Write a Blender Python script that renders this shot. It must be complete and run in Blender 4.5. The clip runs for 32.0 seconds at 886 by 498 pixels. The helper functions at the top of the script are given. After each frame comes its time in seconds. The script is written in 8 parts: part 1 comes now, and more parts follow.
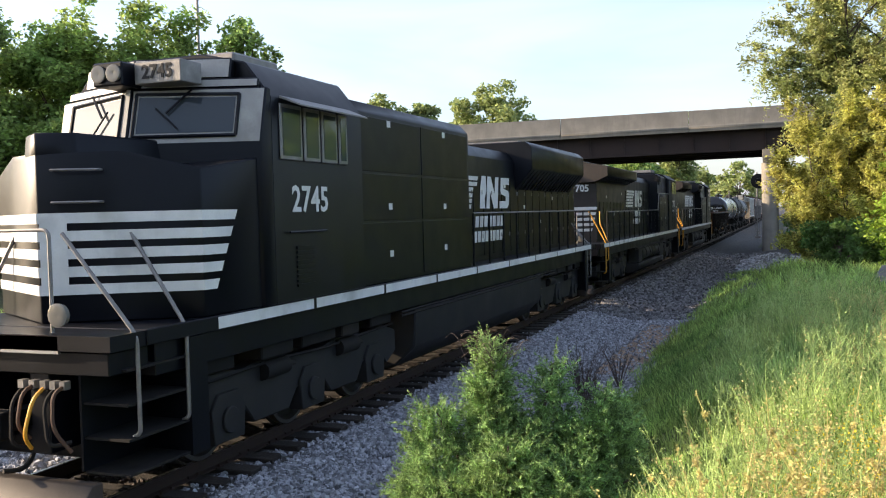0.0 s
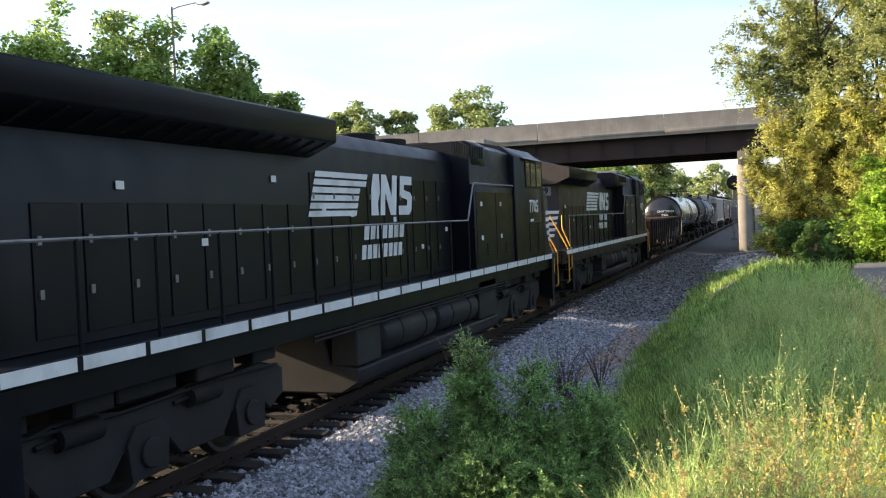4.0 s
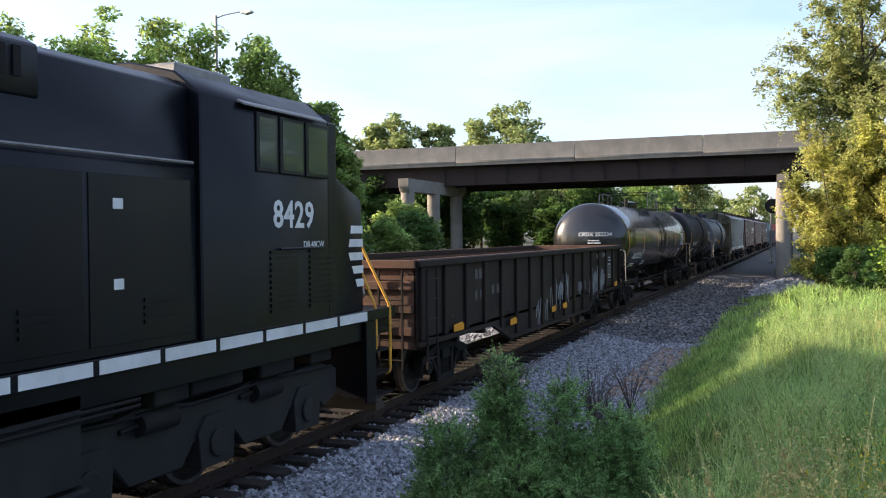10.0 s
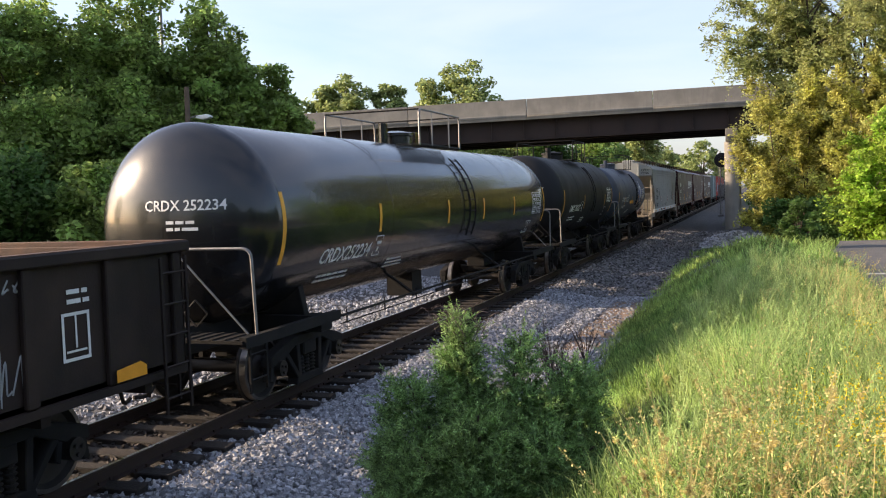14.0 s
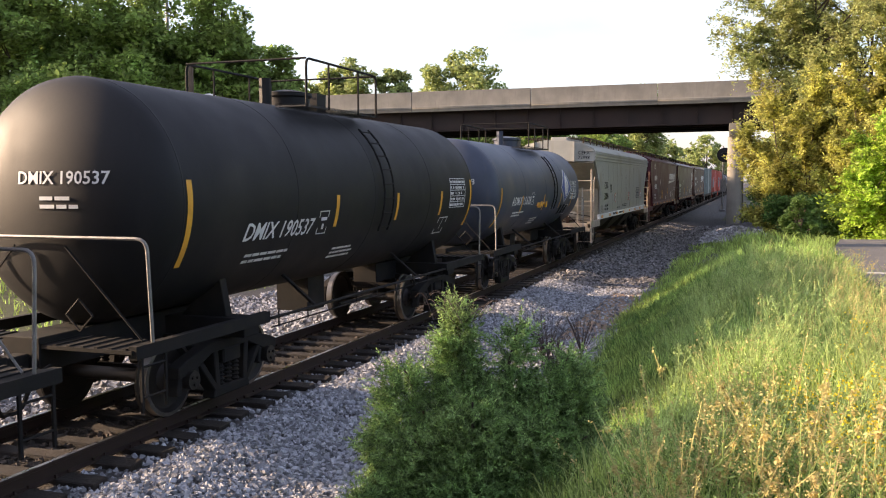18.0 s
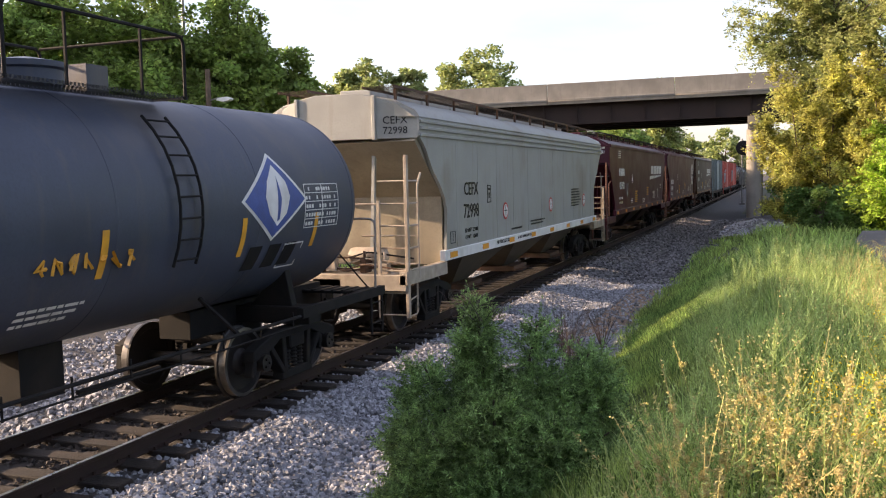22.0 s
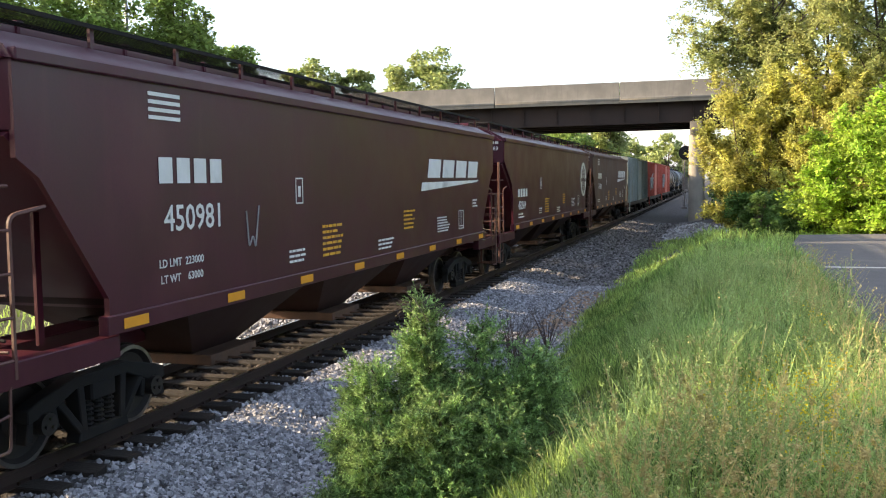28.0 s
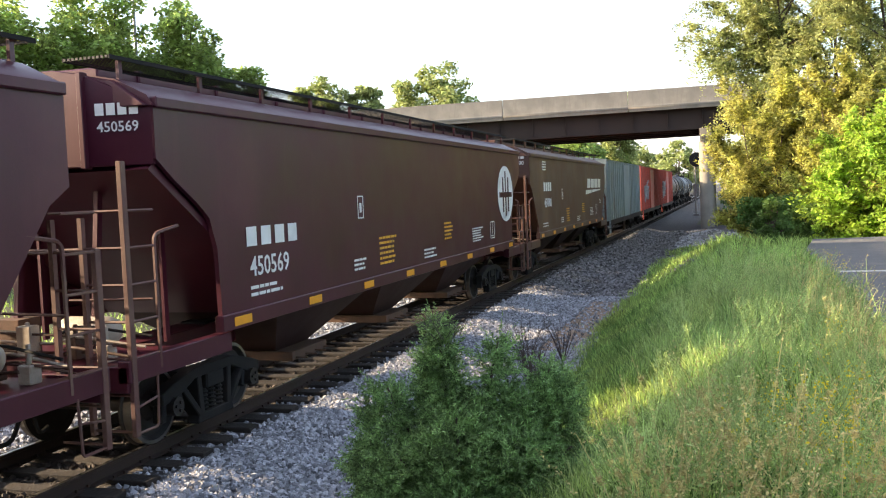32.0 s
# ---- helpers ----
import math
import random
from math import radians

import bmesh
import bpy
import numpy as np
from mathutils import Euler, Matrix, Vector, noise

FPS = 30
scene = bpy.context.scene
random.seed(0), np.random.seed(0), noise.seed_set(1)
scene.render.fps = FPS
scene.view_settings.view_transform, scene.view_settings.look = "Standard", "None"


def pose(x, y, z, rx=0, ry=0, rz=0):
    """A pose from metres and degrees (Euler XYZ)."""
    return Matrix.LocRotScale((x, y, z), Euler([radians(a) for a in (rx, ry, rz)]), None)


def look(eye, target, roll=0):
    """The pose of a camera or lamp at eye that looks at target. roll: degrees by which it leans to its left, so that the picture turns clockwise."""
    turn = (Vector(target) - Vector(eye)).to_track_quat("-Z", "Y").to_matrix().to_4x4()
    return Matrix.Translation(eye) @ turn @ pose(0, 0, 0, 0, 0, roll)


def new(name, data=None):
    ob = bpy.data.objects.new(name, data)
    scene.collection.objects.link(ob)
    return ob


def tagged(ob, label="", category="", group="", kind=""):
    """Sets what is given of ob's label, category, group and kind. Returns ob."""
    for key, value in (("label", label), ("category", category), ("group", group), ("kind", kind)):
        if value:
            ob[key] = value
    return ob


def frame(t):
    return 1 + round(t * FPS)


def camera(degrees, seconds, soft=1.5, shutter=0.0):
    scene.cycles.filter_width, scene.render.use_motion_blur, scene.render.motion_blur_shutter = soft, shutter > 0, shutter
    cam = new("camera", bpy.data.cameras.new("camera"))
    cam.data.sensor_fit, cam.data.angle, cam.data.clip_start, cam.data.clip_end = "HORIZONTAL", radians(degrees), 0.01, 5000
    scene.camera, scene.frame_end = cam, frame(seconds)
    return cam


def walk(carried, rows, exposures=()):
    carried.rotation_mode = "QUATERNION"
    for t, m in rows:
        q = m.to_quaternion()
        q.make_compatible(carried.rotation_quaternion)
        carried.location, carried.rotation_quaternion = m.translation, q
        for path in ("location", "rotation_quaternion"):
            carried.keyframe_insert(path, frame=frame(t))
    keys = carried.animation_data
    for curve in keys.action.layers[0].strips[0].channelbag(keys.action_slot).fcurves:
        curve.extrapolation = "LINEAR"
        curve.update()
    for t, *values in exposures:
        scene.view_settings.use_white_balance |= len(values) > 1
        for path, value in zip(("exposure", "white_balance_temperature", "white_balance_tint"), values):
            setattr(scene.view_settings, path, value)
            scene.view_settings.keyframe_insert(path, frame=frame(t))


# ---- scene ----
cam = camera(52.50, 32.0, soft=1.1)
PATH = [
    (0.0, pose(7.410, 0.132, 2.852, 87.793, 1.485, 21.244)),
    (0.5, pose(7.432, 0.109, 2.846, 87.949, 1.362, 21.659)),
    (1.0, pose(7.438, 0.091, 2.844, 87.514, 1.080, 21.045)),
    (1.5, pose(7.450, 0.069, 2.842, 87.468, 0.665, 20.253)),
    (2.0, pose(7.443, 0.068, 2.850, 87.661, 0.258, 20.030)),
    (2.5, pose(7.446, 0.052, 2.844, 87.697, 0.529, 19.403)),
    (3.0, pose(7.431, 0.078, 2.842, 87.412, 1.241, 18.906)),
    (3.5, pose(7.425, 0.077, 2.834, 87.528, 1.975, 19.677)),
    (4.0, pose(7.423, 0.075, 2.829, 88.154, 2.407, 19.899)),
    (4.5, pose(7.418, 0.066, 2.843, 88.690, 2.071, 19.659)),
    (6.5, pose(7.397, 0.086, 2.832, 88.710, -0.048, 20.058)),
    (7.0, pose(7.396, 0.076, 2.826, 88.463, 0.104, 20.555)),
    (7.5, pose(7.389, 0.101, 2.827, 88.051, -0.035, 21.466)),
    (8.0, pose(7.394, 0.104, 2.820, 87.578, -0.170, 21.931)),
    (8.5, pose(7.390, 0.097, 2.819, 87.402, -0.073, 21.956)),
    (9.0, pose(7.384, 0.098, 2.828, 87.673, 0.419, 21.530)),
    (9.5, pose(7.397, 0.095, 2.836, 88.506, 0.895, 21.947)),
    (10.0, pose(7.410, 0.073, 2.835, 89.068, 0.525, 22.038)),
    (10.5, pose(7.413, 0.056, 2.838, 88.793, 0.041, 21.428)),
    (11.0, pose(7.424, 0.035, 2.846, 88.495, 0.936, 20.219)),
    (11.5, pose(7.434, 0.027, 2.849, 88.793, 1.484, 19.472)),
    (12.0, pose(7.438, 0.023, 2.844, 88.368, 1.605, 19.317)),
    (12.5, pose(7.436, -0.002, 2.825, 88.026, 1.161, 18.927)),
    (13.0, pose(7.434, -0.011, 2.821, 88.403, 0.798, 18.659)),
    (13.5, pose(7.431, -0.024, 2.820, 87.333, 1.469, 18.922)),
    (14.0, pose(7.448, -0.046, 2.818, 86.528, 1.900, 19.130)),
    (14.5, pose(7.453, -0.048, 2.811, 86.529, 1.725, 19.692)),
    (16.5, pose(7.446, -0.024, 2.809, 86.121, 0.926, 19.768)),
    (17.0, pose(7.449, -0.036, 2.815, 85.770, 0.713, 19.621)),
    (17.5, pose(7.460, -0.043, 2.810, 85.586, 0.524, 19.564)),
    (18.0, pose(7.456, -0.050, 2.812, 85.689, 0.212, 19.241)),
    (18.5, pose(7.454, -0.048, 2.813, 85.687, 0.177, 19.172)),
    (19.0, pose(7.457, -0.050, 2.815, 85.742, 0.786, 19.459)),
    (19.5, pose(7.462, -0.045, 2.813, 86.138, 1.258, 19.899)),
    (20.0, pose(7.463, -0.059, 2.817, 86.006, 1.183, 20.029)),
    (20.5, pose(7.472, -0.055, 2.817, 85.867, 1.028, 19.624)),
    (21.0, pose(7.467, -0.057, 2.813, 85.725, 0.920, 19.507)),
    (21.5, pose(7.465, -0.049, 2.808, 85.470, 1.035, 20.085)),
    (22.0, pose(7.460, -0.054, 2.810, 85.612, 1.285, 20.354)),
    (22.5, pose(7.454, -0.040, 2.810, 85.910, 1.512, 20.300)),
    (23.0, pose(7.452, -0.042, 2.806, 85.582, 1.285, 19.088)),
    (23.5, pose(7.456, -0.015, 2.810, 84.827, 0.620, 16.535)),
    (24.0, pose(7.449, -0.015, 2.800, 84.240, -0.160, 16.063)),
    (24.5, pose(7.455, -0.032, 2.808, 84.763, 0.498, 15.737)),
    (25.0, pose(7.458, -0.030, 2.803, 84.976, 0.763, 15.756)),
    (25.5, pose(7.453, -0.035, 2.803, 84.737, 0.493, 16.416)),
    (27.5, pose(7.466, -0.079, 2.803, 85.058, 1.283, 17.034)),
    (28.0, pose(7.469, -0.083, 2.805, 85.675, 0.748, 17.004)),
    (28.5, pose(7.473, -0.084, 2.804, 85.944, 0.773, 17.496)),
    (29.0, pose(7.473, -0.081, 2.797, 85.905, 1.014, 17.487)),
    (29.5, pose(7.468, -0.072, 2.801, 85.770, 1.110, 17.306)),
    (30.0, pose(7.464, -0.071, 2.802, 85.701, 1.078, 17.282)),
    (30.5, pose(7.457, -0.067, 2.802, 85.829, 1.230, 17.805)),
    (31.0, pose(7.450, -0.061, 2.827, 86.319, 0.959, 19.436)),
    (31.5, pose(7.465, -0.061, 2.835, 86.745, 1.580, 19.259)),
    (32.0, pose(7.471, -0.085, 2.837, 86.552, 2.383, 17.684)),
]
walk(cam, PATH, [(0, 1.18, 6300, 14), (0.8, 1.42, 6350, 15), (4, 1.28, 6300, 14), (6.8, 1.05, 6150, 17), (8, 1.12, 6150, 17), (9, 1.36, 6350, 16), (9.6, 1.28, 6150, 16), (10, 1.18, 6050, 16), (11, 1.05, 6050, 16), (13, 1.0, 6050, 16), (14, 0.93, 6350, 17), (17, 1.35, 6900, 22), (18, 1.3, 6900, 22), (19, 1.1, 6900, 22), (20, 1.4, 6900, 22), (20.5, 1.42, 6900, 22), (21, 1.25, 6900, 22), (24, 1.28, 7050, 24), (25, 1.12, 7050, 24), (28, 1.62, 6750, 13), (29, 1.58, 6700, 12), (32, 1.82, 6750, 13)])

# ---- light ----
SUN_TO = Vector((-0.95, -0.20, 0.318)).normalized()
world = bpy.data.worlds.new("world")
scene.world = world
world.use_nodes = True
_wn = world.node_tree
_sky = _wn.nodes.new("ShaderNodeTexSky")
_sky.sky_type = "NISHITA"
_sky.sun_disc = False
_sky.sun_elevation = math.asin(SUN_TO.z)
_sky.sun_rotation = math.atan2(SUN_TO.x, SUN_TO.y)
_sky.air_density, _sky.dust_density, _sky.ozone_density = 1.0, 2.0, 1.7
_co, _mp, _ns = _wn.nodes.new("ShaderNodeTexCoord"), _wn.nodes.new("ShaderNodeMapping"), _wn.nodes.new("ShaderNodeTexNoise")
_mp.inputs["Scale"].default_value = (1.0, 2.2, 7.0)
_mp.inputs["Rotation"].default_value = (0.25, 0.15, 0.4)
_ns.inputs["Scale"].default_value, _ns.inputs["Detail"].default_value, _ns.inputs["Distortion"].default_value = 1.3, 7.0, 0.6
_rg, _mx = _wn.nodes.new("ShaderNodeMapRange"), _wn.nodes.new("ShaderNodeMix")
for _k, _v in enumerate((0.38, 0.78, 0.08, 0.62)):
    _rg.inputs[_k + 1].default_value = _v
_mx.data_type = "RGBA"
_mx.inputs[7].default_value = (4.1, 4.25, 4.7, 1)      # thin high cloud
_wn.links.new(_co.outputs["Generated"], _mp.inputs[0])
_wn.links.new(_mp.outputs[0], _ns.inputs["Vector"])
_wn.links.new(_ns.outputs[0], _rg.inputs[0])
_wn.links.new(_rg.outputs[0], _mx.inputs[0])
_wn.links.new(_sky.outputs[0], _mx.inputs[6])
_wn.links.new(_mx.outputs[2], _wn.nodes["Background"].inputs[0])
_wn.nodes["Background"].inputs[1].default_value = 0.15
sun = new("sun", bpy.data.lights.new("sun", "SUN"))
sun.data.energy, sun.data.angle, sun.data.color = 5.0, radians(0.6), (1.0, 0.79, 0.53)
sun.matrix_world = look(SUN_TO * 200, (0, 0, 0))


# ---- mesh helpers ----
def box(bm, x0, x1, y0, y1, z0, z1):
    v = [bm.verts.new((x, y, z)) for z in (z0, z1) for x, y in ((x0, y0), (x1, y0), (x1, y1), (x0, y1))]
    for f in ((3, 2, 1, 0), (4, 5, 6, 7), (0, 1, 5, 4), (1, 2, 6, 5), (2, 3, 7, 6), (3, 0, 4, 7)):
        bm.faces.new([v[i] for i in f])
    return v


def prism(bm, pts, axis, a, b):
    """A polygon drawn in the plane across axis ('x': y, z; 'y': x, z; 'z': x, y), pulled from a to b."""
    def at(p, c):
        return {"x": (c, p[0], p[1]), "y": (p[0], c, p[1]), "z": (p[0], p[1], c)}[axis]
    lo = [bm.verts.new(at(p, a)) for p in pts]
    hi = [bm.verts.new(at(p, b)) for p in pts]
    faces = [bm.faces.new(lo[::-1]), bm.faces.new(hi)]
    n = len(pts)
    for i in range(n):
        faces.append(bm.faces.new((lo[i], lo[(i + 1) % n], hi[(i + 1) % n], hi[i])))
    bmesh.ops.recalc_face_normals(bm, faces=faces)
    return lo, hi


def ring_at(bm, c, u, w, r, seg):
    return [bm.verts.new(c + (u * math.cos(k * 2 * math.pi / seg) + w * math.sin(k * 2 * math.pi / seg)) * r) for k in range(seg)]


def frame_of(d):
    d = d.normalized()
    u = d.cross(Vector((0, 0, 1)) if abs(d.z) < 0.9 else Vector((1, 0, 0))).normalized()
    return u, d.cross(u)


def join_rings(bm, a, b):
    n = len(a)
    for k in range(n):
        bm.faces.new((a[k], a[(k + 1) % n], b[(k + 1) % n], b[k]))


def cyl(bm, p, q, r, seg=12, r2=None):
    p, q = Vector(p), Vector(q)
    u, w = frame_of(q - p)
    a, b = ring_at(bm, p, u, w, r, seg), ring_at(bm, q, u, w, r if r2 is None else r2, seg)
    join_rings(bm, a, b)
    bm.faces.new(a[::-1])
    bm.faces.new(b)


def tube(bm, pts, r, seg=6, taper=None):
    """A bent round bar along the points."""
    pts = [Vector(p) for p in pts]
    rings = []
    u, w = frame_of(pts[1] - pts[0])
    for i, p in enumerate(pts):
        d = (pts[min(i + 1, len(pts) - 1)] - pts[max(i - 1, 0)]).normalized()
        u = (u - d * u.dot(d)).normalized()
        w = d.cross(u)
        rr = r if taper is None else r + (taper - r) * i / (len(pts) - 1)
        rings.append(ring_at(bm, p, u, w, rr, seg))
    for a, b in zip(rings, rings[1:]):
        join_rings(bm, a, b)
    bm.faces.new(rings[0][::-1])
    bm.faces.new(rings[-1])


def bend(pts, r=0.1, n=4):
    """The same line with its corners rounded."""
    pts = [Vector(p) for p in pts]
    out = [pts[0]]
    for a, b, c in zip(pts, pts[1:], pts[2:]):
        k = min(r, (b - a).length / 2, (c - b).length / 2)
        p, q = b + (a - b).normalized() * k, b + (c - b).normalized() * k
        for i in range(n + 1):
            t = i / n
            out.append(p * (1 - t) ** 2 + b * 2 * t * (1 - t) + q * t * t)
    out.append(pts[-1])
    return out


def lathe(bm, prof, origin, axis, seg=24):
    """A turned body: prof is a list of (along the axis, radius)."""
    o, d = Vector(origin), Vector(axis).normalized()
    u, w = frame_of(d)
    rings = [ring_at(bm, o + d * a, u, w, max(r, 0.001), seg) for a, r in prof]
    for a, b in zip(rings, rings[1:]):
        join_rings(bm, a, b)
    bm.faces.new(rings[0][::-1])
    bm.faces.new(rings[-1])


def mesh_of(name, bm, mats, bevel=0.0, sharp=35):
    bmesh.ops.recalc_face_normals(bm, faces=bm.faces[:])
    if bevel:
        edges = [e for e in bm.edges if e.is_manifold and e.calc_face_angle(0) > 0.5]
        bmesh.ops.bevel(bm, geom=edges, offset=bevel, segments=1, affect="EDGES", clamp_overlap=True)
    me = bpy.data.meshes.new(name)
    bm.to_mesh(me)
    bm.free()
    for m in mats if isinstance(mats, (list, tuple)) else [mats]:
        me.materials.append(m)
    me.polygons.foreach_set("use_smooth", [True] * len(me.polygons))
    me.set_sharp_from_angle(angle=radians(sharp))
    return me


def part(name, bm, mat, parent, label="", bevel=0.0, at=None, kind=""):
    ob = new(name, mesh_of(name, bm, mat, bevel))
    ob.parent = parent
    if at is not None:
        ob.matrix_basis = at
    return tagged(ob, label, kind=kind)


def share(name, me, parent, at=None, label=""):
    ob = new(name, me)
    ob.parent = parent
    if at is not None:
        ob.matrix_basis = at
    return tagged(ob, label)


def thing(name, label, category, group="", at=None, kind=""):
    ob = new(name)
    if at is not None:
        ob.matrix_basis = at
    return tagged(ob, label, category, group, kind)


def raw_mesh(name, verts, faces, mats, smooth=False):
    me = bpy.data.meshes.new(name)
    verts, faces = np.asarray(verts, dtype=np.float32), np.asarray(faces, dtype=np.int32)
    k = faces.shape[1]
    me.vertices.add(len(verts))
    me.vertices.foreach_set("co", verts.ravel())
    me.loops.add(faces.size)
    me.loops.foreach_set("vertex_index", faces.ravel())
    me.polygons.add(len(faces))
    me.polygons.foreach_set("loop_start", np.arange(0, faces.size, k, dtype=np.int32))
    me.polygons.foreach_set("use_smooth", np.full(len(faces), smooth))
    me.update(calc_edges=True)
    for m in mats if isinstance(mats, (list, tuple)) else [mats]:
        me.materials.append(m)
    return me


SIDE = (90, 0, 90)    # writing on a side that faces +x
FRONT = (90, 0, 0)    # writing on an end that faces -y


def letters(text, size, mat, parent, x, y, z, face=SIDE, name="lettering", shear=0.0, thick=0.012, space=1.0):
    cu = bpy.data.curves.new("letters", "FONT")
    cu.body, cu.size, cu.align_x, cu.align_y, cu.extrude, cu.shear, cu.space_character = text, size, "CENTER", "CENTER", 0.002, shear, space
    cu.resolution_u = 2
    cu.offset = thick * size
    tmp = new("tmp", cu)
    me = bpy.data.meshes.new_from_object(tmp.evaluated_get(bpy.context.evaluated_depsgraph_get()))
    bpy.data.objects.remove(tmp)
    bpy.data.curves.remove(cu)
    me.materials.clear()
    me.materials.append(mat)
    return share(name, me, parent, pose(x, y, z, *face))


def plate(bm, pts, thick=0.004):
    """A flat shape in local x, y, for a sign or mark that is posed on a side."""
    prism(bm, pts, "z", 0, thick)


def mark(name, shapes, mat, parent, x, y, z, face=SIDE, label=""):
    bm = bmesh.new()
    for s in shapes:
        plate(bm, s)
    return part(name, bm, mat, parent, label, at=pose(x, y, z, *face))


def rect(x0, y0, x1, y1, lean=0.0):
    return [(x0 + lean * y0, y0), (x1 + lean * y0, y0), (x1 + lean * y1, y1), (x0 + lean * y1, y1)]


def small_print(rng, w, rows, h, gap=0.5):
    """Bars for writing too small to read."""
    out = []
    for i in range(rows):
        x, y = 0.0, -i * h * (1 + gap)
        end = w * rng.uniform(0.72, 1.0)
        while x < end - h:
            n = rng.uniform(1.2, 4.0) * h
            out.append(rect(x, y, min(x + n, end), y + h * 0.7))
            x += n + h * 0.5
    return out


# ---- materials ----
def mat(name, color, rough=0.6, metal=0.0, vary=0.25, scale=6.0, fine=60.0, bump=0.15, dirt=None, dirt_amount=0.0, streak=0.0, spec=0.5, random_amount=0.0, bump_scale=None, coat=0.0):
    m = bpy.data.materials.new(name)
    m.use_nodes = True
    nt = m.node_tree
    b = nt.nodes["Principled BSDF"]
    b.inputs["Roughness"].default_value, b.inputs["Metallic"].default_value = rough, metal
    b.inputs["Specular IOR Level"].default_value = spec
    b.inputs["Coat Weight"].default_value = coat
    co = nt.nodes.new("ShaderNodeTexCoord")

    def noise_at(s, detail=4.0, stretch=None):
        n = nt.nodes.new("ShaderNodeTexNoise")
        n.inputs["Scale"].default_value, n.inputs["Detail"].default_value = s, detail
        if stretch:
            mp = nt.nodes.new("ShaderNodeMapping")
            mp.inputs["Scale"].default_value = stretch
            nt.links.new(co.outputs["Object"], mp.inputs[0])
            nt.links.new(mp.outputs[0], n.inputs["Vector"])
        else:
            nt.links.new(co.outputs["Object"], n.inputs["Vector"])
        return n

    def mix(a, bb, fac, mode="MIX"):
        n = nt.nodes.new("ShaderNodeMix")
        n.data_type, n.blend_type = "RGBA", mode
        for sock, val in ((n.inputs[0], fac), (n.inputs[6], a), (n.inputs[7], bb)):
            if isinstance(val, (int, float)):
                sock.default_value = val
            elif isinstance(val, tuple):
                sock.default_value = (*val, 1)
            else:
                nt.links.new(val, sock)
        return n.outputs[2]

    def ramp(src, lo, hi):
        r = nt.nodes.new("ShaderNodeMapRange")
        r.inputs[1].default_value, r.inputs[2].default_value = lo, hi
        nt.links.new(src, r.inputs[0])
        return r.outputs[0]

    big, small = noise_at(scale), noise_at(fine, 3.0)
    dark = tuple(c * (1 - vary) for c in color)
    light = tuple(min(1, c * (1 + vary * 0.6)) for c in color)
    col = mix(dark, light, ramp(big.outputs[0], 0.3, 0.7))
    col = mix(col, dark, mix((0, 0, 0), (0.5, 0.5, 0.5), ramp(small.outputs[0], 0.45, 0.75)))
    if dirt:
        d = noise_at(scale * 0.4, 8.0)
        n = noise_at(2.0, 6.0, (3.0, 3.0, 0.35)) if streak else None
        fac = ramp(d.outputs[0], 0.62 - dirt_amount * 0.3, 0.78)
        col = mix(col, dirt, fac)
        if n:
            r = ramp(n.outputs[0], 0.55, 0.8)
            mul = nt.nodes.new("ShaderNodeMath")
            mul.operation = "MULTIPLY"
            nt.links.new(r, mul.inputs[0])
            mul.inputs[1].default_value = streak
            col = mix(col, dirt, mul.outputs[0])
    if random_amount:
        oi = nt.nodes.new("ShaderNodeObjectInfo")
        geo = nt.nodes.new("ShaderNodeNewGeometry")
        add = nt.nodes.new("ShaderNodeMath")
        add.operation = "ADD"
        nt.links.new(oi.outputs["Random"], add.inputs[0])
        nt.links.new(geo.outputs["Random Per Island"], add.inputs[1])
        fr = nt.nodes.new("ShaderNodeMath")
        fr.operation = "FRACT"
        nt.links.new(add.outputs[0], fr.inputs[0])
        v = nt.nodes.new("ShaderNodeMapRange")
        v.inputs[3].default_value, v.inputs[4].default_value = 1 - random_amount, 1 + random_amount
        nt.links.new(fr.outputs[0], v.inputs[0])
        hs = nt.nodes.new("ShaderNodeHueSaturation")
        nt.links.new(v.outputs[0], hs.inputs["Value"])
        nt.links.new(col, hs.inputs["Color"])
        col = hs.outputs[0]
    nt.links.new(col, b.inputs["Base Color"])
    rr = nt.nodes.new("ShaderNodeMapRange")
    rr.inputs[3].default_value, rr.inputs[4].default_value = max(0, rough - 0.12), min(1, rough + 0.15)
    nt.links.new(big.outputs[0], rr.inputs[0])
    nt.links.new(rr.outputs[0], b.inputs["Roughness"])
    if bump:
        bp = nt.nodes.new("ShaderNodeBump")
        bp.inputs["Strength"].default_value, bp.inputs["Distance"].default_value = bump, 0.02
        src = small if bump_scale is None else noise_at(bump_scale, 6.0)
        nt.links.new(src.outputs[0], bp.inputs["Height"])
        nt.links.new(bp.outputs[0], b.inputs["Normal"])
    return m


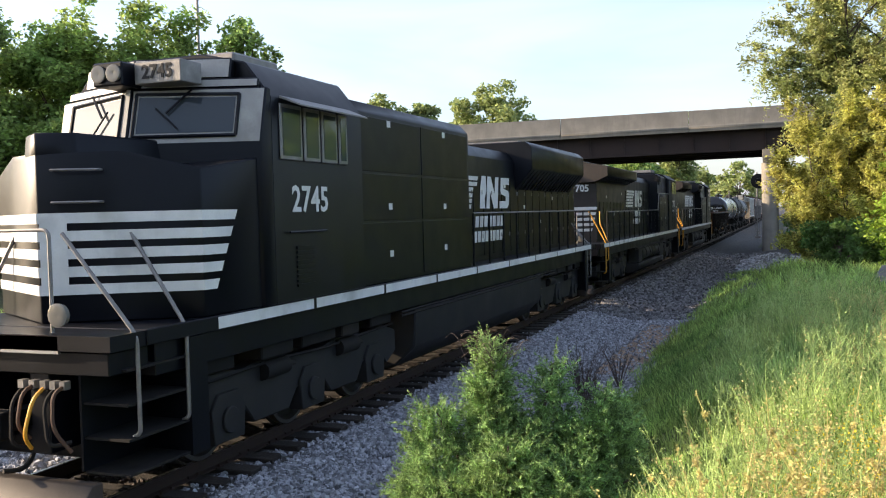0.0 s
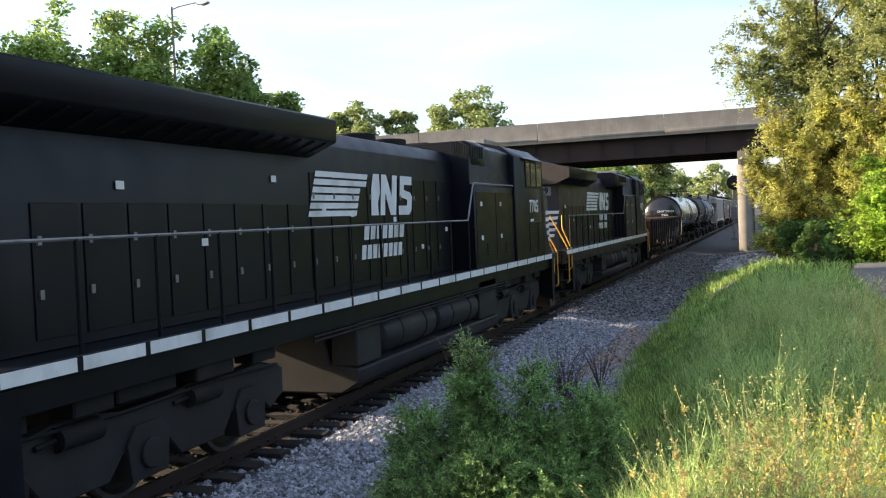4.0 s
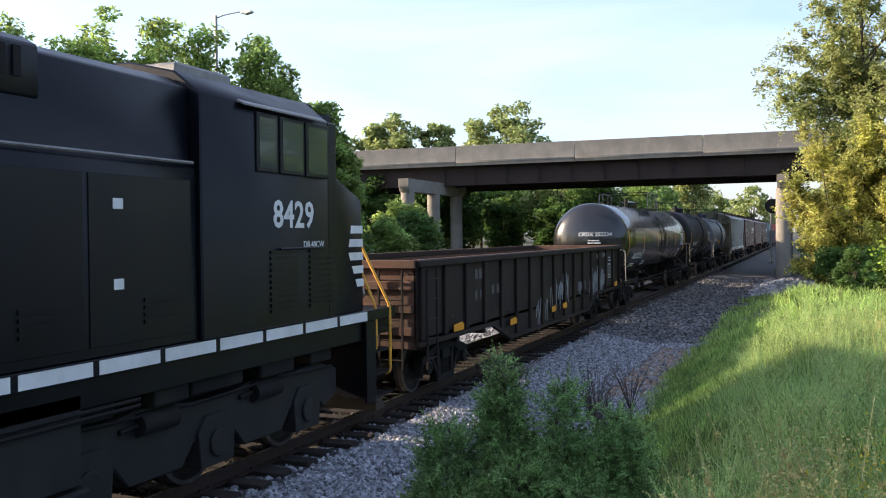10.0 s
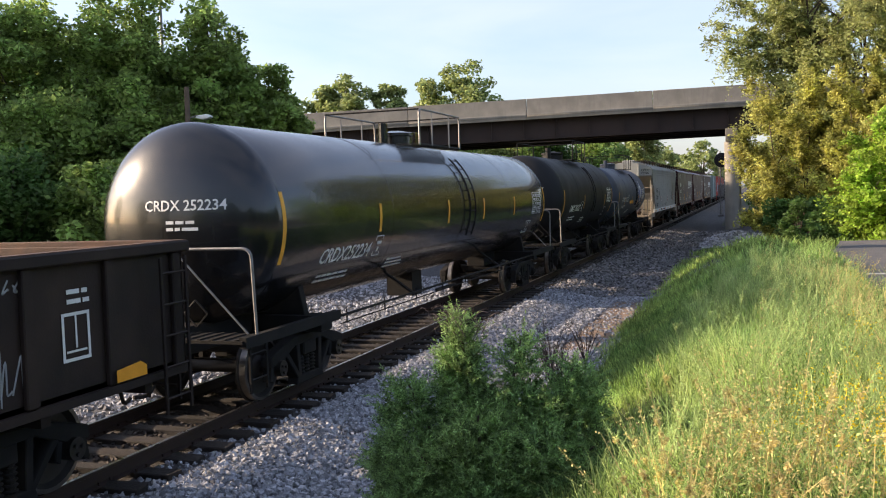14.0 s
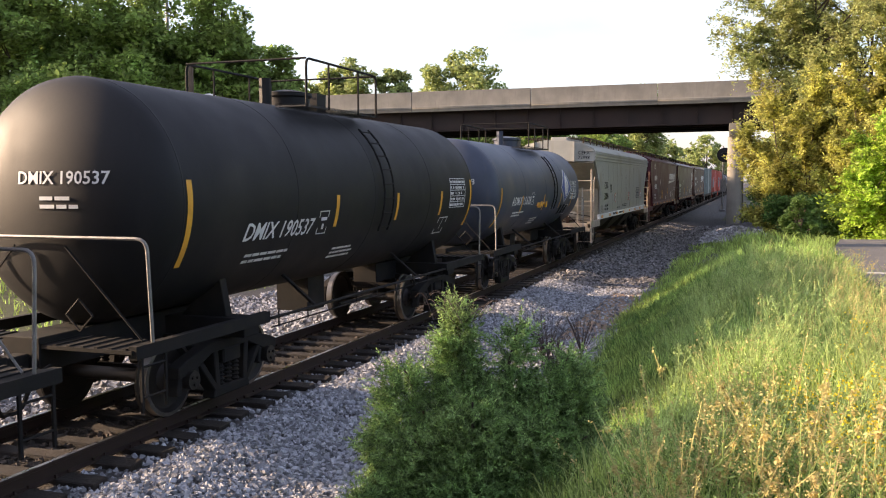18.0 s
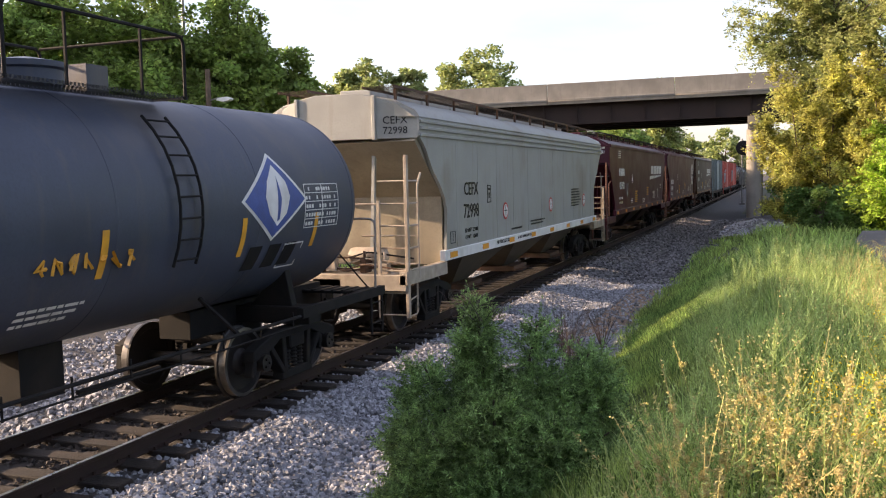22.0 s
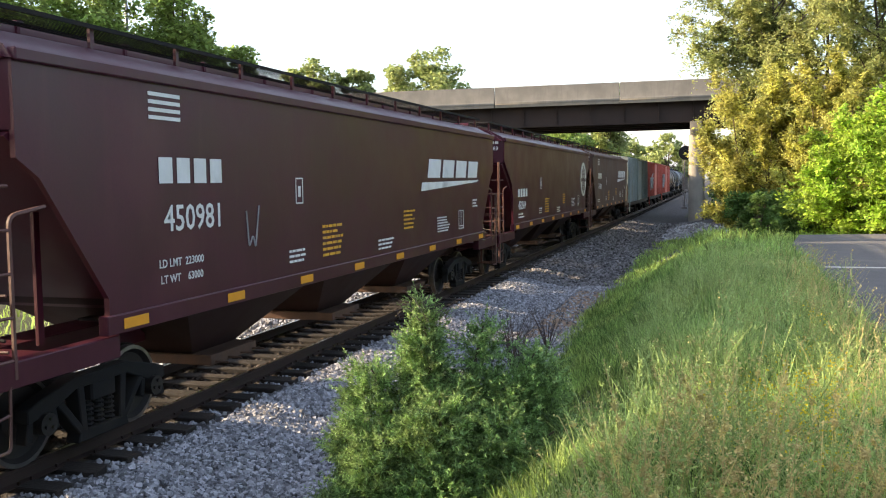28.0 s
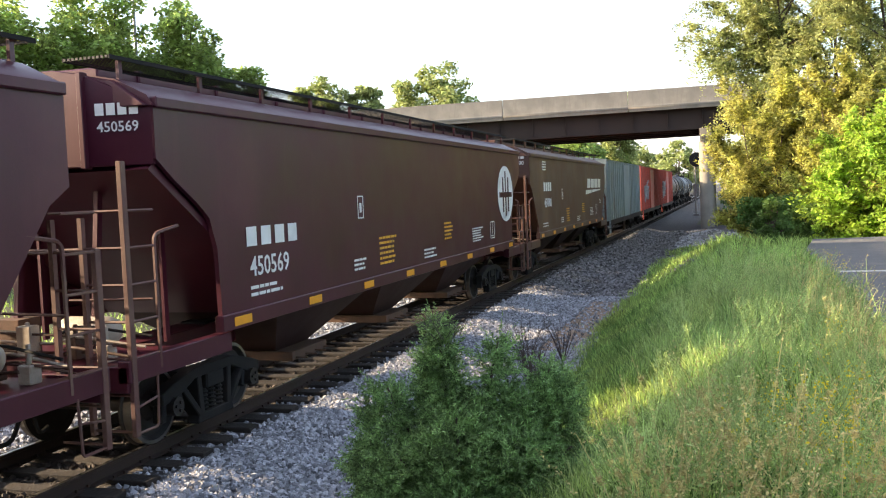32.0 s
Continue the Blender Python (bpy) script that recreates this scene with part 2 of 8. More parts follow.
def leaf_mat(name, color, trans=0.45, vary=0.3, patch=0.35, patch_scale=1.2):
    m = bpy.data.materials.new(name)
    m.use_nodes = True
    nt = m.node_tree
    b = nt.nodes["Principled BSDF"]
    out = nt.nodes["Material Output"]
    geo, co = nt.nodes.new("ShaderNodeNewGeometry"), nt.nodes.new("ShaderNodeTexCoord")
    n = nt.nodes.new("ShaderNodeTexNoise")
    n.inputs["Scale"].default_value = 0.7
    nt.links.new(co.outputs["Object"], n.inputs["Vector"])
    hs = nt.nodes.new("ShaderNodeHueSaturation")
    hs.inputs["Color"].default_value = (*color, 1)
    v = nt.nodes.new("ShaderNodeMapRange")
    v.inputs[3].default_value, v.inputs[4].default_value = 1 - vary, 1 + vary
    nt.links.new(geo.outputs["Random Per Island"], v.inputs[0])
    n2 = nt.nodes.new("ShaderNodeTexNoise")
    n2.inputs["Scale"].default_value, n2.inputs["Detail"].default_value = patch_scale, 3.0
    nt.links.new(co.outputs["Object"], n2.inputs["Vector"])
    pr = nt.nodes.new("ShaderNodeMapRange")
    for k, val in enumerate((0.32, 0.68, 1 - patch, 1 + patch)):
        pr.inputs[k + 1].default_value = val
    nt.links.new(n2.outputs[0], pr.inputs[0])
    mu = nt.nodes.new("ShaderNodeMath")
    mu.operation = "MULTIPLY"
    nt.links.new(v.outputs[0], mu.inputs[0])
    nt.links.new(pr.outputs[0], mu.inputs[1])
    nt.links.new(mu.outputs[0], hs.inputs["Value"])
    h = nt.nodes.new("ShaderNodeMapRange")
    h.inputs[3].default_value, h.inputs[4].default_value = 0.46, 0.54
    nt.links.new(n.outputs[0], h.inputs[0])
    nt.links.new(h.outputs[0], hs.inputs["Hue"])
    nt.links.new(hs.outputs[0], b.inputs["Base Color"])
    b.inputs["Roughness"].default_value = 0.55
    b.inputs["Specular IOR Level"].default_value = 0.3
    tr = nt.nodes.new("ShaderNodeBsdfTranslucent")
    nt.links.new(hs.outputs[0], tr.inputs["Color"])
    mx = nt.nodes.new("ShaderNodeMixShader")
    mx.inputs[0].default_value = trans
    nt.links.new(b.outputs[0], mx.inputs[1])
    nt.links.new(tr.outputs[0], mx.inputs[2])
    nt.links.new(mx.outputs[0], out.inputs["Surface"])
    return m


def glass_mat(name, color=(0.04, 0.05, 0.06), rough=0.05):
    m = bpy.data.materials.new(name)
    m.use_nodes = True
    b = m.node_tree.nodes["Principled BSDF"]
    b.inputs["Base Color"].default_value = (*color, 1)
    b.inputs["Roughness"].default_value = rough
    b.inputs["Specular IOR Level"].default_value = 0.4
    return m


def mesh_mat(name, color):
    """Open steel grating: bars with see-through gaps."""
    m = mat(name, color, 0.7, 0.3)
    nt = m.node_tree
    out, b = nt.nodes["Material Output"], nt.nodes["Principled BSDF"]
    co = nt.nodes.new("ShaderNodeTexCoord")
    ck = nt.nodes.new("ShaderNodeTexChecker")
    mp = nt.nodes.new("ShaderNodeMapping")
    mp.inputs["Rotation"].default_value = (0, 0, radians(45))
    nt.links.new(co.outputs["Object"], mp.inputs[0])
    nt.links.new(mp.outputs[0], ck.inputs["Vector"])
    ck.inputs["Scale"].default_value = 26.0
    tr, mx = nt.nodes.new("ShaderNodeBsdfTransparent"), nt.nodes.new("ShaderNodeMixShader")
    nt.links.new(ck.outputs["Fac"], mx.inputs[0])
    nt.links.new(b.outputs[0], mx.inputs[1])
    nt.links.new(tr.outputs[0], mx.inputs[2])
    nt.links.new(mx.outputs[0], out.inputs["Surface"])
    return m


M_BLACK = mat("black_paint", (0.0036, 0.0046, 0.0082), 0.38, 0, 0.3, 2.0, 40, 0.03, (0.0080, 0.0084, 0.0098), 0.3, 0.2, 0.21)
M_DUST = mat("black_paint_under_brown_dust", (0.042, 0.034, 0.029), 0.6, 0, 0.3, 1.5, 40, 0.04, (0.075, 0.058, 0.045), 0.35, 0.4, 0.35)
M_UNDER = mat("grimy_running_gear", (0.0085, 0.0080, 0.0078), 0.8, 0.0, 0.4, 5.0, 50, 0.1, (0.022, 0.017, 0.013), 0.5, spec=0.3)
M_TANKGREY = mat("dusty_fuel_tank", (0.017, 0.017, 0.018), 0.6, 0, 0.3, 2.0, 50, 0.05, (0.034, 0.031, 0.028), 0.4, 0.3, 0.3)
# pale tone carries glare on the cab front and shade on the sill stripe
M_CABFACE = mat("pale_paint_toned_for_light", (0.36, 0.35, 0.33), 0.5, 0, 0.2, 3.0, 40, 0.05, (0.2, 0.18, 0.16), 0.25, 0.3)
M_WHITE = mat("white_paint", (0.72, 0.72, 0.70), 0.5, 0, 0.12, 3.0, 50, 0.05, (0.35, 0.34, 0.32), 0.2, 0.25)
M_YELLOW = mat("yellow_paint", (0.75, 0.36, 0.03), 0.5, 0, 0.2, 6, 60, 0.05, (0.3, 0.2, 0.08), 0.2)
M_ORANGE = mat("orange_reflector", (0.80, 0.33, 0.02), 0.4, 0, 0.1)
M_RAILGREY = mat("worn_grey_steel", (0.24, 0.23, 0.22), 0.5, 0.5, 0.3)
M_STEEL = mat("bright_steel", (0.55, 0.53, 0.50), 0.28, 1.0, 0.2)
M_RIM = mat("worn_bright_rim", (0.20, 0.185, 0.17), 0.36, 0.8, 0.3, 6, 50, 0.05)
M_WHEEL = mat("wheel_steel", (0.022, 0.018, 0.016), 0.55, 0.3, 0.4, 4, 40, 0.1)
M_LADDER_PALE = mat("dusty_cream_steel", (0.40, 0.34, 0.27), 0.6, 0, 0.3, 4, 40, 0.08, (0.22, 0.14, 0.09), 0.35, 0.4)
M_LADDER_BROWN = mat("dusty_red_brown_steel", (0.105, 0.042, 0.034), 0.6, 0, 0.3, 4, 40, 0.08, (0.17, 0.10, 0.065), 0.4, 0.4)
M_RUST = mat("rust_brown_steel", (0.085, 0.045, 0.028), 0.75, 0.1, 0.4, 3.0, 40, 0.2, (0.16, 0.075, 0.04), 0.4, 0.4)
M_GONDOLA = mat("dark_brown_car_paint", (0.0190, 0.0118, 0.0098), 0.7, 0, 0.35, 2.5, 40, 0.12, (0.040, 0.024, 0.017), 0.35, 0.3, 0.3)
M_TANKGLOSS = mat("gloss_black_tank", (0.012, 0.012, 0.013), 0.2, 0, 0.25, 1.2, 25, 0.02, (0.05, 0.045, 0.035), 0.15, 0.25, coat=0.3)
M_TANKDULL = mat("dull_black_tank", (0.0085, 0.0085, 0.0095), 0.6, 0, 0.3, 1.5, 30, 0.04, (0.024, 0.021, 0.018), 0.25, 0.25, 0.3)
M_TANKBLUE = mat("faded_blue_tank", (0.046, 0.058, 0.088), 0.46, 0, 0.25, 1.5, 30, 0.05, (0.10, 0.088, 0.080), 0.3, 0.45, 0.42)
M_PALE = mat("pale_grey_paint", (0.315, 0.318, 0.292), 0.55, 0, 0.12, 1.5, 30, 0.03, (0.22, 0.19, 0.14), 0.25, 0.4, 0.4)
M_SLOPE = mat("dusty_tan_paint", (0.30, 0.26, 0.19), 0.75, 0, 0.3, 1.2, 30, 0.05, (0.15, 0.12, 0.085), 0.45, 0.5)
M_MAROON = mat("maroon_car_paint", (0.060, 0.0078, 0.0190), 0.40, 0, 0.22, 1.2, 30, 0.03, (0.090, 0.020, 0.029), 0.18, 0.3, 0.38)
M_BROWN = mat("brown_car_paint", (0.085, 0.036, 0.024), 0.55, 0, 0.25, 1.2, 30, 0.04, (0.15, 0.085, 0.05), 0.3, 0.4)
M_GREYBOX = mat("grey_blue_car_paint", (0.24, 0.29, 0.29), 0.6, 0, 0.2, 1.2, 30, 0.04, (0.2, 0.17, 0.12), 0.3, 0.3)
M_REDBOX = mat("faded_red_car_paint", (0.55, 0.115, 0.085), 0.6, 0, 0.2, 1.2, 30, 0.04, (0.30, 0.10, 0.07), 0.3, 0.3)
M_FADED = mat("worn_pale_marking", (0.11, 0.10, 0.095), 0.8, 0, 0.5, 9, 40, 0.0)
M_GRAFFITI = mat("spray_paint", (0.30, 0.30, 0.30), 0.7, 0, 0.4, 3, 40, 0.0)
M_GRATEDARK = mesh_mat("dark_grating", (0.045, 0.045, 0.045))
M_GRATETAN = mesh_mat("rusty_grating", (0.11, 0.085, 0.062))
M_GLASS = glass_mat("window_glass")
M_LENS = glass_mat("lamp_lens", (0.16, 0.155, 0.14), 0.12)
M_REDPAINT = mat("red_paint", (0.55, 0.03, 0.025), 0.5)
M_CONCRETE = mat("weathered_concrete", (0.25, 0.232, 0.20), 0.9, 0, 0.2, 1.2, 30, 0.15, (0.17, 0.155, 0.135), 0.35, 0.6)
M_GIRDER = mat("rusted_girder", (0.030, 0.019, 0.017), 0.8, 0, 0.3, 1.5, 30, 0.1)
M_RAIL = mat("rusty_rail", (0.034, 0.018, 0.013), 0.7, 0.2, 0.35, 4, 50, 0.15)
M_TIE = mat("weathered_tie", (0.021, 0.0155, 0.012), 0.9, 0, 0.45, 5, 40, 0.6, random_amount=0.35)
M_BALLAST = mat("ballast_bed", (0.064, 0.062, 0.065), 0.9, 0, 0.6, 22, 70, 1.0, (0.05, 0.042, 0.036), 0.3, bump_scale=35)
M_STONE = mat("ballast_stone", (0.305, 0.312, 0.338), 0.88, 0, 0.25, 20, 120, 0.4, random_amount=0.62)
M_OILSTONE = mat("oily_ballast_stone", (0.060, 0.048, 0.040), 0.85, 0, 0.3, 20, 120, 0.4, random_amount=0.6)
# far stones coloured dark for the shade of the wood and bridge
M_SHADE_CINDER = mat("shade_darkened_cinder_stone", (0.150, 0.146, 0.150), 0.9, 0, 0.3, 20, 120, 0.4, random_amount=0.8)
M_OILBED = mat("oily_track_bed", (0.040, 0.033, 0.028), 0.9, 0, 0.5, 12, 70, 0.8, (0.075, 0.058, 0.045), 0.3, bump_scale=35)
# both bay colours are darkened for shade under the car, plus dirt streaks
M_BAYSHADE = mat("shade_darkened_bay_paint", (0.085, 0.074, 0.056), 0.7, 0, 0.35, 2.0, 30, 0.06, (0.045, 0.036, 0.027), 0.4, 0.5, 0.3)
M_DARKMAROON = mat("shade_darkened_maroon_paint", (0.030, 0.011, 0.010), 0.65, 0, 0.3, 2.0, 30, 0.05, (0.03, 0.022, 0.017), 0.4, 0.4, 0.3)
M_SOIL = mat("soil_and_grass", (0.055, 0.062, 0.022), 0.95, 0, 0.5, 3, 40, 0.6, (0.11, 0.085, 0.05), 0.2)
M_DIRT = mat("bare_dry_soil", (0.27, 0.185, 0.125), 0.95, 0, 0.35, 4, 40, 0.6, (0.13, 0.09, 0.065), 0.4, bump_scale=25)
M_FAR = mat("far_ground", (0.05, 0.055, 0.025), 0.95, 0, 0.4, 0.6, 10, 0.4)
M_ASPHALT = mat("worn_asphalt", (0.115, 0.110, 0.108), 0.9, 0, 0.2, 2.0, 90, 0.4, (0.17, 0.155, 0.135), 0.3)
M_ROADLINE = mat("worn_road_paint", (0.55, 0.53, 0.48), 0.8, 0, 0.3, 8, 60, 0.1)
M_BARK = mat("bark", (0.085, 0.065, 0.048), 0.9, 0, 0.4, 6, 40, 0.8)
M_POLE = mat("weathered_pole_wood", (0.12, 0.085, 0.06), 0.9, 0, 0.3, 4, 50, 0.4)
L_LEFT = leaf_mat("ash_leaves", (0.270, 0.375, 0.105), 0.6, 0.45, 0.4, 0.9)
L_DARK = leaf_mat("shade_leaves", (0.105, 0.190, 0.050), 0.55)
L_FAR = leaf_mat("far_leaves", (0.300, 0.360, 0.140), 0.5)
L_WILLOW = leaf_mat("willow_leaves", (0.340, 0.380, 0.150), 0.6, 0.45, 0.35, 0.8)
L_YELLOW = leaf_mat("yellow_green_leaves", (0.430, 0.430, 0.120), 0.6, 0.5, 0.4, 0.9)
L_BRIGHT = leaf_mat("bright_green_leaves", (0.330, 0.480, 0.065), 0.5, 0.5, 0.4, 1.2)
L_JUNIPER = leaf_mat("juniper_needles", (0.205, 0.330, 0.115), 0.35, 0.55, 0.5, 8.0)
L_GRASS = leaf_mat("grass_blades", (0.300, 0.430, 0.115), 0.5, 0.6, 0.4, 1.6)
L_STRAW = leaf_mat("straw_stalks", (0.58, 0.49, 0.20), 0.35, 0.3)
L_WEED = leaf_mat("weed_stems", (0.38, 0.49, 0.17), 0.4, 0.35)
L_FLOWER = leaf_mat("yellow_petals", (0.80, 0.60, 0.03), 0.4, 0.15)
L_TWIG = leaf_mat("dry_twigs", (0.085, 0.065, 0.058), 0.1, 0.3)


# ---- ground ----
def smooth01(t):
    t = np.clip(t, 0, 1)
    return t * t * (3 - 2 * t)


def wave(x, y, s, k):
    return np.sin(x * s + k) * np.cos(y * s * 0.83 + k * 1.7) + 0.5 * np.sin(x * s * 2.3 + y * s * 1.9 + k)


def ground_z(x, y):
    """Height of the ground over the rail tops' level."""
    x, y = np.asarray(x, float), np.asarray(y, float)
    z = np.interp(x, [-400, -40, -20, -9, -5, -3.1, -1.9, 1.9, 2.9, 4.4], [2.0, 1.5, 0.6, -0.2, -0.5, -0.52, -0.235, -0.235, -0.46, -0.46])
    rise = np.interp(x, [4.4, 5.2, 6.3, 7.4, 8.4, 9.0, 400], [0, 0.34, 1.0, 1.46, 1.41, 1.38, 1.40])
    fade = 1 - 0.88 * smooth01((y - 26) / 16)
    z = z + rise * fade
    rough = 0.03 * wave(x, y, 1.7, 0.3) + 0.05 * wave(x, y, 0.55, 1.1)
    rough = rough * smooth01((np.abs(x - 0) - 2.6) / 2) * (1 - smooth01((x - 8.2) / 0.6))
    heap = 0.55 * np.exp(-(((x - 6.3) / 1.5) ** 2 + ((y - 52) / 3.0) ** 2))
    return z + rough + heap


gx = np.concatenate([[-1500, -700, -300, -150, -90], np.arange(-60, -12, 3.0), np.arange(-12, 12.1, 0.4), np.arange(14, 60, 4.0), [90, 150, 300, 700, 1500]])
gy = np.concatenate([[-900, -400, -200, -100, -60], np.arange(-40, -4, 3.0), np.arange(-4, 70, 0.6), np.arange(72, 200, 4.0), [240, 320, 500, 900, 2200]])
GX, GY = np.meshgrid(gx, gy, indexing="ij")
GZ = ground_z(GX, GY)
nx, ny = GX.shape
idx = np.arange(nx * ny).reshape(nx, ny)
quads = np.stack([idx[:-1, :-1], idx[1:, :-1], idx[1:, 1:], idx[:-1, 1:]], -1).reshape(-1, 4)
ground_me = raw_mesh("ground", np.stack([GX, GY, GZ], -1).reshape(-1, 3), quads, [M_SOIL, M_BALLAST, M_FAR, M_DIRT, M_OILBED], True)
cx = (GX[:-1, :-1] + GX[1:, 1:]) / 2
cy = (GY[:-1, :-1] + GY[1:, 1:]) / 2
edge = 4.75 + 0.22 * wave(cx * 0, cy, 0.9, 0.5)
gravel = (cx > -6.6) & (cx < edge)
gravel |= (cy > 46) & (cy < 75) & (cx < 8.6) & (cx > -4)
mi = np.where(gravel, 1, np.where((np.abs(cx) > 30) | (cy > 80), 2, 0))
bare = (cx > 3.5 + 0.4 * wave(cy, cx, 1.3, 0.2)) & (cx < 5.0) & (cy > 17.0) & (cy < 26) | (cx > 4.0) & (cx < 5.6) & (cy > 31) & (cy < 36)
mi = np.where(bare, 3, np.where(np.abs(cx) < 0.85, 4, mi))
ground_me.polygons.foreach_set("material_index", mi.reshape(-1).astype(np.int32))
tagged(new("ground", ground_me), "grassy bank, gravel and bare soil beside the railway", "ground", kind="structure")

bm = bmesh.new()
road_pts = [(9.25, -30), (26, -30), (26, 30.4), (12.2, 30.6), (9.9, 30.0), (9.15, 24), (9.2, 14), (9.3, 5)]
prism(bm, road_pts, "z", 0.70, 0.985)
road = part("road", bm, M_ASPHALT, None)
tagged(road, "worn grey asphalt road with pale edge wear", "road", kind="structure")
bm = bmesh.new()
box(bm, 9.5, 25.5, 19.2, 19.42, 0.986, 0.990)
part("road_line", bm, M_ROADLINE, road)

# ---- railway track ----
RAIL_PROFILE = [(-0.075, -0.18), (0.075, -0.18), (0.075, -0.168), (0.012, -0.15), (0.010, -0.045), (0.036, -0.032), (0.037, -0.006), (0.028, 0.0), (-0.028, 0.0), (-0.037, -0.006), (-0.036, -0.032), (-0.010, -0.045), (-0.012, -0.15), (-0.075, -0.168)]
track = thing("railway_track", "straight railway track with rusty rails on worn timber ties", "track", kind="structure")
rail_objects = []
for sx in (-1, 1):
    bm = bmesh.new()
    prism(bm, [(sx * 0.754 + px, pz) for px, pz in RAIL_PROFILE], "y", -60, 420)
    rail_objects.append(part("rail", bm, M_RAIL, track, "rusty steel rail"))
    bm = bmesh.new()
    box(bm, sx * 0.754 - 0.022, sx * 0.754 + 0.026, -60, 420, 0.0005, 0.002)
    part("running_band", bm, M_STEEL, rail_objects[-1], "polished running surface")

# ---- bridge ----
B_DIR = Vector((0.994, 0.112, 0)).normalized()
bridge = thing("road_bridge", "concrete road overpass on steel girders crossing the railway", "bridge", at=Matrix.Translation((7.8, 68.6, 0)) @ Matrix.Rotation(math.atan2(B_DIR.y, B_DIR.x), 4, "Z") @ Matrix.Rotation(-0.010, 4, "Y"), kind="structure")
for y0, lab in ((0.0, "parapet"), (11.5, "parapet")):
    for k in range(11):
        bm = bmesh.new()
        a, b = -63.1 + k * 9.3, -63.1 + k * 9.3 + 9.26
        s = 1 if y0 == 0 else -1
        pts = [(y0, 8.42), (y0 + s * 0.9, 8.55), (y0 + s * 0.9, 8.8), (y0 + s * 0.32, 8.9), (y0 + s * 0.26, 9.98), (y0 + s * 0.02, 9.98), (y0 - s * 0.03, 8.86), (y0 - s * 0.06, 8.82), (y0 - s * 0.06, 8.66), (y0 - s * 0.03, 8.64)]
        prism(bm, pts, "x", a, b)
        part("parapet", bm, M_CONCRETE, bridge, "streaked grey concrete parapet panel", 0.02)
bm = bmesh.new()
box(bm, -62, 38, 0.9, 10.6, 8.56, 8.8)
part("deck", bm, M_CONCRETE, bridge)
for gyk in (0.75, 3.2, 5.7, 8.2, 10.7):
    bm = bmesh.new()
    box(bm, -62, 38, gyk - 0.02, gyk + 0.02, 6.98, 8.54)
    box(bm, -62, 38, gyk - 0.22, gyk + 0.22, 6.92, 6.99)
    box(bm, -62, 38, gyk - 0.2, gyk + 0.2, 8.48, 8.545)
    girder = part("girder", bm, M_GIRDER, bridge, "dark rust-brown steel plate girder")
    for k in range(40 if gyk < 1 else 0):
        bm = bmesh.new()
        box(bm, -62 + 2.5 * k, -61.97 + 2.5 * k, gyk - 0.18, gyk - 0.021, 7.0, 8.46)
        part("stiffener", bm, M_GIRDER, girder)
pier_turn = Matrix.Rotation(-math.atan2(B_DIR.y, B_DIR.x), 4, "Z")
for wx, wy in ((5.85, 68.9), (-19.6, 60.0)):
    foot = bridge.matrix_basis.inverted() @ Matrix.Translation((wx, wy, 0))
    for k in range(3):
        bm = bmesh.new()
        lathe(bm, [(0, 0.50), (6.75, 0.50)], (0, k * 4.9, -0.8), (0, 0, 1), 28)
        part("pier_column", bm, M_CONCRETE, bridge, "round concrete pier column", at=foot)
    bm = bmesh.new()
    prism(bm, [(-0.55, 5.95), (10.4, 5.95), (11.2, 6.4), (11.2, 6.9), (-0.75, 6.9), (-0.75, 6.4)], "x", -0.40, 0.40)
    part("pier_cap", bm, M_CONCRETE, bridge, "concrete pier cap beam", 0.02, at=foot)
for x0, x1 in ((-62, -42.0), (14.0, 38)):
    bm = bmesh.new()
    prism(bm, [(x0, -0.8), (x1 + (4 if x0 < 0 else 0), -0.8), (x1, 6.6), (x0, 6.6)] if x0 < 0 else [(x0 - 4, -0.8), (x1, -0.8), (x1, 6.6), (x0, 6.6)], "y", 0.2, 11.2)
    part("abutment", bm, M_CONCRETE, bridge)

# ---- lineside signal ----
sig = thing("railway_signal", "tall railway signal mast with round black target heads", "signal", at=pose(4.0, 99, 0))
bm = bmesh.new()
cyl(bm, (0, 0, -0.6), (0, 0, 6.4), 0.075, 10)
box(bm, -0.3, 0.3, -0.3, 0.3, -0.6, -0.25)
part("mast", bm, M_RAILGREY, sig, "pale grey steel mast")
for z in (5.45,):
    bm = bmesh.new()
    lathe(bm, [(0, 0.74), (0.05, 0.76), (0.06, 0.3), (0.3, 0.28)], (0.15, -0.2, z), (0, -1, 0), 28)
    part("target", bm, M_BLACK, sig, "round black signal background")
bm = bmesh.new()
box(bm, -0.25, 0.35, 0.05, 0.5, 1.6, 2.9)
part("relay_case", bm, M_RAILGREY, sig)
bm = bmesh.new()
for k in range(16):
    cyl(bm, (-0.2, 0.15, k * 0.33), (0.2, 0.15, k * 0.33), 0.015, 5)
for k in (-0.2, 0.2):
    cyl(bm, (k, 0.15, -0.3), (k, 0.15, 5.3), 0.018, 5)
part("ladder", bm, M_RAILGREY, sig)

